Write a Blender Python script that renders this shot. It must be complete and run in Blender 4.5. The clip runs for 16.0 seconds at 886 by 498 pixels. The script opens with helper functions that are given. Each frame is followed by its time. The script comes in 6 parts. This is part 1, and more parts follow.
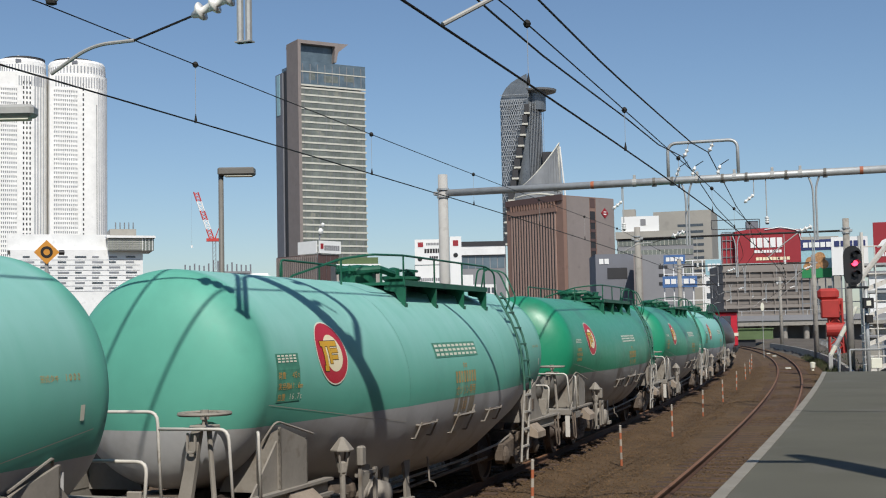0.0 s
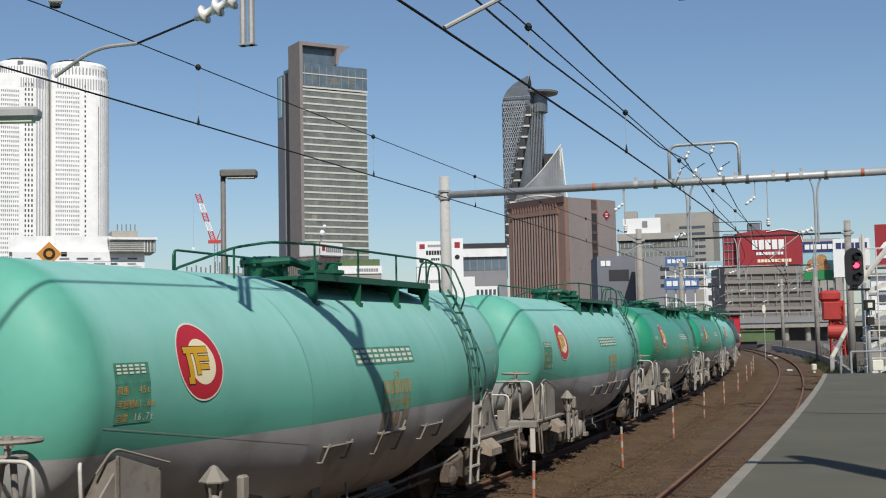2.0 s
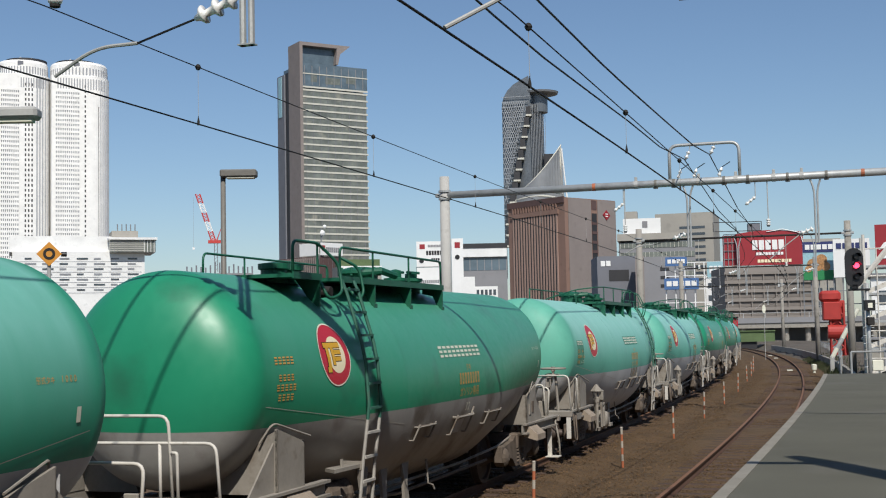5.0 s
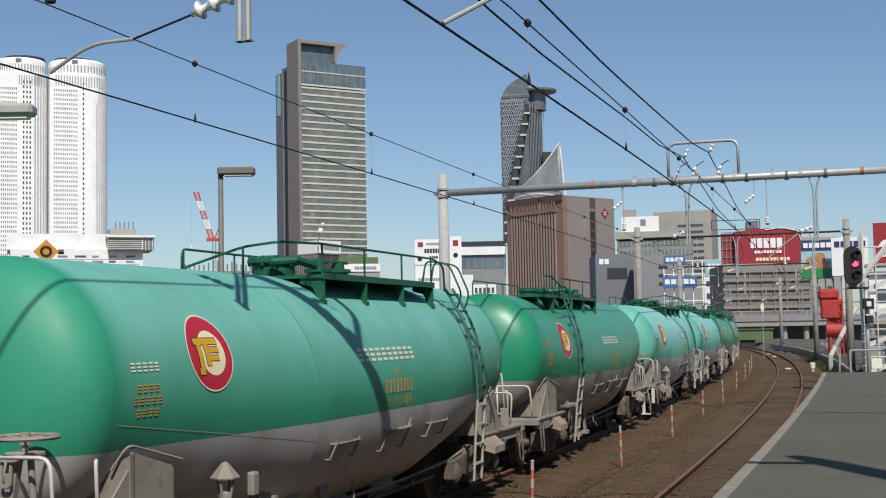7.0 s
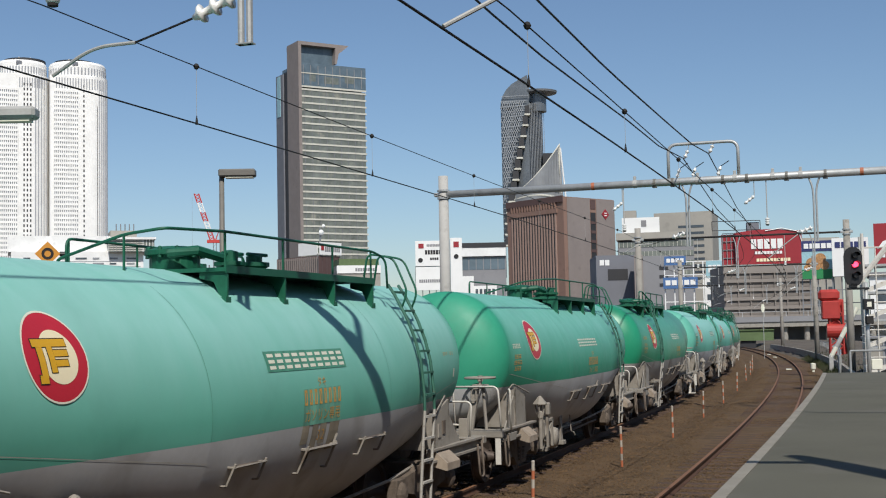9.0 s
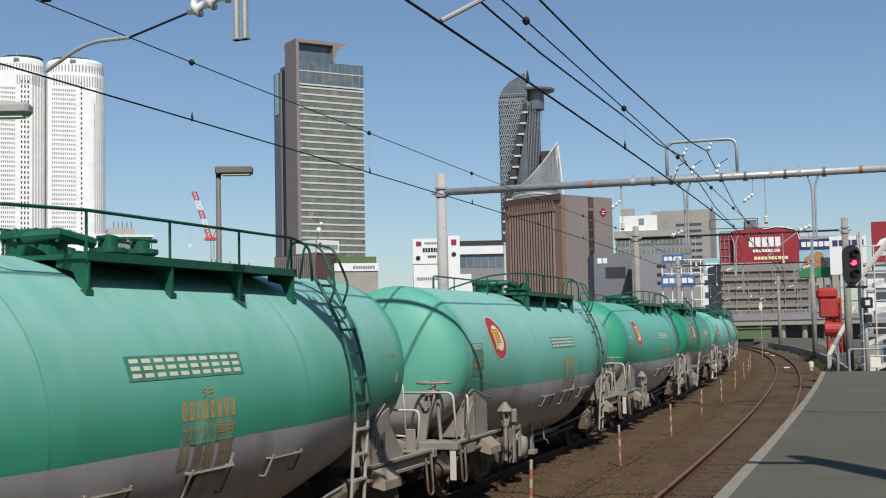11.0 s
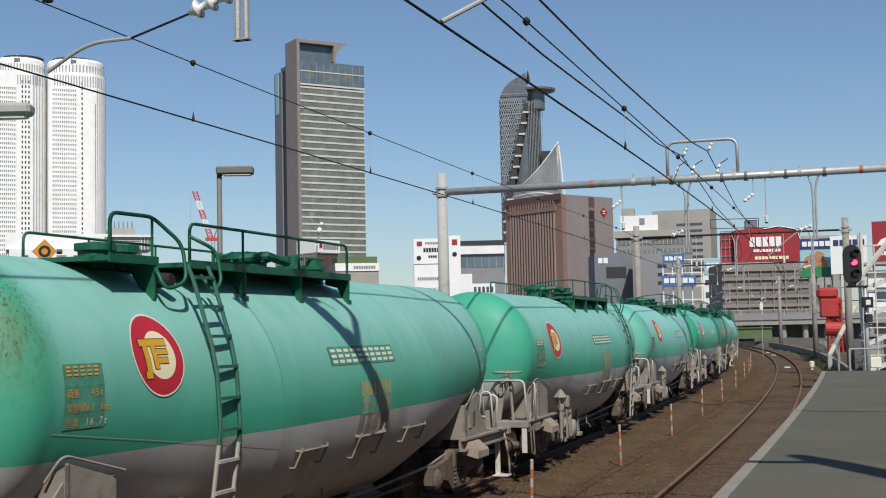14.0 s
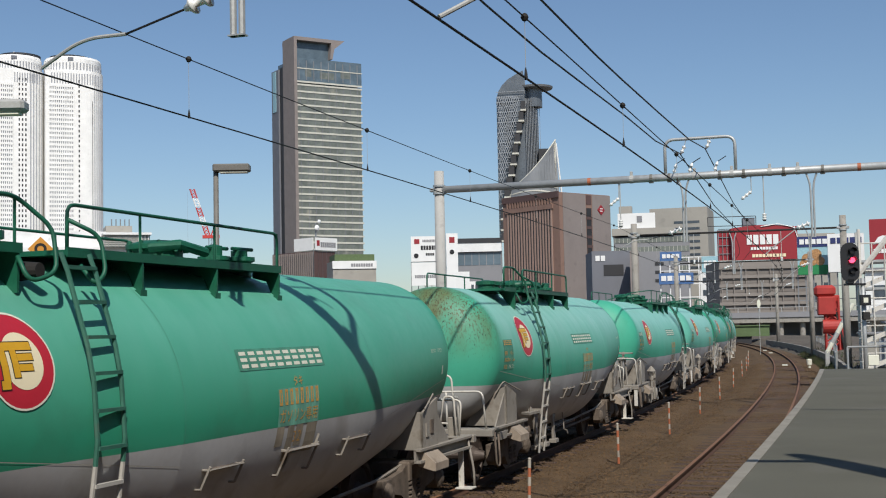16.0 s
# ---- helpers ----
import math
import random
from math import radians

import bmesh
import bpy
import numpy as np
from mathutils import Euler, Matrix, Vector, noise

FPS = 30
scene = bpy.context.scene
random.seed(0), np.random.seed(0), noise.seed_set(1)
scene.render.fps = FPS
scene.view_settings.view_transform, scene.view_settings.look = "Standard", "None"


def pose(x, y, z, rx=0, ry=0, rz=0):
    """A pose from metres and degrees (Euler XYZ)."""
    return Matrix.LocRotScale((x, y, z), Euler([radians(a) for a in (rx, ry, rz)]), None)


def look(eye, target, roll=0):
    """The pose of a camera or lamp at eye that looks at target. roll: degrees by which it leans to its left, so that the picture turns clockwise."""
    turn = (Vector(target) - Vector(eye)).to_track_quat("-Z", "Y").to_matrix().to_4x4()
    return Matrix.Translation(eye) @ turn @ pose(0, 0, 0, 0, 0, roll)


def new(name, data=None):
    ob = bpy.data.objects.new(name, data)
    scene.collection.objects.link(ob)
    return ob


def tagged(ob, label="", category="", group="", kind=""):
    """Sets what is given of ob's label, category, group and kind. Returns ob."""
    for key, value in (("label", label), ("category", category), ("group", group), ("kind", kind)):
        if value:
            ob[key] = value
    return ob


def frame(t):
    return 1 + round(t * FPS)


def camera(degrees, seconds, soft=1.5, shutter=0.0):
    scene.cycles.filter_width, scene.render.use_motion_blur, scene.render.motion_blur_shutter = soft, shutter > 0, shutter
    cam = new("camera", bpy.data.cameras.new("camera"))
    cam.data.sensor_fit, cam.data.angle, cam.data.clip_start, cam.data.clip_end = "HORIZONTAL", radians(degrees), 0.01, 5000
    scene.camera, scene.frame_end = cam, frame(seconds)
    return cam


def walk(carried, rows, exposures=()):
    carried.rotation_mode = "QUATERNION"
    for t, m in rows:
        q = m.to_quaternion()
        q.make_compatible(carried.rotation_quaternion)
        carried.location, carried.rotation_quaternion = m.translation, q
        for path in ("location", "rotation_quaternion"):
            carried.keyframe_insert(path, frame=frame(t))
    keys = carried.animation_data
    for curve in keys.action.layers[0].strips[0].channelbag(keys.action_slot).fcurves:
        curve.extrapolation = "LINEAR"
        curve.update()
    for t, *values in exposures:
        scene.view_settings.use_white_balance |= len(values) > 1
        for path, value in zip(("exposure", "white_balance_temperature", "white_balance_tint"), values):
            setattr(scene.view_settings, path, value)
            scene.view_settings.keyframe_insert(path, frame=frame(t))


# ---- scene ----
cam = camera(38.9, 16.0, 1.1)
EYE = Vector((0.0, 0.0, 2.473))


def heading(turn, tilt, lean, lead):
    """The camera about EYE: degrees to the right of north, above the horizon, and of lean; metres that it leans forwards."""
    a, b = radians(turn), radians(tilt)
    way = Vector((math.sin(a) * math.cos(b), math.cos(a) * math.cos(b), math.sin(b)))
    eye = EYE + way * lead
    return look(eye, eye + way * 10, lean)


SWAY = [(0.0, 0.173, 3.799, -1.19, -0.011), (0.5, 0.157, 3.808, -1.17, -0.006), (1.0, 0.156, 3.823, -1.16, -0.007), (1.5, 0.135, 3.848, -1.14, -0.025),
        (2.0, 0.101, 3.886, -1.16, -0.066), (2.5, 0.069, 3.927, -1.16, -0.105), (3.0, 0.036, 3.952, -1.18, -0.134), (3.5, 0.027, 3.955, -1.18, -0.147),
        (4.0, 0.023, 3.955, -1.19, -0.144), (5.2, 0.12, 3.87, -1.14, -0.035), (6.5, 0.204, 3.779, -1.09, 0.052), (7.0, 0.176, 3.797, -1.11, 0.029),
        (7.5, 0.157, 3.823, -1.16, -0.006), (8.0, 0.133, 3.856, -1.21, -0.038), (8.5, 0.14, 3.861, -1.21, -0.046), (9.0, 0.149, 3.861, -1.22, -0.036),
        (10.2, 0.21, 3.80, -1.20, 0.035), (11.5, 0.281, 3.726, -1.18, 0.105), (12.0, 0.312, 3.689, -1.22, 0.106), (12.5, 0.268, 3.722, -1.25, 0.077),
        (13.0, 0.23, 3.757, -1.22, 0.048), (13.5, 0.211, 3.771, -1.22, 0.042), (14.0, 0.221, 3.759, -1.20, 0.057), (14.5, 0.246, 3.737, -1.19, 0.087),
        (15.0, 0.269, 3.717, -1.20, 0.105), (15.5, 0.316, 3.691, -1.22, 0.111), (16.0, 0.34, 3.652, -1.20, 0.139)]
walk(cam, [(t, heading(a, b, c, d)) for t, a, b, c, d in SWAY])

# ---- light ----
SUN_WAY = Vector((-0.118, 0.672, -0.731)).normalized()
world = bpy.data.worlds.new("world")
scene.world = world
world.use_nodes = True
wn = world.node_tree.nodes
sky = wn.new("ShaderNodeTexSky")
sky.sky_type, sky.sun_disc = "NISHITA", False
sky.sun_elevation = math.asin(-SUN_WAY.z)
sky.sun_rotation = math.atan2(-SUN_WAY.x, -SUN_WAY.y)
sky.air_density, sky.dust_density, sky.ozone_density = 1.0, 0.5, 4.5
wn["Background"].inputs["Strength"].default_value = 0.0945
world.node_tree.links.new(sky.outputs[0], wn["Background"].inputs["Color"])
sun = new("sun", bpy.data.lights.new("sun", "SUN"))
sun.data.energy, sun.data.angle, sun.data.color = 4.05, radians(0.53), (1.0, 0.95, 0.87)
sun.matrix_basis = look((0, 0, 60), Vector((0, 0, 60)) + SUN_WAY)
scene.view_settings.exposure = 0.0

# ---- the plan: two concentric tracks on a long left-hand curve ----
CX, CY = -737.591, 271.284      # centre of the curve
RB = 783.177                    # radius of the empty track beside the platform
RA = 778.794                    # radius of the train's track
A0 = -274.479 / RA              # angle of the camera's own cross-section
GAUGE = 1.067
CAR = 13.57                     # length over couplers


def at(s, off, z=0.0):
    """The point s metres along the line from the camera, off metres outside the empty track's centre."""
    a = A0 + s / RA
    return Vector((CX + (RB + off) * math.cos(a), CY + (RB + off) * math.sin(a), z))


def on_line(s, off, z=0.0):
    """A pose there: x along the line, y to its left, z up."""
    p = at(s, off, z)
    return pose(p.x, p.y, p.z, 0, 0, math.degrees(A0 + s / RA) + 90)


TRAIN = RA - RB + 0.12          # the train's track as such an offset


# ---- materials ----
def mat(name, color, rough=0.6, metal=0.0, vary=0.15, scale=3.0, fine=40.0, bump=0.1, dist=0.01, spots=None, spec=0.5, streak=0.0, coat=0.0, island=0.0):
    """A surface with variation at two scales and a fine relief. spots: (colour, scale, threshold) of a second tone."""
    m = bpy.data.materials.new(name)
    m.use_nodes = True
    n, l = m.node_tree.nodes, m.node_tree.links
    b = n["Principled BSDF"]
    tc = n.new("ShaderNodeTexCoord")
    src = tc.outputs["Object"]
    if streak:
        mp = n.new("ShaderNodeMapping")
        mp.inputs["Scale"].default_value = (1, 1, streak)
        l.new(src, mp.inputs["Vector"])
        src = mp.outputs[0]
    big, small = n.new("ShaderNodeTexNoise"), n.new("ShaderNodeTexNoise")
    big.inputs["Scale"].default_value, small.inputs["Scale"].default_value = scale, fine
    big.inputs["Detail"].default_value, small.inputs["Detail"].default_value = 5, 3
    for t in (big, small):
        l.new(src, t.inputs["Vector"])
    mix = n.new("ShaderNodeMath")
    mix.operation = "MULTIPLY_ADD"
    mix.inputs[1].default_value = 0.4
    l.new(small.outputs["Fac"], mix.inputs[0])
    l.new(big.outputs["Fac"], mix.inputs[2])
    ramp = n.new("ShaderNodeMapRange")
    ramp.inputs["From Min"].default_value, ramp.inputs["From Max"].default_value = 0.4, 1.0
    ramp.inputs["To Min"].default_value, ramp.inputs["To Max"].default_value = 1 - vary, 1 + vary
    l.new(mix.outputs[0], ramp.inputs["Value"])
    tint = n.new("ShaderNodeMixRGB")
    tint.blend_type = "MULTIPLY"
    tint.inputs["Fac"].default_value = 1
    tint.inputs["Color1"].default_value = (*color, 1)
    l.new(ramp.outputs[0], tint.inputs["Color2"])
    out = tint.outputs[0]
    if island:
        geo = n.new("ShaderNodeNewGeometry")
        ir = n.new("ShaderNodeMapRange")
        ir.inputs["To Min"].default_value, ir.inputs["To Max"].default_value = 1 - island, 1 + island
        l.new(geo.outputs["Random Per Island"], ir.inputs["Value"])
        im = n.new("ShaderNodeMixRGB")
        im.blend_type = "MULTIPLY"
        im.inputs["Fac"].default_value = 1
        l.new(out, im.inputs["Color1"])
        l.new(ir.outputs[0], im.inputs["Color2"])
        out = im.outputs[0]
    if spots:
        c2, sc, th = spots
        sp = n.new("ShaderNodeTexNoise")
        sp.inputs["Scale"].default_value, sp.inputs["Detail"].default_value = sc, 6
        l.new(src, sp.inputs["Vector"])
        sr = n.new("ShaderNodeMapRange")
        sr.inputs["From Min"].default_value, sr.inputs["From Max"].default_value = th, th + 0.15
        l.new(sp.outputs["Fac"], sr.inputs["Value"])
        m2 = n.new("ShaderNodeMixRGB")
        m2.inputs["Color2"].default_value = (*c2, 1)
        l.new(sr.outputs[0], m2.inputs["Fac"])
        l.new(out, m2.inputs["Color1"])
        out = m2.outputs[0]
    l.new(out, b.inputs["Base Color"])
    rr = n.new("ShaderNodeMapRange")
    rr.inputs["To Min"].default_value, rr.inputs["To Max"].default_value = max(rough - 0.12, 0.03), min(rough + 0.12, 1)
    l.new(small.outputs["Fac"], rr.inputs["Value"])
    l.new(rr.outputs[0], b.inputs["Roughness"])
    b.inputs["Metallic"].default_value = metal
    b.inputs["Specular IOR Level"].default_value = spec
    b.inputs["Coat Weight"].default_value = coat
    b.inputs["Coat Roughness"].default_value = 0.4
    if bump:
        bp = n.new("ShaderNodeBump")
        bp.inputs["Strength"].default_value, bp.inputs["Distance"].default_value = bump, dist
        l.new(small.outputs["Fac"], bp.inputs["Height"])
        l.new(bp.outputs[0], b.inputs["Normal"])
    return m


def glow(name, color, strength):
    m = mat(name, color, 0.4)
    b = m.node_tree.nodes["Principled BSDF"]
    b.inputs["Emission Color"].default_value = (*color, 1)
    b.inputs["Emission Strength"].default_value = strength
    return m


M = {
    "mint": mat("mint_tank_paint", (0.118, 0.425, 0.320), 0.62, vary=0.09, scale=0.8, fine=9, bump=0.03, spots=((0.10, 0.365, 0.275), 1.3, 0.56), coat=0.06),
    "teal": mat("faded_green_tank_paint", (0.052, 0.375, 0.245), 0.62, vary=0.11, scale=0.8, fine=9, bump=0.03, spots=((0.048, 0.32, 0.205), 1.1, 0.55), coat=0.06),
    "leaf": mat("leaf_green_tank_paint", (0.030, 0.300, 0.182), 0.58, vary=0.11, scale=0.8, fine=9, bump=0.03, spots=((0.030, 0.250, 0.152), 1.1, 0.55), coat=0.06),
    "green": mat("deep_green_tank_paint", (0.015, 0.255, 0.133), 0.42, vary=0.10, scale=0.8, fine=9, bump=0.02, spots=((0.018, 0.165, 0.09), 1.2, 0.57), coat=0.22),
    "midgreen": mat("weathered_green_tank_paint", (0.032, 0.315, 0.185), 0.5, vary=0.10, scale=0.8, fine=9, bump=0.02, spots=((0.035, 0.255, 0.15), 1.2, 0.57), coat=0.15),
    "black": mat("black_tank_paint", (0.012, 0.012, 0.013), 0.35, vary=0.2, scale=1),
    "grey": mat("grey_tank_paint", (0.48, 0.48, 0.48), 0.55, vary=0.14, scale=1.2, fine=14, bump=0.03, spots=((0.33, 0.315, 0.30), 1.4, 0.58), coat=0.15),
    "sooty": mat("sooty_grey_tank_paint", (0.31, 0.30, 0.285), 0.5, vary=0.18, scale=1.2, fine=14, bump=0.03, spots=((0.12, 0.10, 0.085), 1.2, 0.52), coat=0.3),
    "steelgreen": mat("dark_green_fitting_paint", (0.010, 0.112, 0.062), 0.5, vary=0.25, scale=5),
    "ladder": mat("dull_green_ladder_paint", (0.035, 0.135, 0.095), 0.6, vary=0.25, scale=6, spots=((0.07, 0.12, 0.09), 5, 0.58)),
    "ladderfoot": mat("dusty_pale_grey_ladder_paint", (0.42, 0.40, 0.36), 0.65, vary=0.15, scale=6, spots=((0.25, 0.20, 0.15), 8, 0.6)),
    "frame": mat("dusty_grey_underframe_paint", (0.27, 0.245, 0.21), 0.8, vary=0.2, scale=2.5, fine=30, bump=0.1, spots=((0.13, 0.095, 0.065), 3, 0.62)),
    "bogie": mat("brown_dusty_cast_steel", (0.125, 0.098, 0.076), 0.88, vary=0.4, scale=5, fine=40, bump=0.25, spots=((0.07, 0.05, 0.037), 7, 0.56)),
    "white": mat("white_handrail_paint", (0.62, 0.59, 0.53), 0.5, vary=0.12, scale=6, spots=((0.32, 0.24, 0.16), 9, 0.62)),
    "cream": mat("cream_paint", (0.84, 0.74, 0.50), 0.45, vary=0.05),
    "red": mat("red_paint", (0.50, 0.022, 0.04), 0.42, vary=0.08),
    "yellow": mat("yellow_paint", (0.66, 0.36, 0.02), 0.45, vary=0.1),
    "letter": mat("white_lettering_paint", (0.74, 0.73, 0.60), 0.5, vary=0.08),
    "ochre": mat("weathered_ochre_lettering", (0.60, 0.33, 0.08), 0.55, vary=0.2, scale=12),
    "seam": mat("faint_weld_seam", (0.085, 0.29, 0.21), 0.6, vary=0.3, scale=8),
    "dirt": mat("dirty_lettering_patch", (0.072, 0.265, 0.182), 0.6, vary=0.3, scale=8),
    "stain": mat("sooty_streak_patch", (0.155, 0.41, 0.30), 0.6, vary=0.45, scale=5, fine=20, streak=0.2),
    "streak": mat("rusty_drip_streak", (0.30, 0.255, 0.19), 0.7, vary=0.35, scale=6, fine=30, streak=0.15),
    "cap": mat("dusty_tan_cast_hood", (0.33, 0.27, 0.21), 0.85, vary=0.25, scale=4, fine=30, bump=0.2, spots=((0.20, 0.15, 0.11), 6, 0.58)),
    "wheel": mat("worn_wheel_steel", (0.09, 0.07, 0.06), 0.6, 0.4, vary=0.25, scale=6),
    "dark": mat("sooty_black_steel", (0.02, 0.018, 0.016), 0.8, vary=0.3, scale=6),
    "rail": mat("rusty_rail_steel", (0.075, 0.036, 0.020), 0.8, 0.0, vary=0.25, scale=6, fine=60, bump=0.2),
    "railtop": mat("rubbed_rail_head", (0.20, 0.098, 0.050), 0.7, 0.0, vary=0.15, scale=4),
    "sleeper": mat("rust_stained_sleeper", (0.075, 0.046, 0.032), 0.9, vary=0.3, scale=6, fine=50, bump=0.3),
    "ballast": mat("rust_brown_ballast", (0.107, 0.064, 0.029), 0.95, vary=0.45, scale=2, fine=26, bump=1.0, dist=0.05, spots=((0.145, 0.102, 0.054), 14, 0.6)),
    "stone": mat("rusty_ballast_stone", (0.116, 0.071, 0.035), 0.95, vary=0.35, scale=1.5, fine=40, bump=0.3, island=0.25),
    "ground": mat("dry_brown_ground", (0.11, 0.092, 0.070), 0.95, vary=0.4, scale=0.4, fine=8, bump=0.6, dist=0.05),
    "asphalt": mat("grey_platform_asphalt", (0.117, 0.114, 0.090), 0.92, vary=0.14, scale=0.7, fine=120, bump=0.5, dist=0.006, spots=((0.132, 0.127, 0.106), 0.9, 0.55), spec=0.2),
    "coping": mat("pale_concrete_coping", (0.27, 0.25, 0.21), 0.9, vary=0.2, scale=2.5, fine=60, bump=0.3, spots=((0.18, 0.16, 0.13), 5, 0.57)),
    "concrete": mat("weathered_grey_concrete", (0.30, 0.28, 0.245), 0.85, vary=0.15, scale=1.5, fine=30, bump=0.25, spots=((0.20, 0.18, 0.15), 2.5, 0.56)),
    "polepale": mat("pale_weathered_pole_concrete", (0.43, 0.42, 0.39), 0.8, vary=0.14, scale=1.5, fine=30, bump=0.2, spots=((0.30, 0.285, 0.26), 2.2, 0.58)),
    "galv": mat("galvanised_steel", (0.44, 0.45, 0.44), 0.5, 0.4, vary=0.14, scale=4, fine=30, spots=((0.34, 0.34, 0.33), 3, 0.58)),
    "galvdull": mat("dull_grey_steel_paint", (0.42, 0.42, 0.40), 0.55, 0.1, vary=0.15, scale=3),
    "porcelain": mat("white_porcelain", (0.82, 0.82, 0.78), 0.15, vary=0.05, coat=0.5),
    "wire": mat("dark_copper_wire", (0.025, 0.022, 0.022), 0.6, 0.4, vary=0.2, scale=8),
    "orange": mat("faded_orange_band", (0.42, 0.13, 0.06), 0.6, vary=0.15, scale=8),
    "postwhite": mat("white_post_band", (0.40, 0.365, 0.31), 0.65, vary=0.15, scale=8, spots=((0.35, 0.25, 0.18), 14, 0.6)),
    "sigblack": mat("black_signal_housing", (0.012, 0.012, 0.013), 0.5, vary=0.2),
    "redlens": glow("red_signal_lens", (1.0, 0.045, 0.10), 4.0),
    "lampgrey": mat("weathered_lamp_housing", (0.17, 0.16, 0.14), 0.6, 0.1, vary=0.15, scale=4),
    "signorange": mat("orange_reflective_sign", (0.62, 0.27, 0.035), 0.5, vary=0.08),
    "grass": mat("dry_green_verge", (0.050, 0.066, 0.022), 0.95, vary=0.5, scale=1.2, fine=25, bump=1.0, dist=0.08, spots=((0.075, 0.055, 0.035), 1.0, 0.5)),
}


def faded_sheen(key, color, most):
    """Bleached paint together with a painted sky sheen, paling the upper flanks of a barrel in uneven cloudy streaks.
    """
    m = M[key]
    n, l = m.node_tree.nodes, m.node_tree.links
    b = n["Principled BSDF"]
    old = b.inputs["Base Color"].links[0].from_socket
    tc = n.new("ShaderNodeTexCoord")
    sep = n.new("ShaderNodeSeparateXYZ")
    l.new(tc.outputs["Object"], sep.inputs[0])
    def ramp(src, a, c, lo=0.0, hi=1.0):
        r = n.new("ShaderNodeMapRange")
        r.inputs["From Min"].default_value, r.inputs["From Max"].default_value = a, c
        r.inputs["To Min"].default_value, r.inputs["To Max"].default_value = lo, hi
        l.new(src, r.inputs["Value"])
        return r.outputs[0]
    def calc(op, p, q=None):
        k = n.new("ShaderNodeMath")
        k.operation = op
        l.new(p, k.inputs[0])
        if q is not None:
            l.new(q, k.inputs[1])
        return k.outputs[0]
    mp = n.new("ShaderNodeMapping")
    mp.inputs["Scale"].default_value = (1.6, 1, 0.3)
    l.new(tc.outputs["Object"], mp.inputs["Vector"])
    t = n.new("ShaderNodeTexNoise")
    t.inputs["Scale"].default_value, t.inputs["Detail"].default_value = 2.2, 5
    l.new(mp.outputs[0], t.inputs["Vector"])
    # the heads mirror no sky, so the painted sheen stops before them
    body = ramp(calc("ABSOLUTE", sep.outputs["X"]), 5.42, 5.2)
    f = calc("MULTIPLY", calc("MULTIPLY", ramp(sep.outputs["Z"], 1.75, 2.6), body), ramp(t.outputs["Fac"], 0.3, 0.7, most * 0.65, most))
    mix = n.new("ShaderNodeMixRGB")
    mix.inputs["Color2"].default_value = (*color, 1)
    l.new(f, mix.inputs["Fac"])
    l.new(old, mix.inputs["Color1"])
    l.new(mix.outputs[0], b.inputs["Base Color"])


# pale bluish tones: faded paint and sky sheen in one colour
faded_sheen("mint", (0.37, 0.65, 0.62), 0.66)
faded_sheen("teal", (0.36, 0.62, 0.585), 0.72)
faded_sheen("leaf", (0.29, 0.62, 0.57), 0.60)
faded_sheen("green", (0.17, 0.45, 0.35), 0.34)
faded_sheen("midgreen", (0.22, 0.54, 0.44), 0.46)


def mossy(name, base):
    """The faded green paint, with moss and black specks over the rear head."""
    m = M[base].copy()
    m.name = name
    n, l = m.node_tree.nodes, m.node_tree.links
    b = n["Principled BSDF"]
    old = b.inputs["Base Color"].links[0].from_socket
    tc = n.new("ShaderNodeTexCoord")
    sep = n.new("ShaderNodeSeparateXYZ")
    l.new(tc.outputs["Object"], sep.inputs[0])
    def ramp(src, a, c):
        r = n.new("ShaderNodeMapRange")
        r.inputs["From Min"].default_value, r.inputs["From Max"].default_value = a, c
        l.new(src, r.inputs["Value"])
        return r.outputs[0]
    def mul(p, q):
        k = n.new("ShaderNodeMath")
        k.operation = "MULTIPLY"
        l.new(p, k.inputs[0])
        l.new(q, k.inputs[1])
        return k.outputs[0]
    mp = n.new("ShaderNodeMapping")
    mp.inputs["Scale"].default_value = (1, 1, 0.45)
    l.new(tc.outputs["Object"], mp.inputs["Vector"])
    for scale, thr, wide, color, lo in ((2.2, 0.30, 0.35, (0.105, 0.150, 0.060), 1.9), (34.0, 0.50, 0.14, (0.062, 0.068, 0.022), 2.05), (38.0, 0.64, 0.04, (0.014, 0.016, 0.012), 1.8)):
        t = n.new("ShaderNodeTexNoise")
        t.inputs["Scale"].default_value, t.inputs["Detail"].default_value = scale, 4
        l.new(mp.outputs[0], t.inputs["Vector"])
        f = mul(mul(ramp(t.outputs["Fac"], thr, thr + wide), ramp(sep.outputs["X"], -5.15, -5.6)), ramp(sep.outputs["Z"], lo, lo + 0.75))
        mix = n.new("ShaderNodeMixRGB")
        mix.inputs["Color2"].default_value = (*color, 1)
        l.new(f, mix.inputs["Fac"])
        l.new(old, mix.inputs["Color1"])
        old = mix.outputs[0]
    l.new(old, b.inputs["Base Color"])
    return m


M["mossy"] = mossy("mossy_green_tank_paint", "teal")


# ---- helpers for meshes ----
def link(name, bm, mats, parent=None, label="", smooth=False):
    me = bpy.data.meshes.new(name)
    bmesh.ops.recalc_face_normals(bm, faces=bm.faces)
    bm.to_mesh(me)
    bm.free()
    for m in mats if isinstance(mats, (list, tuple)) else [mats]:
        me.materials.append(M[m] if isinstance(m, str) else m)
    if smooth:
        for q in me.polygons:
            q.use_smooth = True
    ob = new(name, me)
    ob.parent = parent
    if label:
        tagged(ob, label)
    return ob


def part(name, bm, material, parent, label="", smooth=False):
    return link(name, bm, material, parent, label, smooth)


def shared(name, like, parent, m):
    """Another part on the mesh of a part that exists already."""
    ob = new(name, like.data)
    ob.parent = parent
    ob.matrix_basis = m
    return ob


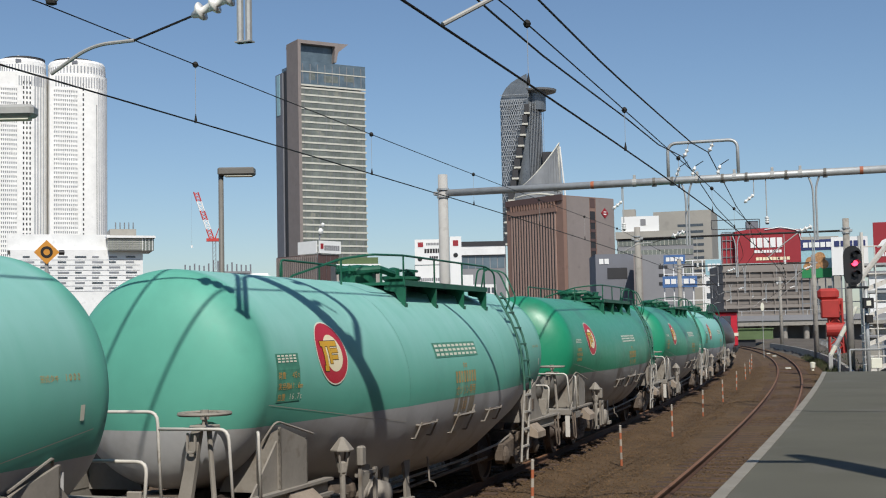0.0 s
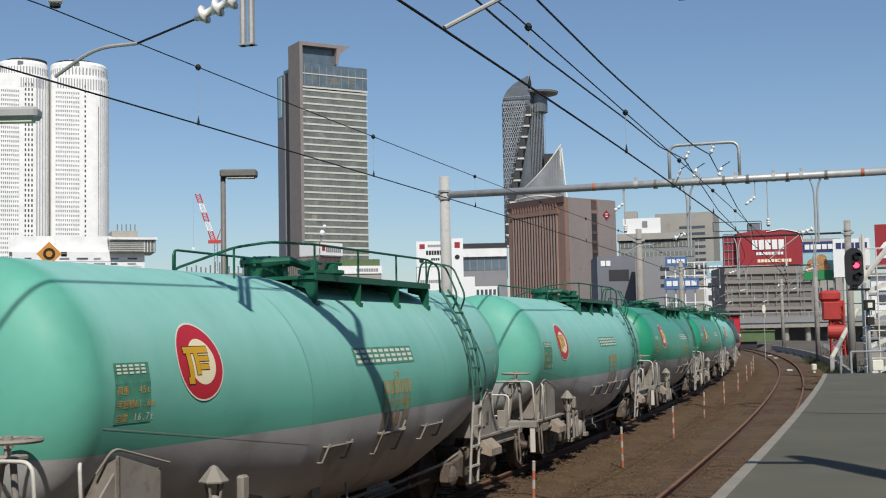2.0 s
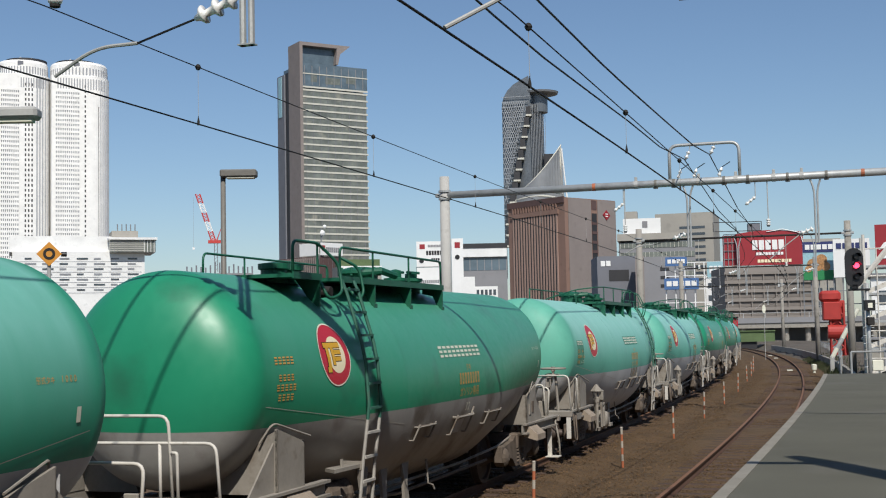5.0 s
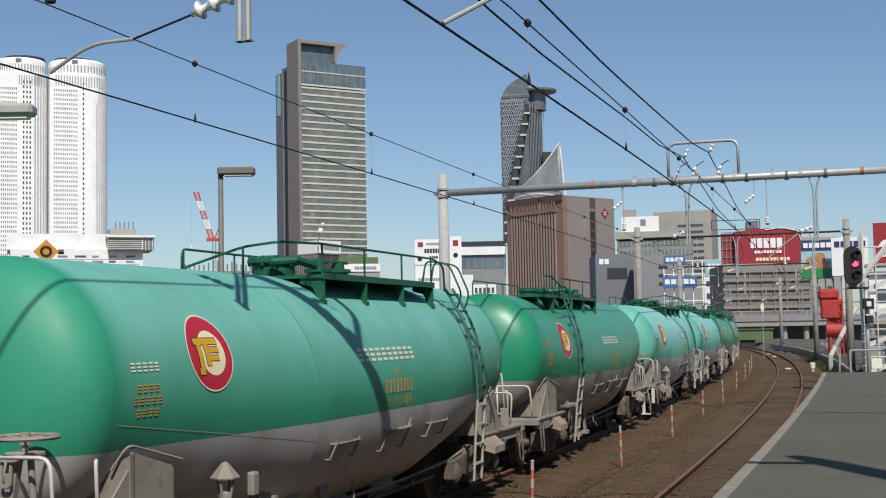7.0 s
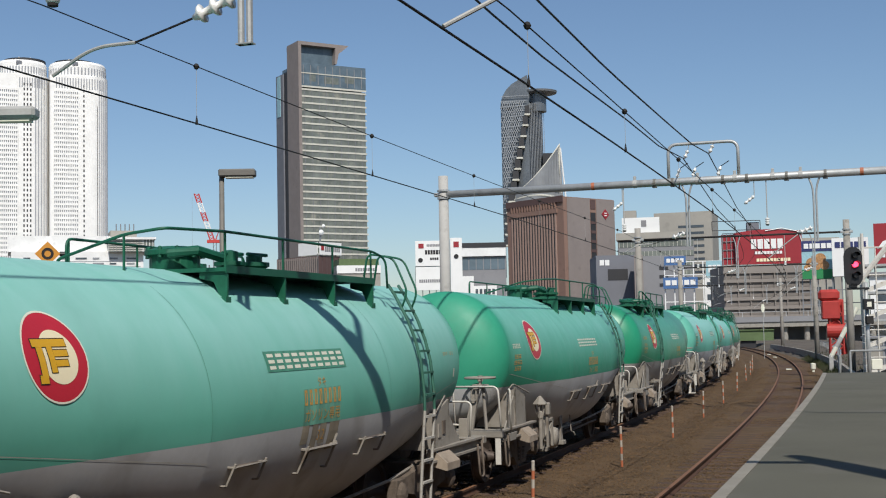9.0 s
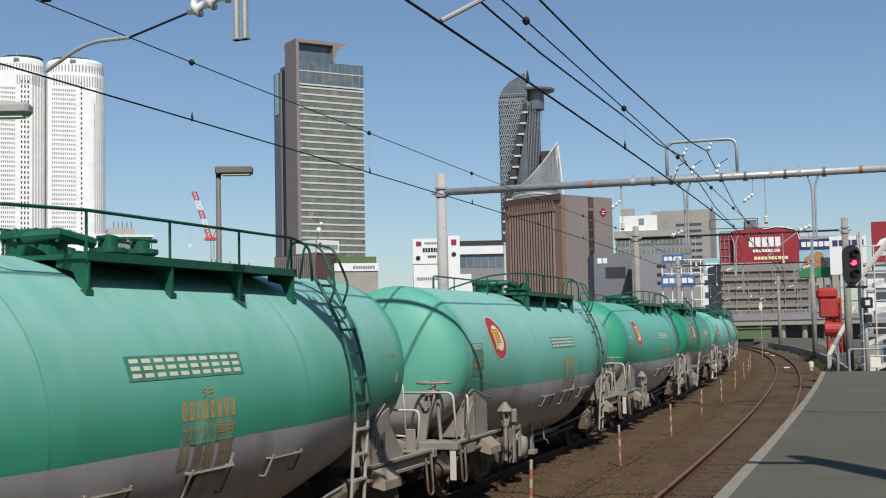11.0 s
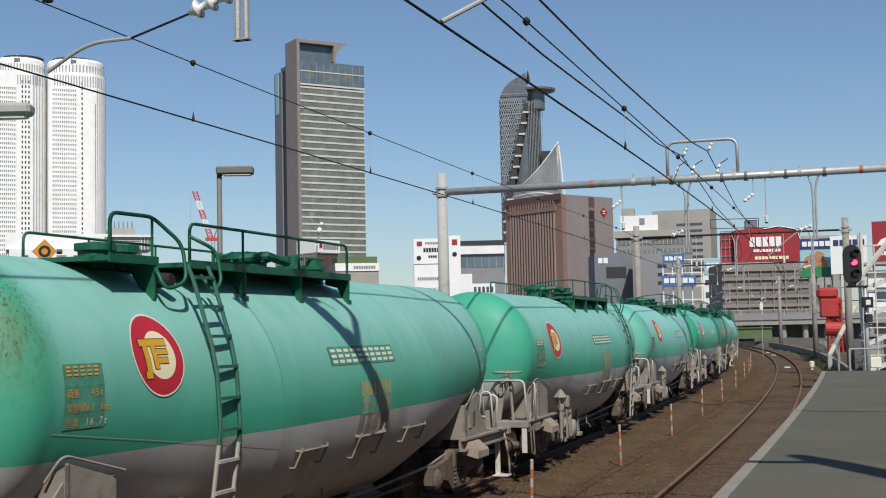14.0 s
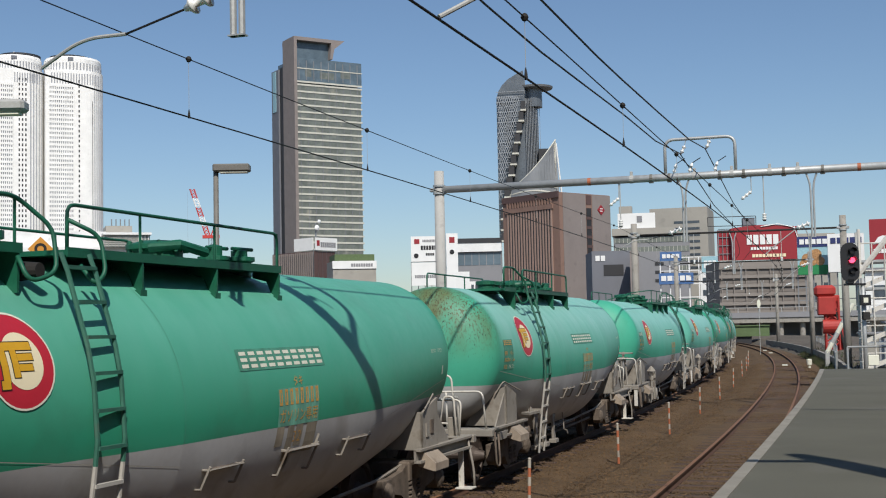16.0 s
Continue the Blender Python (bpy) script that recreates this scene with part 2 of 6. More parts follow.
def thing(name, label, category, m=None, group="", kind=""):
    ob = new(name)
    ob.empty_display_size = 0.3
    if m is not None:
        ob.matrix_basis = m
    return tagged(ob, label, category, group, kind)


def box(bm, x0, x1, y0, y1, z0, z1, bevel=0.0, mi=0):
    g = bmesh.ops.create_cube(bm, size=1.0, matrix=Matrix.LocRotScale(((x0 + x1) / 2, (y0 + y1) / 2, (z0 + z1) / 2), None, (abs(x1 - x0), abs(y1 - y0), abs(z1 - z0))))
    vs = g["verts"]
    fs = list({f for v in vs for f in v.link_faces})
    for f in fs:
        f.material_index = mi
    if bevel:
        es = list({e for v in vs for e in v.link_edges})
        bmesh.ops.bevel(bm, geom=es, offset=bevel, segments=1, affect="EDGES", profile=0.5)
    return bm


def B(x0, x1, y0, y1, z0, z1, bevel=0.0):
    return box(bmesh.new(), x0, x1, y0, y1, z0, z1, bevel)


def tube(bm, pts, r, n=8, close=True, mi=0):
    """A round bar along a line of points, of one radius or one for each point."""
    pts = [Vector(q) for q in pts]
    rs = r if isinstance(r, (list, tuple)) else [r] * len(pts)
    rings = []
    side = None
    for i, q in enumerate(pts):
        d = (pts[min(i + 1, len(pts) - 1)] - pts[max(i - 1, 0)]).normalized()
        if side is None:
            side = d.orthogonal().normalized()
        side = (side - d * side.dot(d)).normalized()
        up = d.cross(side)
        rings.append([bm.verts.new(q + (side * math.cos(2 * math.pi * j / n) + up * math.sin(2 * math.pi * j / n)) * rs[i]) for j in range(n)])
    for a, b in zip(rings, rings[1:]):
        for j in range(n):
            f = bm.faces.new((a[j], a[(j + 1) % n], b[(j + 1) % n], b[j]))
            f.material_index = mi
    if close:
        for ring in (rings[0], rings[-1][::-1]):
            f = bm.faces.new(ring)
            f.material_index = mi
    return bm


def T(pts, r, n=8):
    return tube(bmesh.new(), pts, r, n)


def arch(pts, rad=0.12, steps=4):
    """A polyline with its corners rounded."""
    pts = [Vector(q) for q in pts]
    out = [pts[0]]
    for a, b, c in zip(pts, pts[1:], pts[2:]):
        k = min(rad, (a - b).length * 0.45, (c - b).length * 0.45)
        p, q = b + (a - b).normalized() * k, b + (c - b).normalized() * k
        for i in range(steps + 1):
            t = i / steps
            out.append(p * (1 - t) ** 2 + b * 2 * t * (1 - t) + q * t * t)
    return out + [pts[-1]]


def lathe(bm, prof, axis="x", n=24, m=None, mi=0):
    """Turns (along, radius) rows round an axis."""
    rings = []
    for a, r in prof:
        ring = []
        for j in range(n):
            c, s = math.cos(2 * math.pi * j / n) * r, math.sin(2 * math.pi * j / n) * r
            v = Vector((a, c, s)) if axis == "x" else Vector((c, a, s)) if axis == "y" else Vector((c, s, a))
            ring.append(bm.verts.new(m @ v if m is not None else v))
        rings.append(ring)
    for a, b in zip(rings, rings[1:]):
        for j in range(n):
            f = bm.faces.new((a[j], a[(j + 1) % n], b[(j + 1) % n], b[j]))
            f.material_index = mi
    for ring in (rings[0], rings[-1]):
        f = bm.faces.new(ring)
        f.material_index = mi
    return bm


def plate(bm, poly, y0, y1, plane="xz", mi=0):
    """A flat outline of (a, b) points given thickness from y0 to y1 across its plane."""
    def P(a, b, y):
        return (a, y, b) if plane == "xz" else (y, a, b) if plane == "yz" else (a, b, y)
    f0 = [bm.verts.new(P(a, b, y0)) for a, b in poly]
    f1 = [bm.verts.new(P(a, b, y1)) for a, b in poly]
    n = len(poly)
    fs = [bm.faces.new(f0), bm.faces.new(f1[::-1])] + [bm.faces.new((f0[i], f0[(i + 1) % n], f1[(i + 1) % n], f1[i])) for i in range(n)]
    for f in fs:
        f.material_index = mi
    return bm


def sweep(bm, prof, s0, s1, step=2.0, closed=True, mi=0, wobble=0.0):
    """Draws a cross-section of (offset, z) along the line."""
    n = max(2, int((s1 - s0) / step) + 1)
    rings = []
    for i in range(n):
        s = s0 + (s1 - s0) * i / (n - 1)
        rings.append([bm.verts.new(at(s, o, z + (noise.noise((s * 0.35, o * 0.9, 3)) * wobble))) for o, z in prof])
    k = len(prof)
    for a, b in zip(rings, rings[1:]):
        for j in range(k if closed else k - 1):
            f = bm.faces.new((a[j], b[j], b[(j + 1) % k], a[(j + 1) % k]))
            f.material_index = mi
    if closed:
        bm.faces.new(rings[0])
        bm.faces.new(rings[-1][::-1])
    return bm


# ---- ground and track ----
bm = bmesh.new()
bmesh.ops.create_grid(bm, x_segments=40, y_segments=40, size=2600, matrix=Matrix.Translation((0, 1500, -0.62)))
tagged(link("ground", bm, "ground"), "dry brown ground reaching to the horizon", "ground", kind="structure")

bm = sweep(bmesh.new(), [(-13.0, -0.6), (-11.5, -0.32), (-6.4, -0.20), (-5.9, -0.13), (-2.9, -0.13), (-2.5, -0.22), (-1.9, -0.22), (-1.45, -0.13), (1.35, -0.13), (2.2, -0.3), (3.6, -0.6)], -30, 330, 0.6, closed=False, wobble=0.05)
tagged(link("ballast_bed", bm, "ballast"), "rust-brown stone ballast bed under both tracks", "ballast", kind="structure")

RAILPROF = [(-0.06, -0.13), (0.06, -0.13), (0.06, -0.115), (0.012, -0.10), (0.012, -0.045), (0.033, -0.035), (0.033, -0.004), (0.024, 0.0), (-0.024, 0.0), (-0.033, -0.004), (-0.033, -0.035), (-0.012, -0.045), (-0.012, -0.10), (-0.06, -0.115)]
for base in (0.0, TRAIN):
    for side in (-1, 1):
        o = base + side * (GAUGE / 2 + 0.033)
        bm = sweep(bmesh.new(), [(o + a, b) for a, b in RAILPROF], -30, 330, 2.0)
        for f in bm.faces:
            if all(v.co.z > -0.006 for v in f.verts):
                f.material_index = 1
        tagged(link("rail", bm, ["rail", "railtop"]), "brown rusty steel rail with a rubbed head", "rail", "rails of the two tracks", "structure")

# ---- platform ----
PLAT, EDGE, PEND = 1.29, 1.461, 32.6
bm = sweep(bmesh.new(), [(EDGE + 0.115, -0.6), (EDGE + 0.115, PLAT), (10.5, PLAT + 0.03), (10.5, -0.6)], -30, PEND, 1.0)
tagged(link("platform", bm, "asphalt"), "worn grey asphalt station platform with a curved edge", "platform", kind="structure")


for i in range(63):
    s = -30 + i * 1.0
    bm = sweep(bmesh.new(), [(EDGE, PLAT - 0.14), (EDGE, PLAT - 0.012), (EDGE + 0.012, PLAT + 0.004), (EDGE + 0.112, PLAT + 0.004), (EDGE + 0.112, PLAT - 0.14)], s, min(s + 0.992, PEND), 0.99)
    if i == 0:
        coping = thing("platform_coping", "pale worn concrete coping along the platform's edge", "platform edge", kind="structure")
    part("coping_stone", bm, "coping", coping)
bm = sweep(bmesh.new(), [(EDGE + 0.03, -0.6), (EDGE + 0.03, PLAT - 0.14), (EDGE + 0.11, PLAT - 0.14), (EDGE + 0.11, -0.6)], -30, PEND, 1.0)
tagged(link("platform_wall", bm, "concrete"), "grey concrete wall below the platform edge", "wall", kind="structure")

# marker posts between the tracks
def marker_post(s, o):
    t = thing("marker_post", "slim post with faded orange and white bands", "marker post", on_line(s, o, -0.22) @ pose(0, 0, 0, random.uniform(-2, 2), random.uniform(-2, 2), 0), "marker posts between the tracks")
    z = 0.0
    for i in range(6):
        part("band", T([(0, 0, z), (0, 0, z + 0.13)], 0.025, 10), "orange" if i % 2 == 0 else "postwhite", t)
        z += 0.13
    part("cap", lathe(bmesh.new(), [(z, 0.029), (z + 0.015, 0.02), (z + 0.02, 0.003)], "z", 10), "postwhite", t)


for s, o in ((17.9, -2.3), (24.5, -2.2), (31.1, -2.1), (38.3, -2.1), (45.6, -2.08), (54.2, -2.1), (65.0, -2.14), (72.5, -2.1), (80.0, -2.1), (88.0, -2.1)):
    marker_post(s, o)

# sleepers of the empty track, and of the train's track where it shows
for base, name in ((0.0, "sleeper"), (TRAIN, "sleeper")):
    bed = thing("sleepers", "brown rust-stained sleepers half buried in the ballast", "sleepers", kind="structure")
    first = None
    for i in range(140):
        s = 2 + i * 0.62
        m = on_line(s, base)
        if first is None:
            first = part("sleeper", B(-0.10, 0.10, -1.0, 1.0, -0.24, -0.118, 0.012), "sleeper", bed)
            first.matrix_basis = m
        else:
            shared("sleeper", first, bed, m)

# loose ballast stones
rng = random.Random(5)
verts, faces = [], []
def stone(p, r):
    k = len(verts)
    a = rng.random() * 6.28
    q = [(r * rng.uniform(0.6, 1.1) * math.cos(a + j * 2.1), r * rng.uniform(0.6, 1.1) * math.sin(a + j * 2.1), r * rng.uniform(-0.3, 0.2)) for j in range(3)]
    q += [(rng.uniform(-0.4, 0.4) * r, rng.uniform(-0.4, 0.4) * r, r * rng.uniform(0.4, 0.8)), (0, 0, -r * 0.5)]
    verts.extend((p.x + x, p.y + y, p.z + z) for x, y, z in q)
    faces.extend([(k, k + 1, k + 3), (k + 1, k + 2, k + 3), (k + 2, k, k + 3), (k + 1, k, k + 4), (k + 2, k + 1, k + 4), (k, k + 2, k + 4)])
BED = [(-13.0, -0.6), (-11.5, -0.32), (-6.4, -0.20), (-5.9, -0.13), (-2.9, -0.13), (-2.5, -0.22), (-1.9, -0.22), (-1.45, -0.13), (1.35, -0.13), (2.2, -0.3)]
def bed(o):
    for (a, za), (b, zb) in zip(BED, BED[1:]):
        if a <= o <= b:
            return za + (zb - za) * (o - a) / (b - a)
    return -0.3
for i in range(95000):
    s = 7 + 75 * rng.random() ** 1.8
    o = rng.uniform(-5.6, 1.55)
    if abs(abs(o) - 0.567) < 0.085 or abs(abs(o - TRAIN) - 0.567) < 0.085:
        continue
    stone(at(s, o, bed(o) + 0.006 + noise.noise((s * 0.35, o * 0.9, 3)) * 0.05), rng.uniform(0.010, 0.027))
me = bpy.data.meshes.new("ballast_stones")
me.from_pydata(verts, [], faces)
me.materials.append(M["stone"])
tagged(new("ballast_stones", me), "loose rust-brown ballast stones between the rails", "ballast", kind="stuff")

# unseen walls added beside and behind the platform to keep low skylight off the train
for name, x0, x1, y0, y1, top in (("sky_block_east", 13.0, 13.4, -24.0, 24.0, 12.0), ("sky_block_south", -70.0, 13.0, -24.4, -24.0, 20.0)):
    tagged(link(name, B(x0, x1, y0, y1, -0.6, top, 0.02), "concrete"), "plain unseen concrete wall added to hold back low skylight", "wall", kind="structure")


# ---- tank wagons ----
TOP, RM, RE = 3.18, 1.384, 1.12       # crown of the tank, radius in the middle and at the ends
XM, XJ, XT = 2.1, 5.35, 5.98         # half the middle barrel, the head's seam, the head's tip
PAINT = 1.57                         # height of the line between green and grey


def barrel(x):
    """Radius and centre height of the tank at x."""
    a = abs(x)
    if a <= XM:
        r = RM
    elif a <= XJ:
        r = RM + (RE - RM) * (a - XM) / (XJ - XM)
    else:
        t = min((a - XJ) / (XT - XJ), 1.0)
        r = RE * math.sqrt(max(1 - t ** 2.4, 0.0004))
    zc = TOP - (r if a <= XJ else RE)
    return r, zc


def skin(x, z, lift=0.004, side=-1):
    """The point of the tank's flank at x and z."""
    r, zc = barrel(x)
    return Vector((x, side * (math.sqrt(max(r * r - (z - zc) ** 2, 0.01)) + lift), z))


def tank_shell(paint, parent):
    bm = bmesh.new()
    xs = [-XT + (XT - XJ) * (1 - math.cos(i / 17 * math.pi / 2)) for i in range(18)]
    xs += [-XJ + 0.03, -4.4, -3.4, -XM - 0.02, -XM + 0.02, -0.7, 0.7, XM - 0.02, XM + 0.02, 3.4, 4.4, XJ - 0.03]
    xs += [-q for q in xs[17::-1]]
    n = 84
    rings = []
    for x in xs:
        r, zc = barrel(x)
        rings.append([bm.verts.new((x, r * math.cos(2 * math.pi * j / n), zc + r * math.sin(2 * math.pi * j / n))) for j in range(n)])
    for a, b in zip(rings, rings[1:]):
        for j in range(n):
            bm.faces.new((a[j], a[(j + 1) % n], b[(j + 1) % n], b[j]))
    for ring in (rings[0], rings[-1]):
        bm.faces.new(ring)
    # the paint line runs level round the whole tank
    bmesh.ops.bisect_plane(bm, geom=bm.verts[:] + bm.edges[:] + bm.faces[:], dist=0.0005, plane_co=(0, 0, PAINT), plane_no=(0, 0, 1))
    for f in bm.faces:
        f.material_index = 0 if f.calc_center_median().z > PAINT else 1
        f.smooth = True
    return part("tank_shell", bm, [paint, "sooty" if paint == "green" else "grey"], parent)


def decal(poly_rings, parent, name, material, lift, label=""):
    """Flat paint on the flank: quads given as rows of (x, z)."""
    bm = bmesh.new()
    for rows in poly_rings:
        grid = [[bm.verts.new(skin(x, z, lift)) for x, z in row] for row in rows]
        for a, b in zip(grid, grid[1:]):
            for i in range(len(a) - 1):
                bm.faces.new((a[i], a[i + 1], b[i + 1], b[i]))
    return part(name, bm, material, parent, label)


def rect(x0, x1, z0, z1, nx=2, nz=2):
    return [[(x0 + (x1 - x0) * i / nx, z0 + (z1 - z0) * j / nz) for i in range(nx + 1)] for j in range(nz + 1)]


def ring_rows(cx, cz, r0, r1, n=40):
    return [[(cx + r * math.cos(2 * math.pi * i / n), cz + r * math.sin(2 * math.pi * i / n)) for i in range(n + 1)] for r in [r0 + (r1 - r0) * k / 6 for k in range(7)]]


TEXTS = {}


def words(string, size):
    """Outline mesh of a line of lettering, as vertices and faces."""
    key = (string, size)
    if key not in TEXTS:
        cu = bpy.data.curves.new("lettering", "FONT")
        cu.body, cu.size, cu.align_x = string, size, "CENTER"
        cu.resolution_u = 2
        ob = new("lettering", cu)
        me = bpy.data.meshes.new_from_object(ob.evaluated_get(bpy.context.evaluated_depsgraph_get()))
        bpy.data.objects.remove(ob)
        TEXTS[key] = ([v.co.copy() for v in me.vertices], [tuple(q.vertices) for q in me.polygons])
    return TEXTS[key]


def lettering(string, size, cx, z, parent, material, lift=0.006, step=1.0):
    """Readable lettering on the flank, a part for each character."""
    for i, ch in enumerate(string):
        vs, fs = words(ch, size)
        x = cx + (i - (len(string) - 1) / 2) * size * step
        bm = bmesh.new()
        made = [bm.verts.new(skin(x + v.x, z + v.y, lift)) for v in vs]
        for f in fs:
            try:
                bm.faces.new([made[k] for k in f])
            except ValueError:
                pass
        part("character", bm, material, parent)


def bars(cx, z, count, w, h, gap, parent, material, lift=0.006, plain=False):
    """A line of withheld characters as small blocks of plain bars."""
    x = cx - (count * w + (count - 1) * gap) / 2
    for i in range(count):
        if plain:
            quads = [rect(x + 0.06 * w, x + 0.36 * w, z, z + h, 1, 2), rect(x + 0.62 * w, x + 0.92 * w, z, z + h, 1, 2), rect(x + 0.36 * w, x + 0.62 * w, z + 0.82 * h, z + h, 1, 1), rect(x + 0.36 * w, x + 0.62 * w, z, z + 0.18 * h, 1, 1)]
        else:
            quads = [rect(x, x + w, z + c * h, z + d * h, 1, 1) for c, d in ((0.0, 0.22), (0.39, 0.61), (0.78, 1.0))]
        decal(quads, parent, "lettering_bar", material, lift)
        x += w + gap


def emblem(parent, cx, cz, k=0.86):
    decal([ring_rows(cx, cz, 0.005, 0.40 * k)], parent, "emblem_ring", "red", 0.006, "red ring of the emblem")
    decal([ring_rows(cx, cz, 0.385 * k, 0.402 * k)], parent, "emblem_rim", "letter", 0.0075)
    decal([ring_rows(cx + 0.03 * k, cz, 0.003, 0.235 * k)], parent, "emblem_disc", "cream", 0.0085, "cream disc of the emblem")
    bits = [(-0.27, 0.16, 0.09, 0.155), (-0.03, 0.15, 0.005, 0.06), (-0.03, 0.13, -0.08, -0.025), (-0.10, -0.03, -0.13, 0.10), (-0.23, -0.155, -0.17, 0.10), (-0.26, -0.16, -0.22, -0.15)]
    decal([rect(cx + (a - 0.008) * k, cx + (b + 0.008) * k, cz + (c - 0.008) * k, cz + (d + 0.008) * k) for a, b, c, d in bits], parent, "emblem_outline", "dark", 0.0105)
    decal([rect(cx + a * k, cx + b * k, cz + c * k, cz + d * k) for a, b, c, d in bits], parent, "emblem_wing", "yellow", 0.0125, "yellow winged bars of the emblem")


def bogie(parent, x):
    fr = bmesh.new()
    for sy in (-1, 1):
        y0, y1 = sy * 0.86, sy * 0.98
        plate(fr, [(x - 1.12, 0.52), (x - 0.78, 0.62), (x - 0.42, 0.66), (x - 0.30, 0.72), (x + 0.30, 0.72), (x + 0.42, 0.66), (x + 0.78, 0.62), (x + 1.12, 0.52), (x + 1.12, 0.36), (x + 0.80, 0.42), (x + 0.45, 0.36), (x + 0.28, 0.22), (x - 0.28, 0.22), (x - 0.45, 0.36), (x - 0.80, 0.42), (x - 1.12, 0.36)], y0, y1)
    box(fr, x - 0.22, x + 0.22, -1.0, 1.0, 0.50, 0.76, 0.02)
    b = part("bogie", fr, "bogie", parent, "dusty brown cast-steel bogie")
    for wx in (x - 0.95, x + 0.95):
        w = bmesh.new()
        for sy in (-1, 1):
            m = Matrix.Translation((wx, 0, 0.43))
            lathe(w, [(sy * 0.50, 0.455), (sy * 0.525, 0.455), (sy * 0.53, 0.43), (sy * 0.63, 0.425), (sy * 0.63, 0.37), (sy * 0.59, 0.35), (sy * 0.58, 0.16), (sy * 0.64, 0.12), (sy * 0.80, 0.06)], "y", 24, m)
        tube(w, [(wx, -0.6, 0.43), (wx, 0.6, 0.43)], 0.07)
        part("wheelset", w, "wheel", b, "steel wheelset")
        for sy in (-1, 1):
            ab = bmesh.new()
            lathe(ab, [(sy * 0.84, 0.15), (sy * 1.0, 0.15), (sy * 1.03, 0.12), (sy * 1.06, 0.05)], "y", 12, Matrix.Translation((wx, 0, 0.43)))
            box(ab, wx - 0.16, wx + 0.16, min(sy * 0.84, sy * 0.99), max(sy * 0.84, sy * 0.99), 0.44, 0.62, 0.015)
            part("axlebox", ab, "bogie", b)
    for sx in (-0.15, 0.15):
        sp = bmesh.new()
        pts = [(x + sx + 0.07 * math.cos(q * 0.9), -0.93 + 0.07 * math.sin(q * 0.9), 0.26 + q * 0.0085) for q in range(30)]
        tube(sp, pts, 0.018, 5)
        part("coil_spring", sp, "bogie", b)
    for sx in (-0.42, 0.42):
        part("brake_block", B(x + sx - 0.05, x + sx + 0.05, -0.80, -0.60, 0.20, 0.62, 0.01), "dark", b)


def handrail(parent, pts, r=0.0165, name="handrail", material="white", label=""):
    return part(name, T(arch(pts, 0.10), r, 7), material, parent, label, smooth=True)


def ladder(parent, x, zbot, width):
    """Two stiles and rungs that follow the flank of the tank down to zbot."""
    r, zc = barrel(x)
    k = r - 1.31
    pts = [(-1.03, TOP - 0.06), (-1.10 - k, TOP - 0.20), (-1.20 - k, 2.66), (-1.28 - k, 2.40), (-1.33 - k, 2.15), (-1.36 - k, 1.70), (-1.34 - k, 1.52), (-1.27 - k, 1.0), (-1.20 - k, zbot)]
    if x > 0:
        pts = [(-0.90, TOP - 0.06), (-1.03 - k, TOP - 0.20), (-1.20 - k, 2.66), (-1.30 - k, 2.40), (-1.37 - k, 2.12), (-1.41 - k, 1.70), (-1.41 - k, 1.50), (-1.37 - k, 1.0), (-1.33 - k, zbot)]
    path = lambda xx: [(xx, y, zz) for y, zz in pts]
    for sx in (-width / 2, width / 2):
        bm = tube(bmesh.new(), path(x + sx), 0.020, 6)
        ob = part("ladder_stile", bm, ["ladder", "ladderfoot"], parent)
        for q in ob.data.polygons:
            if ob.data.vertices[q.vertices[0]].co.z < PAINT:
                q.material_index = 1
    # rungs at an even spacing along the path
    length, last, todo = 0.0, Vector((0, *pts[0])), 0.12
    for y, zz in pts[1:]:
        cur = Vector((0, y, zz))
        seg = (cur - last).length
        while todo <= length + seg:
            q = last.lerp(cur, (todo - length) / seg)
            part("ladder_rung", B(x - width / 2, x + width / 2, q.y - 0.03, q.y + 0.01, q.z - 0.014, q.z + 0.014), "ladder" if q.z > PAINT else "ladderfoot", parent)
            todo += 0.28
        length += seg
        last = cur
    return pts


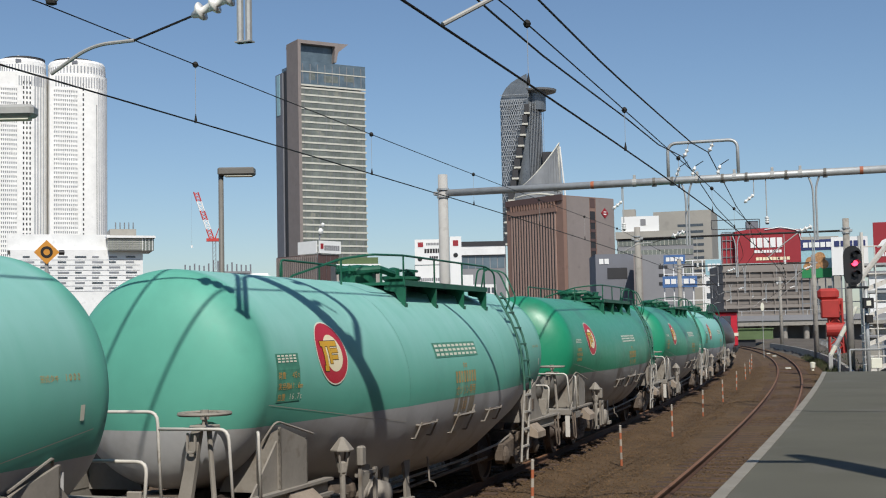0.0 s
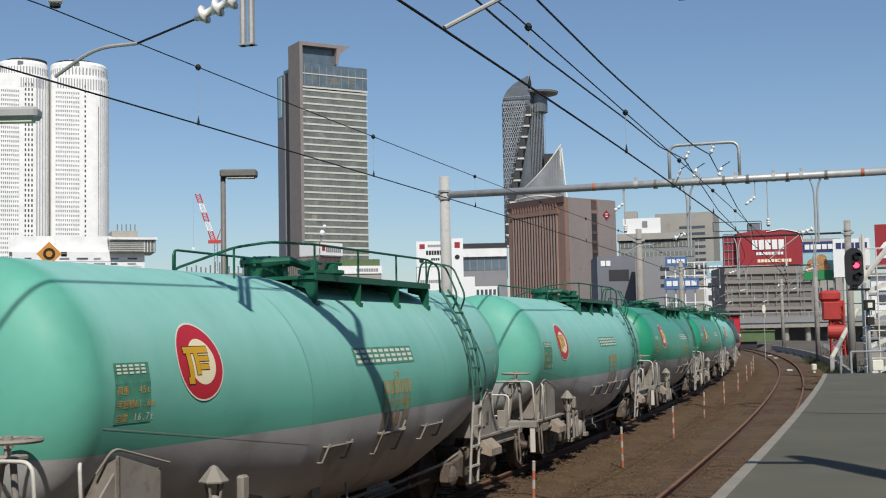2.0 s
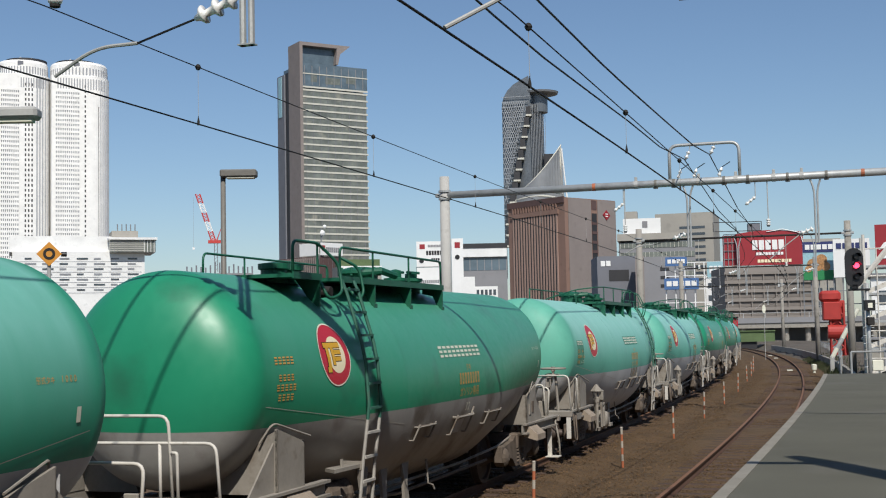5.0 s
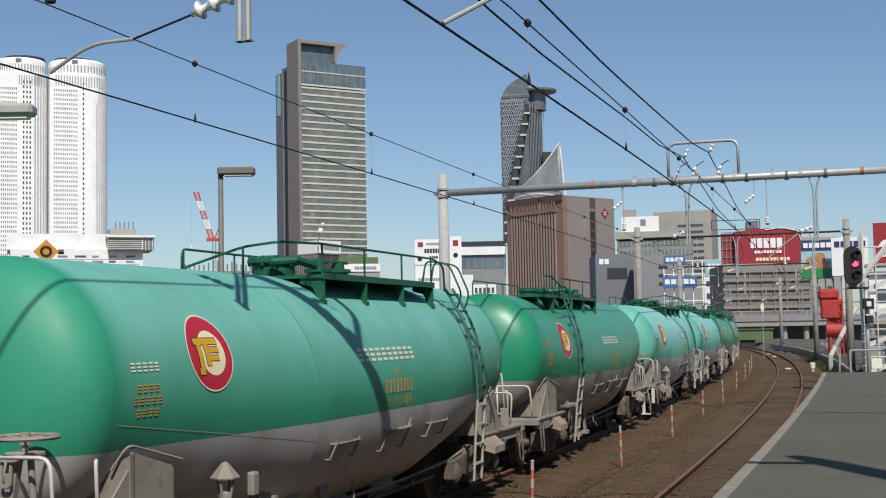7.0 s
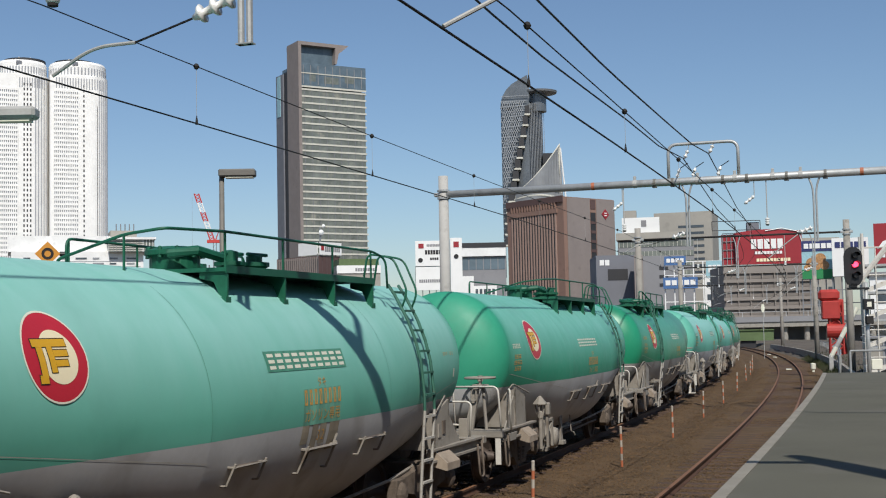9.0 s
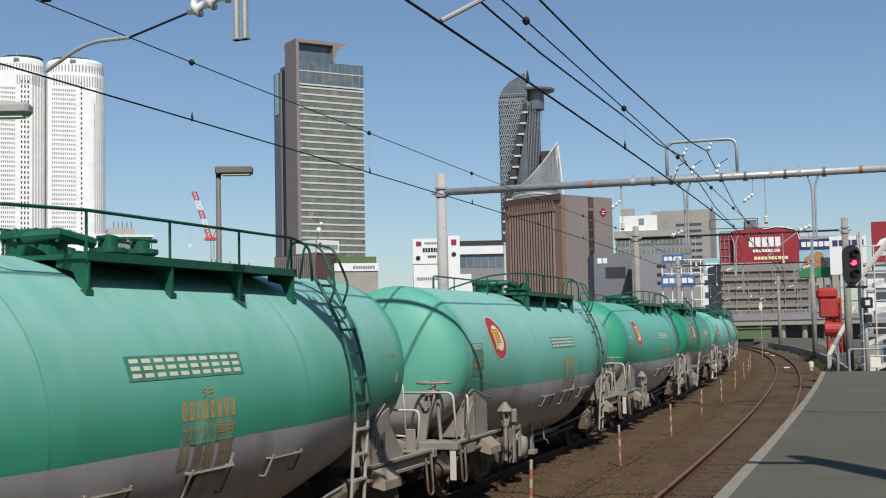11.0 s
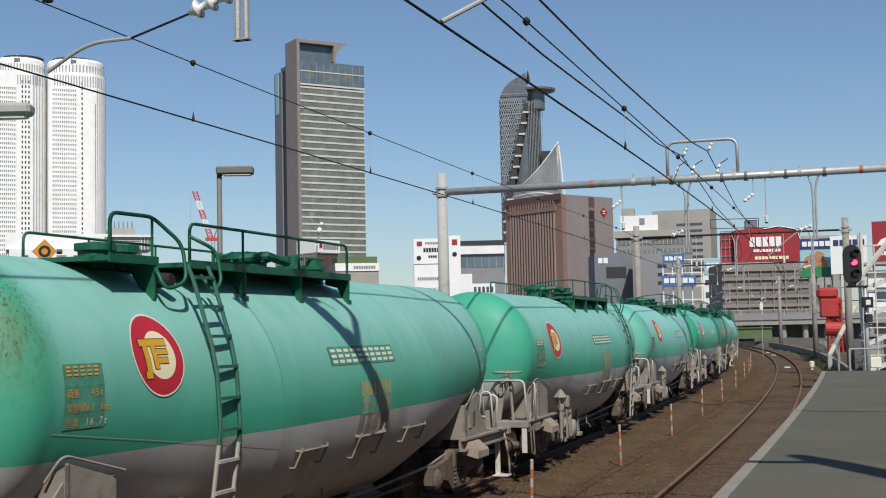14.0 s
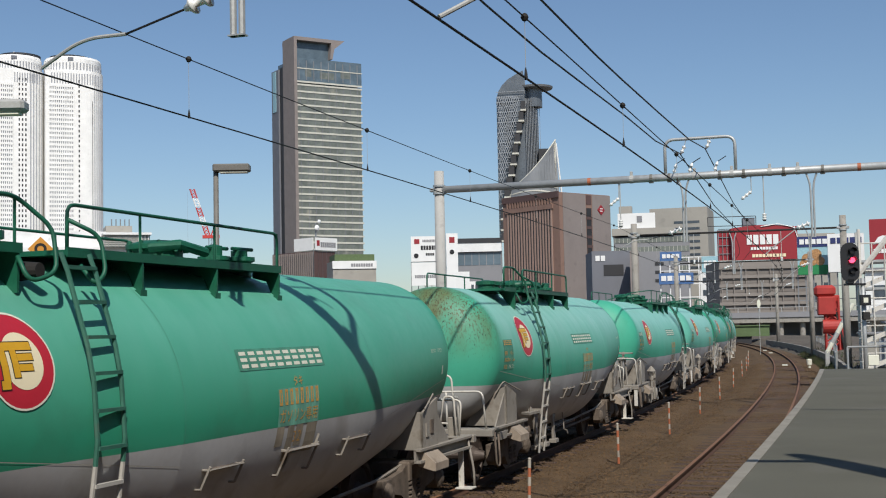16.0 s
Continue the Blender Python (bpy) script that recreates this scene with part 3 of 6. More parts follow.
def tank_wagon(kind, paint, label, plain=False, worn=False, shift=(0.0, 0.0, 0.0)):
    """kind 'a': ladder at the front end and a brake wheel at the rear; kind 'b': ladder near the emblem."""
    w = thing("tank_wagon", label, "tank wagon", group="tank wagons of the train")
    tank_shell(paint, w)
    # underframe at both ends
    for e in (-1, 1):
        X = lambda a: e * a
        part("end_sill", B(X(6.22), X(6.36), -1.22, 1.22, 0.82, 0.93, 0.01), "frame", w)
        part("draft_sill", B(X(3.7), X(6.22), -0.22, 0.22, 0.66, 0.90, 0.01), "bogie", w)
        for sy in (-1, 1):
            sill = bmesh.new()
            box(sill, X(4.05), X(6.22), sy * 1.10, sy * 1.13, 0.76, 0.92)
            box(sill, X(4.05), X(6.22), sy * 1.10, sy * 1.20, 0.90, 0.93)
            box(sill, X(4.05), X(6.22), sy * 1.10, sy * 1.20, 0.75, 0.78)
            part("side_sill", sill, "frame", w)
            x0, x1 = (4.60, 5.22) if e < 0 else (4.26, 4.86)
            bm = bmesh.new()
            plate(bm, [(X(x0), 0.90), (X(x1), 0.90), (X(x1), 1.56), (X(x0 + 0.05), 1.40), (X(x0), 1.37)], sy * 1.15, sy * 1.12)
            for q in (x0, x1 - 0.02):
                plate(bm, [(sy * 1.15, 0.90), (sy * 0.45, 0.90), (sy * 0.60, 1.24), (sy * 0.85, 1.40), (sy * 1.15, 1.40 if q == x0 else 1.55)], X(q), X(q + 0.02), "yz")
            part("saddle", bm, "frame", w, "dusty light grey saddle plate")
            part("saddle_lip", T(arch([(X(x1 + 0.06), sy * 0.98, 1.42), (X(x1), sy * 1.10, 1.62), (X(x0 - 0.04), sy * 1.20, 1.44)], 0.08), 0.012, 6), "frame", w)
            part("saddle_stay", plate(bmesh.new(), [(X(x1 + 0.01), 0.92), (X(x1 + 0.58), 0.92), (X(x1 + 0.01), 1.42)], sy * 1.115, sy * 1.095), "frame", w)
            cap = plate(bmesh.new(), [(sy * 1.10, 0.90), (sy * 1.16, 0.895), (sy * 1.34, 0.74), (sy * 1.34, 0.64), (sy * 1.31, 0.64), (sy * 1.10, 0.70)], X(x0 - 0.05), X(x1 - 0.12), "yz")
            part("bolster_cap", cap, "cap", w, "dusty tan bolster hood")
            if sy < 0 < e:
                for q in (0.12, 0.30):
                    part("card_holder", B(X(x0 + q), X(x0 + q + 0.11), -1.165, -1.15, 1.04 + q * 0.2, 1.22 + q * 0.2), "bogie" if q > 0.2 else "frame", w)
        part("deck", B(X(5.92), X(6.22), -1.08, 1.08, 0.905, 0.93, 0.005), "frame", w)
        part("coupler", box(box(bmesh.new(), X(6.36), X(6.56), -0.07, 0.07, 0.80, 0.94, 0.02), X(6.54), X(6.77), -0.15, 0.15, 0.74, 1.0, 0.04), "dark", w)
        part("air_hose", T([(X(6.18), -0.35, 0.85), (X(6.35), -0.36, 0.78), (X(6.45), -0.36, 0.55), (X(6.60), -0.34, 0.45), (X(6.78), -0.30, 0.52)], 0.026, 7), "dark", w, smooth=True)
        bogie(w, X(4.35))
    # brake gear below the belly
    part("brake_pipe", T([(-5.6, -0.85, 0.86), (-3.2, -0.90, 0.62), (-1.8, -0.72, 0.50), (1.8, -0.72, 0.50), (3.2, -0.9, 0.62), (5.6, -0.85, 0.86)], 0.022, 6), "frame", w)
    cyl = bmesh.new()
    lathe(cyl, [(-3.35, 0.05), (-3.3, 0.17), (-2.85, 0.17), (-2.80, 0.19), (-2.74, 0.19), (-2.72, 0.05)], "x", 16, Matrix.Translation((0, -0.72, 0.62)))
    part("brake_cylinder", cyl, "bogie", w)
    if kind == "a":
        valve = bmesh.new()
        lathe(valve, [(1.19, 0.13), (1.205, 0.135), (1.33, 0.035), (1.345, 0.01)], "z", 6, Matrix.Translation((-3.85, -1.22, 0.0)))
        for dx, dy in ((-0.09, 0), (0.09, 0), (0, -0.09), (0, 0.09)):
            tube(valve, [(-3.85 + dx, -1.22 + dy, 1.20), (-3.85 + dx * 0.35, -1.22 + dy * 0.35, 0.93)], 0.013, 5)
        lathe(valve, [(0.42, 0.030), (0.94, 0.034), (0.96, 0.05), (1.06, 0.055), (1.08, 0.02)], "z", 10, Matrix.Translation((-3.85, -1.22, 0.0)))
        part("vent_valve", valve, "frame", w, "hooded relief valve on a stem")
        post = box(bmesh.new(), -3.36, -3.30, -1.24, -1.20, 0.40, 1.02)
        box(post, -3.40, -3.27, -1.27, -1.19, 0.97, 1.20, 0.02)
        part("valve_post", post, "frame", w)
        fr = box(bmesh.new(), -3.32, -2.74, -1.18, -1.14, 0.84, 0.88)
        box(fr, -2.78, -2.72, -1.18, -1.14, 0.38, 0.90)
        tube(fr, [(-3.30, -1.16, 0.50), (-2.80, -1.16, 0.80)], 0.018, 5)
        part("valve_frame", fr, "frame", w)
        part("reservoir", lathe(bmesh.new(), [(-1.18, 0.03), (-1.16, 0.17), (-1.02, 0.21), (-0.70, 0.21), (-0.66, 0.05)], "y", 18, Matrix.Translation((-2.35, 0, 0.50))), "frame", w, "round brake reservoir", smooth=True)
    else:
        br = plate(bmesh.new(), [(-3.95, -1.20), (-3.30, -1.24), (-3.30, -1.10), (-3.80, -1.02)], 0.98, 1.02, "xy")
        tube(br, [(-3.62, -1.14, 1.02), (-3.62, -1.14, 1.10)], 0.02, 6)
        box(br, -3.32, -3.28, -1.26, -1.02, 0.95, 1.05)
        part("ladder_bracket", br, "frame", w)
    part("drain_cock", T([(-0.35, -0.96, 0.78), (-0.33, -0.98, 0.45), (-0.26, -1.02, 0.42), (-0.22, -1.03, 0.36)], 0.014, 5), "frame", w)
    for q in (-2.75, -2.1, -1.35):
        hang = bmesh.new()
        plate(hang, [(q, 0.95), (q + 0.30, 0.95), (q + 0.22, 0.55), (q + 0.30, 0.28), (q + 0.12, 0.28), (q + 0.10, 0.60)], -0.98, -0.94)
        box(hang, q + 0.02, q + 0.28, -1.04, -0.9, 0.26, 0.34, 0.01)
        part("brake_hanger", hang, "frame", w)
    part("brake_rod", T([(-3.2, -0.85, 0.55), (-1.2, -0.88, 0.42), (2.8, -0.85, 0.45)], 0.024, 6), "bogie", w)
    part("brake_lever", plate(bmesh.new(), [(-2.45, 0.30), (-2.35, 0.30), (-2.2, 0.82), (-2.32, 0.82)], -0.93, -0.89), "bogie", w)
    if plain:
        return w
    # rear platform: rails, step and brake wheel
    if kind == "a":
        stand = bmesh.new()
        plate(stand, [(-0.70, 0.93), (-0.56, 0.93), (-0.73, 1.64), (-0.82, 1.64)], -6.22, -6.16, "yz")
        tube(stand, [(-6.14, -0.86, 1.62), (-6.12, -0.90, 0.93)], 0.026, 8)
        tube(stand, [(-6.15, -0.82, 1.60), (-6.15, -0.82, 1.76)], 0.026, 8)
        box(stand, -6.24, -6.06, -0.94, -0.70, 1.61, 1.65, 0.01)
        tube(stand, arch([(-6.26, -0.70, 1.58), (-6.27, -0.70, 1.40), (-6.27, -0.78, 1.40), (-6.26, -0.78, 1.58)], 0.03), 0.014, 5)
        part("brake_stand", stand, "frame", w)
        wh = bmesh.new()
        tube(wh, [(-6.15 + 0.24 * math.cos(q * math.pi / 16), -0.82 + 0.24 * math.sin(q * math.pi / 16), 1.755) for q in range(33)], 0.019, 6, False)
        for q in range(5):
            a = q * 2 * math.pi / 5
            tube(wh, [(-6.15, -0.82, 1.745), (-6.15 + 0.24 * math.cos(a), -0.82 + 0.24 * math.sin(a), 1.755)], 0.012, 5)
        lathe(wh, [(1.70, 0.045), (1.79, 0.04)], "z", 10, Matrix.Translation((-6.15, -0.82, 0)))
        part("brake_wheel", wh, "frame", w, "horizontal hand-brake wheel")
        handrail(w, [(-6.30, 0.9, 0.92), (-6.30, 0.9, 1.78), (-6.30, -0.40, 1.78), (-6.30, -0.44, 0.92)])
        handrail(w, [(-6.30, -0.42, 1.62), (-6.30, -1.15, 1.62), (-6.30, -1.20, 0.84)])
        handrail(w, [(-5.80, -1.22, 0.90), (-5.84, -1.22, 1.55), (-5.74, -1.16, 1.55), (-5.62, -1.10, 0.92)])
        part("step", B(-6.345, -6.325, -1.19, -1.10, 0.40, 0.88, 0.005), "white", w, "white-painted step plate")
        handrail(w, [(-6.22, -1.22, 0.88), (-6.24, -1.25, 0.36), (-6.04, -1.25, 0.36), (-6.02, -1.22, 0.84)], 0.016, "stirrup_step", "bogie")
    else:
        handrail(w, [(-6.30, 0.9, 0.92), (-6.30, 0.9, 1.76), (-6.30, -0.56, 1.76), (-6.30, -0.61, 0.92)])
        handrail(w, [(-6.30, 0.85, 0.92), (-6.30, 0.85, 1.50), (-6.30, -1.06, 1.51), (-6.30, -1.11, 0.92)])
        handrail(w, [(-6.30, -0.47, 1.50), (-6.30, -0.48, 0.92)])
        handrail(w, [(-6.31, -0.60, 1.42), (-6.31, -0.66, 1.42), (-6.31, -0.67, 0.92)])
        handrail(w, [(-6.22, -1.22, 0.88), (-6.24, -1.25, 0.36), (-6.04, -1.25, 0.36), (-6.02, -1.22, 0.84)], 0.016, "stirrup_step", "bogie")
    # front platform
    handrail(w, [(6.10, -1.04, 0.92), (6.10, -1.08, 1.45), (6.10, 0.5, 1.45), (6.10, 0.5, 0.92)])
    part("junction_box", B(6.12, 6.16, -1.0, -0.86, 0.92, 1.20, 0.01), "frame", w)
    part("cross_bar", T([(6.14, 0.3, 1.18), (6.14, -0.9, 1.10)], 0.014, 6), "white", w)
    if kind == "b":
        handrail(w, [(6.05, -0.74, 0.92), (6.05, -0.83, 1.50), (6.05, -0.98, 1.50), (6.05, -1.02, 0.92)])
        part("step", B(6.03, 6.06, -1.12, -1.04, 0.20, 0.90, 0.005), "white", w, "white-painted step plate")
        part("step_tread", B(5.92, 6.16, -1.27, -1.02, 0.18, 0.205, 0.005), "white", w)
        handrail(w, [(6.16, -1.24, 0.19), (6.14, -1.24, 0.45), (6.12, -1.16, 0.9)], 0.018, "step_strut", "frame")
    else:
        handrail(w, [(6.12, -1.22, 0.88), (6.12, -1.25, 0.36), (5.92, -1.25, 0.36), (5.92, -1.22, 0.84)], 0.016, "stirrup_step", "bogie")
    card = B(5.07, 5.075, -1.02, -0.70, 1.08, 1.48)
    part("label_plate", card, "grey", w)
    part("end_step_gusset", plate(bmesh.new(), [(-6.02, 0.86), (-5.5, 0.86), (-5.6, 0.74), (-5.95, 0.74)], -1.24, -1.22), "frame", w)
    # small steps on the flank
    for q, hw in ((-1.38, 0.30), (0.17, 0.34), (1.62, 0.30)):
        big = hw > 0.32
        z1, z0 = (1.33, 1.09) if big else (1.31, 1.14)
        a, b, c, d = (skin(q - hw, z1, 0.08), skin(q + hw, z1, 0.08), skin(q - hw, z0, 0.06), skin(q + hw, z0, 0.06))
        bm = bmesh.new()
        tube(bm, [skin(q - hw, z1, 0), a, b, skin(q + hw, z1, 0)], 0.016 if big else 0.010, 5)
        for u, v in ((a, c), (b, d)):
            tube(bm, [u + Vector((0, 0, 0.03)), v], 0.014, 5)
            tube(bm, [v, v + Vector((0, 0.06, 0))], 0.012, 5)
        part("flank_bracket", bm, "frame", w)
        part("flank_board", B(q - hw, q + hw, a.y + 0.005, a.y + 0.085, z1 - 0.012, z1 + 0.002), "bogie", w)
        if big:
            decal([rect(q - 0.20, q + 0.10, z0 + 0.01, z1 - 0.04)], w, "data_card", "grey", 0.03)
            part("card_arm", T([skin(q + 0.32, z1, 0.05), skin(q + 0.35, z1 + 0.11, 0.05)], 0.012, 5), "frame", w)
    # walkway and manhole on the crown
    x0, x1 = (-1.02, 2.76) if kind == "a" else (-3.08, 0.62)
    yw = 0.92
    deck = bmesh.new()
    box(deck, x0, x1, -yw, -0.25, TOP - 0.06, TOP - 0.02)
    box(deck, x0, x1, 0.25, yw, TOP - 0.06, TOP - 0.02)
    box(deck, x0, x1, -yw - 0.015, -yw, TOP - 0.075, TOP)
    box(deck, x0, x1, yw, yw + 0.015, TOP - 0.075, TOP)
    part("walkway", deck, "steelgreen", w, "dark green chequer-plate walkway")
    for q in (-0.98, 0.27, 1.55, 2.71) if kind == "a" else (-2.01, -0.73, 0.58):
        for sy in (-1, 1):
            br = bmesh.new()
            plate(br, [(sy * yw, TOP - 0.06), (sy * (yw + 0.01), TOP - 0.10), (sy * 0.925, TOP - 0.35), (sy * 0.865, TOP - 0.35), (sy * 0.78, TOP - 0.16), (sy * 0.62, TOP - 0.12), (sy * 0.62, TOP - 0.06)], q - 0.012, q + 0.012, "yz")
            box(br, q - 0.05, q + 0.05, sy * 0.85, sy * 0.935, TOP - 0.37, TOP - 0.31)
            part("walkway_bracket", br, "steelgreen", w)
        for sy in (-1, 1):
            part("railing_post", T([(q, sy * (yw - 0.02), TOP - 0.05), (q, sy * (yw - 0.02), TOP + 0.34)], 0.013, 6), "steelgreen", w)
    ya = yw - 0.02
    if kind == "b":
        handrail(w, [(x0 + 0.04, -ya, TOP - 0.05), (x0 + 0.04, -ya, TOP + 0.34), (x1 - 0.03, -ya, TOP + 0.34), (x1 - 0.03, -ya, TOP - 0.05)], 0.016, "top_rail", "steelgreen")
        handrail(w, [(x0, ya, TOP), (x0, ya, TOP + 0.34), (x1, ya, TOP + 0.34), (x1, ya, TOP)], 0.015, "top_rail", "steelgreen")
    else:
        handrail(w, [(x1 + 0.30, -yw - 0.06, TOP - 0.12), (x1 + 0.25, -yw - 0.06, TOP + 0.25), (x1 + 0.02, -ya, TOP + 0.34), (-0.98, -ya, TOP + 0.33), (-2.03, -ya + 0.02, TOP + 0.29), (-2.03, -0.45, TOP + 0.25), (-2.03, 0.27, TOP + 0.05), (-2.03, 0.29, TOP - 0.08)], 0.015, "top_rail", "steelgreen")
        handrail(w, [(x0, ya, TOP), (x0, ya, TOP + 0.34), (x1, ya, TOP + 0.34), (x1, ya, TOP)], 0.015, "top_rail", "steelgreen")
        part("railing_post", T([(-2.03, -0.45, TOP - 0.12), (-2.03, -0.45, TOP + 0.25)], 0.013, 6), "steelgreen", w)
    hx = -0.42 if kind == "a" else -0.30
    man = bmesh.new()
    lathe(man, [(TOP - 0.1, 0.26), (TOP + 0.15, 0.26), (TOP + 0.16, 0.31), (TOP + 0.205, 0.31), (TOP + 0.22, 0.27), (TOP + 0.25, 0.16), (TOP + 0.26, 0.02)], "z", 24, Matrix.Translation((hx, 0, 0)))
    bolts = []
    for q in range(10):
        a = q * math.pi / 5
        bolts.append((hx + 0.285 * math.cos(a), 0.285 * math.sin(a)))
    man = part("manhole", man, "steelgreen", w, "bolted dark green manhole cover")
    for bx, by in bolts:
        part("bolt", lathe(bmesh.new(), [(TOP + 0.13, 0.022), (TOP + 0.235, 0.022), (TOP + 0.245, 0.01)], "z", 6, Matrix.Translation((bx, by, 0))), "steelgreen", man)
    for k2, (vx, vy) in enumerate(((hx + 0.62, -0.30), (hx + 0.95, -0.42), (hx + 0.75, 0.25))):
        va = bmesh.new()
        lathe(va, [(TOP - 0.1, 0.13), (TOP + 0.05, 0.13), (TOP + 0.07, 0.17), (TOP + 0.11, 0.17), (TOP + 0.12, 0.09), (TOP + 0.22 - 0.04 * k2, 0.09), (TOP + 0.24 - 0.04 * k2, 0.02)], "z", 14, Matrix.Translation((vx, vy, 0)))
        tube(va, [(vx - 0.16, vy, TOP + 0.2), (vx + 0.20, vy - 0.05, TOP + 0.2)], 0.02, 6)
        part("tank_valve", va, "steelgreen", w)
    hk = bmesh.new()
    tube(hk, [(hx - 0.36, -0.14, TOP + 0.16), (hx - 0.30, -0.44, TOP + 0.18), (hx + 0.1, -0.5, TOP + 0.12)], 0.05, 8)
    part("vent_pipe", hk, "steelgreen", w)
    if kind == "b":
        land = bmesh.new()
        box(land, -4.36, -3.62, -yw, -0.2, TOP - 0.06, TOP - 0.02)
        box(land, -4.36, -3.62, -yw - 0.015, -yw, TOP - 0.075, TOP)
        part("landing", land, "steelgreen", w)
        br = bmesh.new()
        plate(br, [(-yw, TOP - 0.06), (-yw - 0.01, TOP - 0.10), (-0.92, TOP - 0.37), (-0.84, TOP - 0.37), (-0.70, TOP - 0.16), (-0.62, TOP - 0.06)], -3.67, -3.645, "yz")
        part("walkway_bracket", br, "steelgreen", w)
        handrail(w, [(-4.31, -ya, TOP - 0.05), (-4.31, -ya, TOP + 0.34), (-3.67, -ya, TOP + 0.35), (-3.42, -1.05, TOP + 0.12), (-3.46, -1.12, TOP - 0.22), (-3.70, -1.05, TOP - 0.30), (-3.70, -0.95, TOP - 0.10)], 0.018, "top_rail", "steelgreen")
        part("railing_post", T([(-3.67, -ya, TOP - 0.05), (-3.67, -ya, TOP + 0.35)], 0.013, 6), "steelgreen", w)
        handrail(w, [(x0 + 0.04, -ya, TOP + 0.22), (-2.81, -1.05, TOP + 0.10), (-2.84, -1.12, TOP - 0.20), (-2.96, -1.10, TOP - 0.30), (-2.98, -0.98, TOP - 0.14)], 0.018, "ladder_hoop", "steelgreen")
        for vx in (-3.86, -3.50):
            cover = lathe(bmesh.new(), [(TOP - 0.1, 0.15), (TOP + 0.05, 0.15), (TOP + 0.06, 0.18), (TOP + 0.12, 0.18), (TOP + 0.14, 0.03)], "z", 18, Matrix.Translation((vx, -0.45, 0)))
            part("valve_cover", cover, "steelgreen", w)
        lamp = lathe(bmesh.new(), [(-0.98, 0.06), (-0.80, 0.075), (-0.78, 0.02)], "y", 12, Matrix.Translation((-3.48, 0, TOP - 0.20)))
        part("drain_nozzle", lamp, "dark", w)
    # ladder
    if kind == "a":
        lx = x1 + 0.70
    else:
        lx = -3.12
    ladder(w, lx, 0.28 if kind == "b" else 0.34, 0.36)
    for sx in (-0.18, 0.18) if kind == "a" else ():
        handrail(w, [(lx + sx, -0.55, TOP - 0.06), (lx + sx, -0.62, TOP + 0.35), (lx + sx, -0.98, TOP + 0.28), (lx + sx, -1.17, TOP - 0.16), (lx + sx, -1.08, TOP - 0.38)], 0.014, "ladder_hoop", "steelgreen")
    # weld seams of the tapered ends
    for e in (-1, 1):
        line = [(e * (XM + (XJ - XM) * i / 8), 1.38 + 0.40 * i / 8) for i in range(9)]
        decal([[[(x, z) for x, z in line], [(x, z + 0.007) for x, z in line]]], w, "weld_seam", "ladderfoot", 0.004)
        decal([rect(e * XM - 0.003, e * XM + 0.003, PAINT, 2.95, 1, 16)], w, "weld_seam", "seam", 0.004)
    # lettering
    ex = -4.02 if kind == "a" else -3.97
    emblem(w, ex + shift[0], 2.27 + shift[1])
    if worn:
        decal([rect(-1.05 + shift[2], 0.80 + shift[2], 2.135, 2.335, 8, 2)], w, "name_patch", "dirt", 0.0045)
        decal([rect(-0.36 + shift[2], 0.56 + shift[2], PAINT, 1.94, 4, 3)], w, "name_patch", "stain", 0.0045)
        decal([rect(a + shift[2], b + shift[2], c, PAINT - 0.002, 1, 3) for a, b, c in ((-0.36, -0.20, 1.38), (-0.12, 0.02, 1.22), (0.06, 0.22, 1.36), (0.30, 0.54, 1.28))], w, "rust_streak", "streak", 0.0045)
    nx = shift[2]
    bars(-0.12 + nx, 2.16, 10, 0.128, 0.15, 0.052, w, "letter", 0.006)
    lettering("タキ", 0.11, 0.10 + nx, 1.965, w, "ochre")
    bars(0.10 + nx, 1.775, 8, 0.072, 0.155, 0.045, w, "ochre", 0.006, True)
    lettering("ガソリン専用", 0.145, 0.10 + nx, 1.615, w, "ochre")
    lettering("32", 0.16, 0.10 + nx, 1.40, w, "ochre" if worn else "letter", 0.006, 0.65)
    bars(-5.02, 2.20, 5, 0.055, 0.075, 0.025, w, "letter" if kind == "a" else "ochre", 0.006)
    if worn:
        decal([rect(-5.24, -4.78, 1.80, 2.29, 3, 3)], w, "data_patch", "dirt", 0.0045)
    for j, (what, much) in enumerate((("荷重", "45t"), ("実容積", "61.6m"), ("自重", "16.7t"))):
        if worn:
            lettering(what, 0.075, -5.22 + 0.0375 * len(what), 2.04 - j * 0.11, w, "ochre", 0.006)
            lettering(much, 0.085, -4.87, 2.04 - j * 0.11, w, "ochre" if j < 2 else "letter", 0.006, 0.62)
        else:
            bars(-5.0, 2.03 - j * 0.10, 4 + j % 2, 0.05, 0.065, 0.03, w, "ochre", 0.006)
    lettering("形式タキ", 0.06, 4.72, 2.17, w, "letter" if kind == "b" else "ochre")
    lettering("43000" if kind == "b" and not worn else "1000", 0.075, 5.02, 2.17, w, "letter" if kind == "b" else "ochre", 0.006, 0.75)
    decal([rect(5.12, 5.18, 1.86, 1.98, 1, 1)], w, "card", "letter", 0.006)
    return w


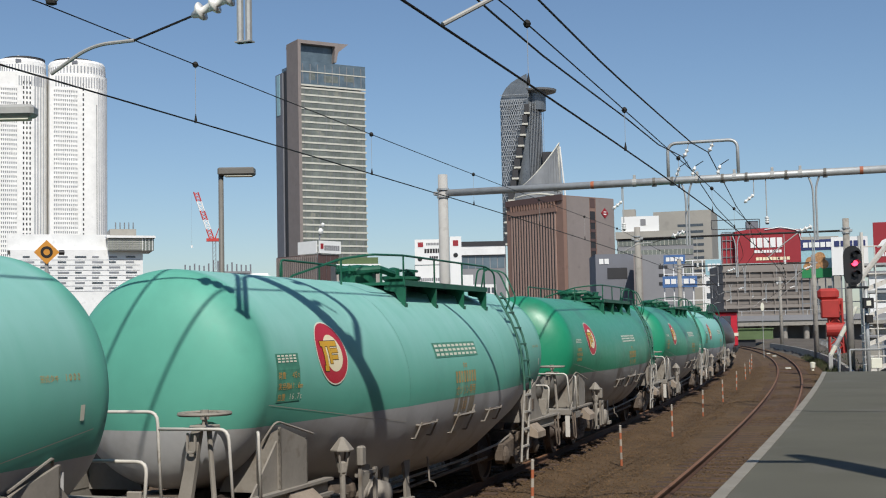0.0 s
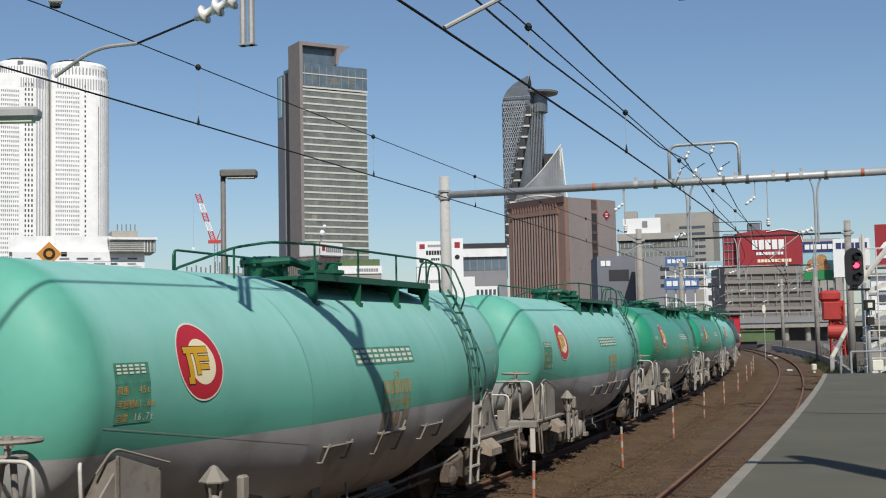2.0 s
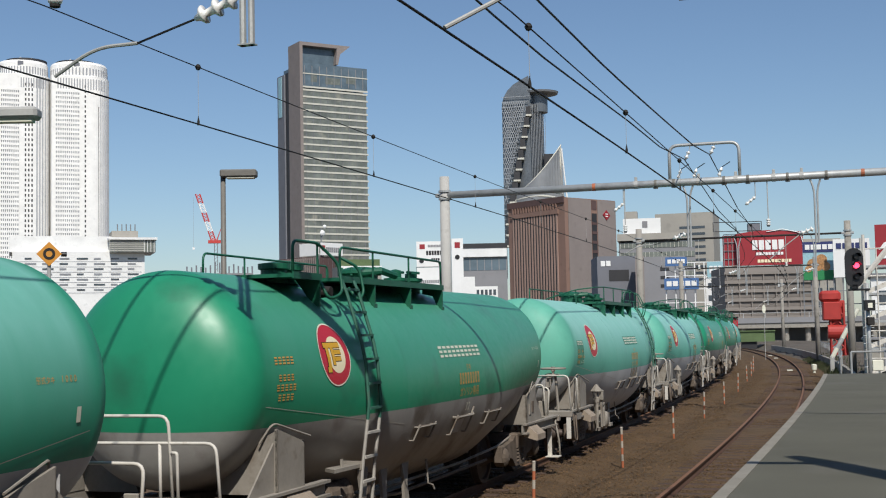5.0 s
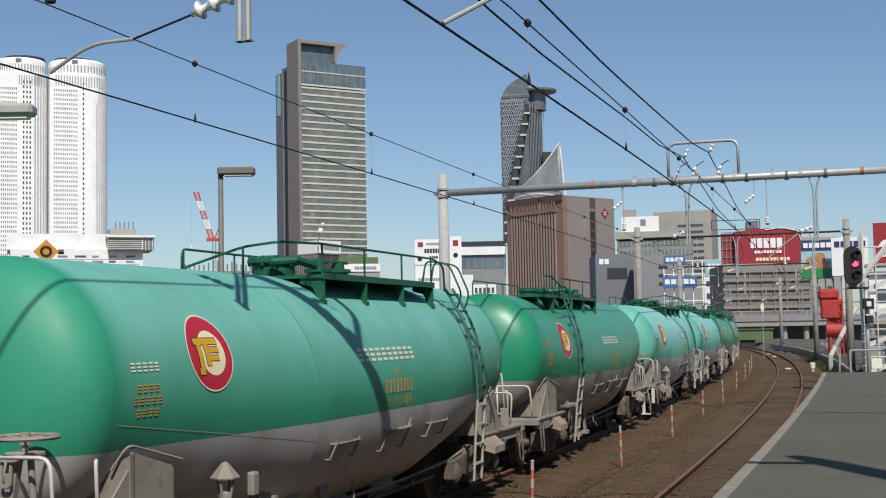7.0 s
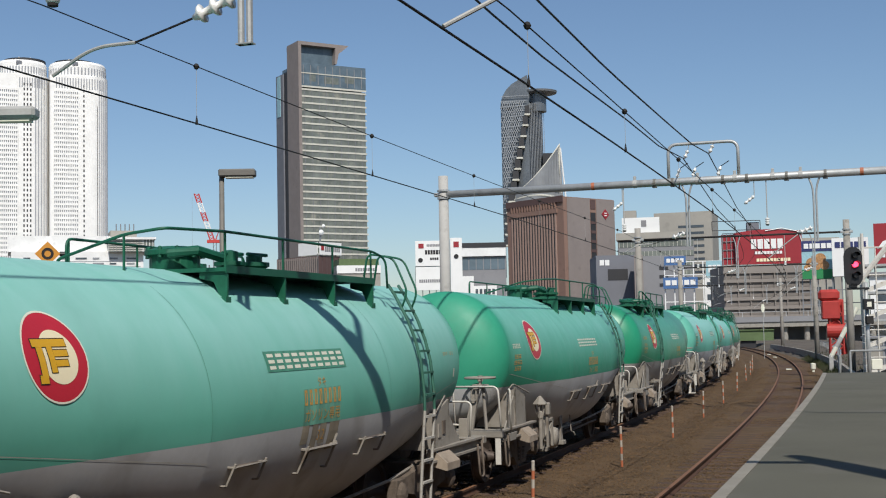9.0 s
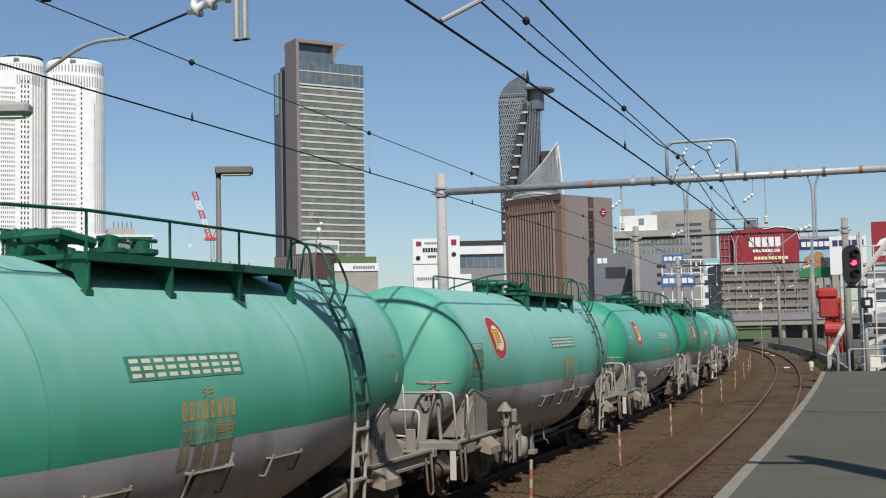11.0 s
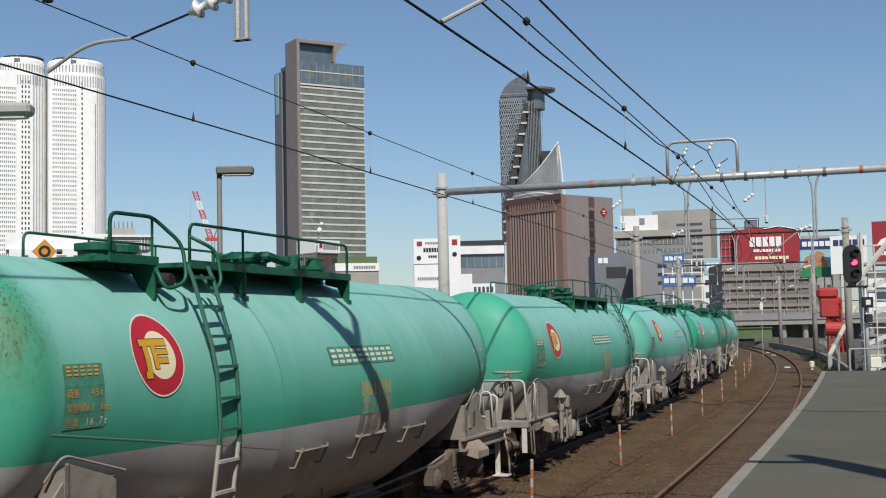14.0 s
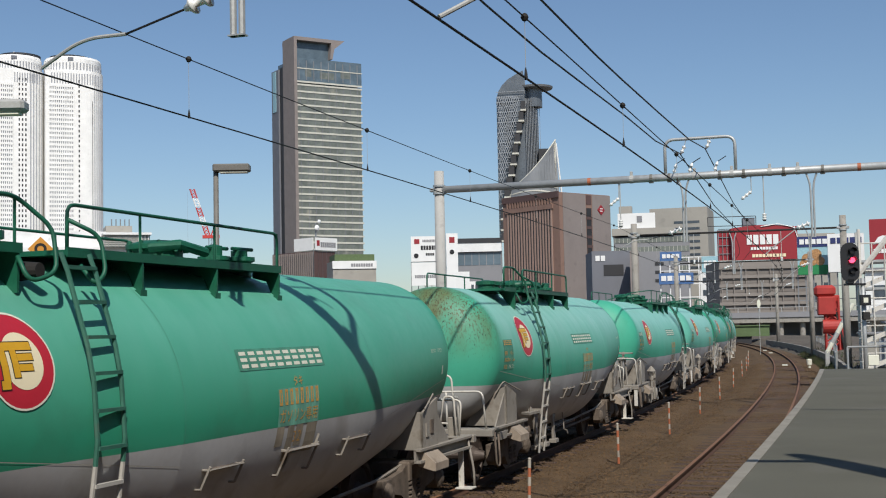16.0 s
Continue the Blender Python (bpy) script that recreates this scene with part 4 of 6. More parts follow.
LIGHT_A = "faded mint-green tank wagon with grey belly and end ladder"
GREEN_A = "green tank wagon with grey belly and end ladder"
MID_B = "green tank wagon with a grey belly and a ladder beside the emblem"
WAGONS = [
    (4, "a", "black", "black tank wagon behind the red locomotive", True, False),
    (3, "a", "mint", LIGHT_A, False, True),
    (2, "a", "green", "deep green glossy tank wagon with a sooty grey belly", False, False),
    (1, "a", "green", "deep green glossy tank wagon with white lettering", False, False),
    (0, "a", "mint", LIGHT_A, False, True),
    (-1, "a", "mint", LIGHT_A, False, True),
    (-2, "b", "green", "deep green tank wagon with a ladder beside its emblem", False, False),
    (-3, "a", "leaf", GREEN_A, False, False),
    (-4, "a", "mint", LIGHT_A, False, True),
    (-5, "a", "teal", "faded green tank wagon with stained lettering and end ladder", False, True),
    (-6, "b", "mossy", "mossy green tank wagon with a ladder beside its emblem", False, True),
    (-7, "b", "midgreen", "weathered green tank wagon with stained lettering, ladder beside its emblem", False, True),
]
# the emblem does not sit at quite the same place on every wagon
SHIFT = {-1: (0.0, 0.0, 0.18), -2: (0.075, 0.0, 0.26), -3: (0.0, 0.06, 0.04), -4: (0.03, 0.09, 0.09), -5: (-0.02, 0.0, 0.0), -6: (-0.05, 0.06, 0.17), -7: (0.0, 0.05, -0.02)}
train = []
for place, kind, paint, label, plain, worn in WAGONS:
    train.append((place, tank_wagon(kind, paint, label, plain, worn, SHIFT.get(place, (0.0, 0.0, 0.05)))))


# ---- overhead line ----
def insulator(bm, a, b, n=3, r=0.085):
    """Porcelain discs on a pin from a to b."""
    a, b = Vector(a), Vector(b)
    d = b - a
    q = d.to_track_quat("X", "Z").to_matrix().to_4x4()
    m = Matrix.Translation(a) @ q
    L = d.length
    prof = [(0, 0.022)]
    for i in range(n):
        s = L * (i + 0.25) / n
        prof += [(s, 0.03), (s + 0.005, r), (s + 0.03, r * 0.9), (s + 0.06, 0.04)]
    prof.append((L, 0.022))
    lathe(bm, prof, "x", 14, m)
    return bm


BEAM = 7.02


def gantry(s, left, right, beam=BEAM, feeders=True, drops=(-2.325, 1.38), low=4.94, skew=0.0, lattice=False, poles=("concrete", "concrete")):
    """A portal of two poles and a tube across both tracks at s; offsets as in at()."""
    g = thing("catenary_gantry", "grey tubular catenary gantry on round poles over both tracks", "catenary gantry", on_line(s, 0), "catenary gantries")
    # here x runs along the line and y to the left: an offset o is y = -o
    for o, m in ((left, poles[0]), (right, poles[1])) if right > 2.5 else ((left, poles[0]), (left + 0.9, poles[0])):
        part("pole", T([(0, -o, -0.6 if o < 1.4 or s > 33 else 1.2), (0, -o, beam + 0.6)], [0.19, 0.155], 16), m, g, "weathered round concrete pole", smooth=True)
        bm = bmesh.new()
        for z in (beam - 0.12, beam + 0.12):
            lathe(bm, [(z - 0.03, 0.20), (z + 0.03, 0.20)], "z", 16, Matrix.Translation((0, -o, 0)))
        box(bm, -0.1, 0.1, -o - 0.3, -o + 0.3, beam - 0.06, beam + 0.06, 0.02)
        part("clamp", bm, "galv", g)
    part("beam", T([(0, -left, beam), (0, -right, beam)], 0.115 if feeders else 0.05, 16), "galv" if feeders else "dark", g, "galvanised tube beam", smooth=True)
    for o in (-5.2, 2.72) if feeders else ():
        bm = lathe(bmesh.new(), [(-0.05, 0.119), (0.05, 0.119)], "y", 16, Matrix.Translation((0, -o, beam)))
        part("band", bm, "orange", g, "orange-red band on the beam")
    for i, o in enumerate(drops):
        bm = bmesh.new()
        for dy in (-0.04, 0.04):
            tube(bm, arch([(0, -o + dy * 4.2, beam - 0.05), (0, -o + dy * 1.6, beam - 0.35), (0, -o + dy, beam - 0.6), (0, -o + dy, low)], 0.2), 0.03, 8)
        box(bm, -0.04, 0.04, -o - 0.075, -o + 0.075, low, low + 0.012)
        part("drop_arm", bm, "galv", g, "pair of grey drop tubes")
        # messenger support and steady arm
        track = TRAIN if i == 0 else 0.0
        ins = insulator(bmesh.new(), (0, -o + 0.1, low + 0.42), (0, -o + 0.50, low + 0.28), 3)
        part("insulator", ins, "porcelain", g, "white ribbed porcelain insulator", smooth=True)
        ins = insulator(bmesh.new(), (0, -track, low + 0.77), (0, -track, low + 0.56), 3, 0.07)
        part("insulator", ins, "porcelain", g, "white ribbed porcelain insulator", smooth=True)
        bm = bmesh.new()
        tip, k, up = ((4.845, 0.0, 0.22), (4.495, skew, 0.68))[i]
        part("pull_rod", T([(0, -o + 0.50, low + 0.28), (k * 0.45, -track - 0.86, tip + up)], 0.010, 6), "wire", g, "thin dark pull rod")
        tube(bm, arch([(k * 0.45, -track - 0.86, tip + up), (k * 0.7, -track - 0.42, tip + (up if i == 0 else 0.36)), (k, -track, tip)], 0.25, 6), 0.017, 8)
        part("insulator_cap", lathe(bmesh.new(), [(low + 0.53, 0.02), (low + 0.54, 0.05), (low + 0.58, 0.05), (low + 0.59, 0.02)], "z", 10, Matrix.Translation((0, -track, 0))), "dark", g)
        part("steady_arm", bm, "galvdull", g, "bent grey steady arm")
        part("hanger_rod", T([(0, -track, low + 0.77), (0, -track, beam)], 0.016, 6), "galvdull", g)
    if feeders:
        bm = tube(bmesh.new(), arch([(0, 0.78, beam), (0, 0.78, 8.07), (0, 2.86, 8.07), (0, 2.86, beam)], 0.28, 6), 0.05, 10)
        part("feeder_arch", bm, "galv", g, "grey tube arch above the beam", smooth=True)
        for o, z in ((-2.38, 7.62), (-1.63, 7.74)):
            part("insulator", insulator(bmesh.new(), (0.02, -o - 0.12, z + 0.26), (0.02, -o, z), 2, 0.07), "porcelain", g, smooth=True)
            bm = bmesh.new()
            tube(bm, [(0, -o - 0.12, z + 0.26), (0, -o - 0.16, 8.07)], 0.012, 5)
            part("hanger_rod", bm, "galvdull", g)
        for o in (-3.9, -2.0, -0.9, 0.2, 1.0):
            bm = lathe(bmesh.new(), [(-0.06, 0.125), (0.06, 0.125)], "y", 12, Matrix.Translation((0, -o, beam)))
            box(bm, -0.05, 0.05, -o - 0.04, -o + 0.04, beam + 0.1, beam + 0.24, 0.01)
            part("beam_fitting", bm, "galvdull", g)
        for k, o in enumerate((-3.3, -2.75, -1.25, -0.55, 0.6, 1.7)):
            bm = lathe(bmesh.new(), [(-0.04, 0.128), (0.04, 0.128)], "y", 12, Matrix.Translation((0, -o, beam)))
            box(bm, -0.05, 0.05, -o - 0.07, -o + 0.07, beam - 0.15, beam - 0.09, 0.01)
            part("cable_clamp", bm, "lampgrey", g, "dull grey cable clamp on the beam")
        for o in (-2.62, -2.15, -1.4):
            part("insulator", insulator(bmesh.new(), (0, -o, beam + 0.12), (0, -o - 0.1, beam + 0.40), 2, 0.06), "porcelain", g, smooth=True)
            part("hanger_rod", T([(0, -o - 0.1, beam + 0.40), (0, -o - 0.35, beam + 0.55)], 0.014, 5), "wire", g)
        for o in (-4.3, -0.35):
            bm = insulator(bmesh.new(), (0, -o, beam - 0.55), (0, -o + 0.30, beam - 0.78), 3, 0.06)
            part("insulator", bm, "porcelain", g, smooth=True)
            part("hanger_rod", T([(0, -o, beam), (0, -o, beam - 0.55)], 0.014, 5), "galvdull", g)
    return g


gantry(9.2, -10.0, 2.0, skew=-1.6)
gantry(38.0, -10.06, 6.6, 6.93, poles=("polepale", "concrete"))
for s, l, r in ((64.0, -7.25, 2.95), (96.0, -7.12, 2.65), (138.0, -7.6, 2.85)):
    gantry(s, l, r, 7.05, False)


def wire(name, label, pts, r, group="overhead wires"):
    ob = link(name, T(pts, r, 6), "wire", smooth=True)
    return tagged(ob, label, "overhead wire", group)


def span(s0, s1, o0, o1, z0, z1, sag, n=14):
    return [at(s0 + (s1 - s0) * i / n, o0 + (o1 - o0) * i / n, z0 + (z1 - z0) * i / n - sag * 4 * (i / n) * (1 - i / n)) for i in range(n + 1)]


SUPPORTS = (-19.6, 9.2, 38.0, 64.0, 96.0, 138.0, 175.0)
for track, zc, zm, d0, dstep in ((-4.383, 4.835, 5.505, 11.9, 5.1), (0.0, 4.48, 4.985, 9.7, 4.1)):
    con, mes, hang = [], [], []
    for i, (a, b) in enumerate(zip(SUPPORTS, SUPPORTS[1:])):
        c = span(a, b, track, track, zc, zc, 0.0)
        m = span(a, b, track, track, zm, zm, 0.10)
        con += c if i == 0 else c[1:]
        mes += m if i == 0 else m[1:]
        hang.append((a, b))
    wire("contact_wire", "dark contact wire above the track", con, 0.0095)
    wire("messenger_wire", "thin dark messenger wire above the contact wire", mes, 0.0065)
    for i in range(26):
        q = d0 + dstep * i
        a, b = [(a, b) for a, b in hang if a <= q <= b][0]
        f = (q - a) / (b - a)
        zt = zm - 0.10 * 4 * f * (1 - f)
        h = thing("dropper", "thin dropper with a clamp between the two wires", "dropper", on_line(q, track, zc), "droppers")
        part("rod", T([(0, 0, 0.02), (0, 0, zt - zc)], 0.0025, 5), "galvdull", h)
        part("clip", lathe(bmesh.new(), [(zt - zc - 0.034, 0.008), (zt - zc - 0.026, 0.022), (zt - zc, 0.034), (zt - zc + 0.026, 0.022), (zt - zc + 0.034, 0.008)], "z", 12), "dark", h)
        part("foot", lathe(bmesh.new(), [(-0.012, 0.016), (0.03, 0.014), (0.09, 0.003)], "z", 8), "dark", h)


for o, rows in ((-2.38, ((-19.6, 7.1), (-5, 6.8), (9.2, 7.2), (13.0, 7.07), (16.7, 6.98), (19.6, 6.96), (22.7, 7.02), (27.4, 7.14), (32.3, 7.23), (37.7, 7.6), (50, 7.15), (64, 7.47), (80, 7.2), (96, 7.7), (138, 7.7))),
                (-1.63, ((-19.6, 7.2), (-5, 6.9), (9.2, 7.2), (13.0, 7.10), (16.4, 7.02), (20.5, 7.0), (22.7, 7.03), (27.7, 7.16), (33.3, 7.36), (37.7, 7.70), (50, 7.2), (64, 7.51), (80, 7.3), (96, 7.8), (138, 7.8)))):
    wire("feeder_cable", "thick dark feeder cable hung from the gantries", [at(s, o, z) for s, z in rows], 0.0165)
wire("span_wire", "thin span wire across the tracks and platform", [at(14.2, -3, 6.75), at(14.2, 2.8, 6.62), at(13.4, 4.3, 6.62), at(12.9, 10, 6.75)], 0.038)
t = thing("platform_post", "tall round concrete post on the platform with a tube arm", "post", on_line(6.65, 4.78, 1.29))
part("post", T([(0, 0, 0), (0, 0, 5.7), (0, 0, 6.38)], [0.19, 0.16, 0.10], 16), "concrete", t, smooth=True)
part("tube_arm", T([(0, 0, 5.73), (-0.3, 3.2, 5.73)], 0.075, 12), "galv", t, "grey tube arm", smooth=True)
# ---- the town beyond the line ----
def polar(az, d):
    return d * math.sin(radians(az)), d * math.cos(radians(az))


def corner(az, d, rot=0.0, z=-0.62):
    """A pose at a house's near corner: x along one face, y into the house."""
    x, y = polar(az, d)
    return pose(x, y, z, 0, 0, -az + rot)


def rise(el, d):
    """Height above the ground of what is seen el degrees up at d metres."""
    return d * math.tan(radians(el)) + EYE.z + 0.62


def deg(w):
    return math.tan(radians(w))


def wallmat(name, color, rough=0.75, spots=None):
    return mat(name, color, rough, vary=0.10, scale=0.12, fine=1.2, bump=0.05, spots=spots or (tuple(c * 0.86 for c in color), 0.3, 0.58))


W = {
    "tile": wallmat("white_tile_wall", (0.86, 0.85, 0.82)),
    "white": wallmat("white_painted_wall", (0.78, 0.78, 0.76)),
    "beige": wallmat("beige_panel_wall", (0.345, 0.325, 0.285)),
    "taupe": wallmat("grey_brown_panel_wall", (0.25, 0.222, 0.198)),
    # darker taupe that holds the shade below the balcony edges
    "shadetaupe": wallmat("painted_balcony_shade", (0.19, 0.168, 0.15)),
    "grey": wallmat("grey_panel_wall", (0.235, 0.235, 0.245)),
    "dim": wallmat("grey_blue_panel", (0.165, 0.172, 0.195)),
    "brown": wallmat("brown_tile_wall", (0.25, 0.155, 0.12)),
    "rib": wallmat("pale_brown_concrete_rib", (0.36, 0.25, 0.205)),
    "darkbrown": wallmat("dark_brown_wall", (0.10, 0.06, 0.055)),
    "pink": wallmat("pinkish_grey_stone", (0.245, 0.21, 0.195)),
    "slab": wallmat("pale_floor_slab", (0.56, 0.55, 0.48)),
    "dimglass": mat("grey_tower_glass", (0.24, 0.25, 0.265), 0.3, vary=0.3, scale=0.1, fine=0.6, bump=0.0),
    "slit": wallmat("shaded_slit", (0.33, 0.34, 0.36)),
    "dark": mat("dark_recess", (0.03, 0.03, 0.033), 0.6, vary=0.2, scale=0.1),
    "glass": mat("grey_green_curtain_glass", (0.155, 0.17, 0.15), 0.22, vary=0.4, scale=0.09, fine=0.35, bump=0.0, spots=((0.28, 0.275, 0.225), 0.12, 0.58)),
    "blue": mat("blue_grey_curtain_glass", (0.11, 0.15, 0.18), 0.15, vary=0.35, scale=0.1, fine=0.5, bump=0.0),
    "window": mat("dim_window_glass", (0.07, 0.085, 0.10), 0.12, vary=0.4, scale=0.3, fine=1.0, bump=0.0),
    "steelgrey": mat("grey_steel_lattice", (0.25, 0.26, 0.27), 0.5, 0.3, vary=0.12, scale=0.2),
    "palesteel": mat("pale_grey_steel_lattice", (0.34, 0.36, 0.38), 0.5, 0.2, vary=0.12, scale=0.2),
    "spiral": mat("grey_aluminium_glass_cladding", (0.13, 0.145, 0.16), 0.3, 0.2, vary=0.25, scale=0.15, fine=0.8, bump=0.0),
    "signred": mat("red_sign_panel", (0.30, 0.02, 0.028), 0.5, vary=0.06, scale=0.4),
    "signblue": mat("blue_sign_panel", (0.065, 0.15, 0.34), 0.5, vary=0.08, scale=0.4),
    "signwhite": mat("white_sign_panel", (0.80, 0.80, 0.78), 0.5, vary=0.04, scale=0.4),
    "signdark": mat("navy_sign_panel", (0.025, 0.035, 0.13), 0.5, vary=0.06),
    "signgreen": mat("green_sign_panel", (0.02, 0.22, 0.07), 0.5, vary=0.1),
    "signsky": mat("pale_blue_sign_panel", (0.30, 0.50, 0.56), 0.5, vary=0.15),
    "food": mat("warm_food_picture_patch", (0.42, 0.22, 0.09), 0.5, vary=0.5, scale=2.5),
    "craneered": mat("red_crane_paint", (0.52, 0.05, 0.04), 0.5, vary=0.12),
    "machinered": mat("bright_red_machine_paint", (0.40, 0.036, 0.028), 0.55, vary=0.2, scale=1.5),
    "deckgreen": mat("green_bridge_paint", (0.10, 0.15, 0.06), 0.7, vary=0.2, scale=1.0),
}


def wpart(name, bm, m, parent, label="", smooth=False):
    return part(name, bm, W[m] if m in W else M[m], parent, label, smooth)


def house(name, label, az, d, rot=0.0, category="building"):
    return thing(name, label, category, corner(az, d, rot))


def lattice(bm, x0, x1, z0, z1, nx, nz, y, tx, tz, depth=0.35):
    """A grid of upright and level bars in front of a wall at y."""
    for i in range(nx + 1):
        x = x0 + (x1 - x0) * i / nx
        box(bm, x - tx / 2, x + tx / 2, y - depth, y, z0, z1)
    for j in range(nz + 1):
        z = z0 + (z1 - z0) * j / nz
        box(bm, x0, x1, y - depth * 0.9, y, z - tz / 2, z + tz / 2)
    return bm


def barsign(bm, x0, x1, z0, z1, y, count, seed=1, th=0.05):
    """A line of withheld lettering on a board at y, as plain blocks."""
    w = (x1 - x0) / count
    for i in range(count):
        box(bm, x0 + i * w + 0.1 * w, x0 + (i + 1) * w - 0.1 * w, y - th, y, z0, z1)
    return bm


# twin white towers over the station
def white_tower(az, label, w, h, grid, dots, ribs, roof):
    t = house("office_tower", label, az, 1080, 4)
    n = 20
    rr = 15.0
    plan = [(0, 0), (w - rr, 0)] + [(w - rr + rr * math.sin(math.pi / 2 * i / 8), rr - rr * math.cos(math.pi / 2 * i / 8)) for i in range(1, 9)] + [(w, 44), (0, 44)]
    bm = plate(bmesh.new(), plan, 0, h - 13, "xy")
    wpart("shaft", bm, "tile", t)
    cx, cy = w * 0.5, 24
    bm = lathe(bmesh.new(), [(h - 13, w * 0.492), (h - 2, w * 0.492), (h, w * 0.47), (h, 0.5)], "z", 40, Matrix.Translation((cx, cy, 0)))
    wpart("crown", bm, "tile", t)
    cr = w * 0.492
    for i in range(26):
        a = math.pi + math.pi * (i + 0.5) / 26
        m = Matrix.Translation((cx + cr * math.cos(a), cy + cr * math.sin(a), 0)) @ Matrix.Rotation(a, 4, "Z")
        slot = B(-0.3, 0.15, -0.55, 0.55, h - 11.5, h - 5.5)
        slot.transform(m)
        wpart("crown_slit", slot, "slit", t)
    wpart("crown_louvre", B(cx - 6, cx - 1.5, cy - cr - 0.2, cy - cr + 1.5, h - 4, h - 1.2), "dim", t)
    bm = lathe(bmesh.new(), [(h + 0.2, 8), (h + 1.2, 17), (h + 3.2, 17), (h + 4.6, 11), (h + 5.0, 3)], "z", 32, Matrix.Translation((cx - roof, cy + 4, 0)))
    wpart("helipad", bm, "dark", t, "dark round rooftop deck")
    for q in (-5, 4):
        wpart("mast", T([(cx - roof + q, cy, h), (cx - roof + q, cy, h + 6)], [0.5, 0.9], 6), "tile", t)
    a, b = grid
    wpart("glazing", B(a, b, -0.25, 0.2, 14, h - 26), "dimglass", t)
    wpart("window_grid", lattice(bmesh.new(), a, b, 14, h - 26, int((b - a) / 1.5), 52, -0.25, 0.75, 1.9, 0.5), "tile", t)
    for x in dots:
        bm = bmesh.new()
        for j in range(48):
            box(bm, x, x + 1.1, -0.15, 0.3, 18 + j * 4.2, 18 + j * 4.2 + 2.2)
        wpart("window_column", bm, "dark", t)
    for a, b, z0, z1, st, m in ribs:
        k = int((b - a) / st)
        for i in range(k):
            x = a + (b - a) * (i + 0.5) / k
            y = 0.0 if x < w - rr else rr - math.sqrt(max(rr * rr - (x - w + rr) ** 2, 0))
            wpart("slit_window", B(x - st * 0.2, x + st * 0.2, y - 0.15, y + 1.0, z0, z1), m, t)
    return t


white_tower(-17.28, "round-shouldered white tower with gridded windows above the station", 48, 238, (3.0, 22.5), (26.5, ), ((37.5, 38.6, 16, 200, 1.1, "dark"), (39, 47.6, 16, 222, 1.45, "slit"), (4, 46, 214, 223, 2.2, "slit")), 2)
white_tower(-19.45, "white ribbed tower beside its twin above the station", 41, 238, (1, 15.5), (20, 22.6, 25.2), ((28.5, 40, 12, 224, 2.3, "slit"), (16, 40, 214, 222, 2.0, "slit")), -3)

# low white station wing
t = house("station_wing", "low white station building with strip windows", -18.9, 900, 0)
wpart("wall", B(0, 88, 0, 60, 0, rise(3.95, 900)), "white", t)
wpart("upper_storey", B(-2, 84, 6, 50, rise(3.95, 900), rise(4.65, 900)), "white", t)
for j in range(7):
    z = rise(3.6, 900) - j * 3.6
    wpart("storey_line", B(2, 86, -0.2, 0.1, z - 1.6, z - 1.3), "slit", t)
    for q in range(7):
        wpart("strip_window", B(8 + q * 11.4, 12.5 + q * 11.4 + (q * 5 + j * 3) % 4, -0.3, 0.1, z, z + 1.2), "dimglass" if (q + j) % 3 else "window", t)
wpart("glazed_wing", B(64, 95, -6, 30, rise(3.9, 900), rise(4.45, 900)), "glass", t)
for i in range(14):
    wpart("louvre_post", B(64.5 + i * 2.25, 64.9 + i * 2.25, -6.3, -6, rise(3.9, 900), rise(4.45, 900)), "white" if i > 9 else "grey", t)
for j in range(6):
    z = rise(3.95, 900) + j * 1.35
    wpart("louvre", B(64, 88, -6.25, -6, z, z + 0.45), "slab", t)
wpart("wing_roof", B(63, 96, -8, 31, rise(4.45, 900), rise(4.55, 900)), "white", t)
wpart("plant_room", B(66, 84, 5, 30, rise(4.55, 900), rise(4.9, 900)), "beige", t)
for q in range(5):
    wpart("plant_pipe", T([(70 + q * 3, 6, rise(4.9, 900)), (70 + q * 3, 6, rise(5.2, 900))], 0.4, 6), "steelgrey", t)

# tall slab tower with floor bands
t = house("slab_tower", "tall brown-grey office tower with pale floor bands and a roof canopy", -6.33, 1075, 24)
wd, dp, hh = 64, 40, rise(12.40, 1075)
zt = rise(13.33, 1075)
wpart("core", B(2.2, wd, 0.3, dp, 0, hh - 22), "glass", t)
wpart("crown_glass", B(2.2, wd + 0.6, -0.4, dp, hh - 20, hh), "blue", t, "blue-grey glazed crown")
wpart("fin_wall", B(-0.6, 2.2, -1.4, 23, 0, zt), "pink", t, "pinkish stone fin wall")
wpart("side_recess", B(-0.2, 2.0, 23, 31, 0, hh - 4), "dark", t)
wpart("side_wing", B(-1.5, 8, 31, 46, 0, hh - 5), "dim", t)
wpart("side_window", B(-1.9, -1.5, 36, 43, hh - 42, hh - 6), "signsky", t)
roof = plate(bmesh.new(), [(2.2, zt), (48, zt), (38, zt - 8), (36, hh + 1), (34, hh + 1), (35, zt - 3), (2.2, zt - 3)], -1.4, 30)
wpart("roof_canopy", roof, "pink", t, "cantilevered roof canopy")
wpart("canopy_recess", B(2.3, 36, 4, 28, hh, zt - 3), "blue", t)
n = 36
first = None
for j in range(n):
    z = hh - 24 - j * (hh - 26) / n
    m = pose(0, 0, z)
    if first is None:
        first = wpart("floor_slab", B(2.2, wd + 1.0, -0.1, dp, 0, 1.5), "slab", t)
        first.matrix_basis = m
    else:
        shared("floor_slab", first, t, m)
for i in range(9):
    x = 2.2 + (wd - 2.2) * (i + 0.5) / 9
    wpart("mullion", B(x - 0.2, x + 0.2, 0.05, 0.3, 0, hh - 22), "dim", t)
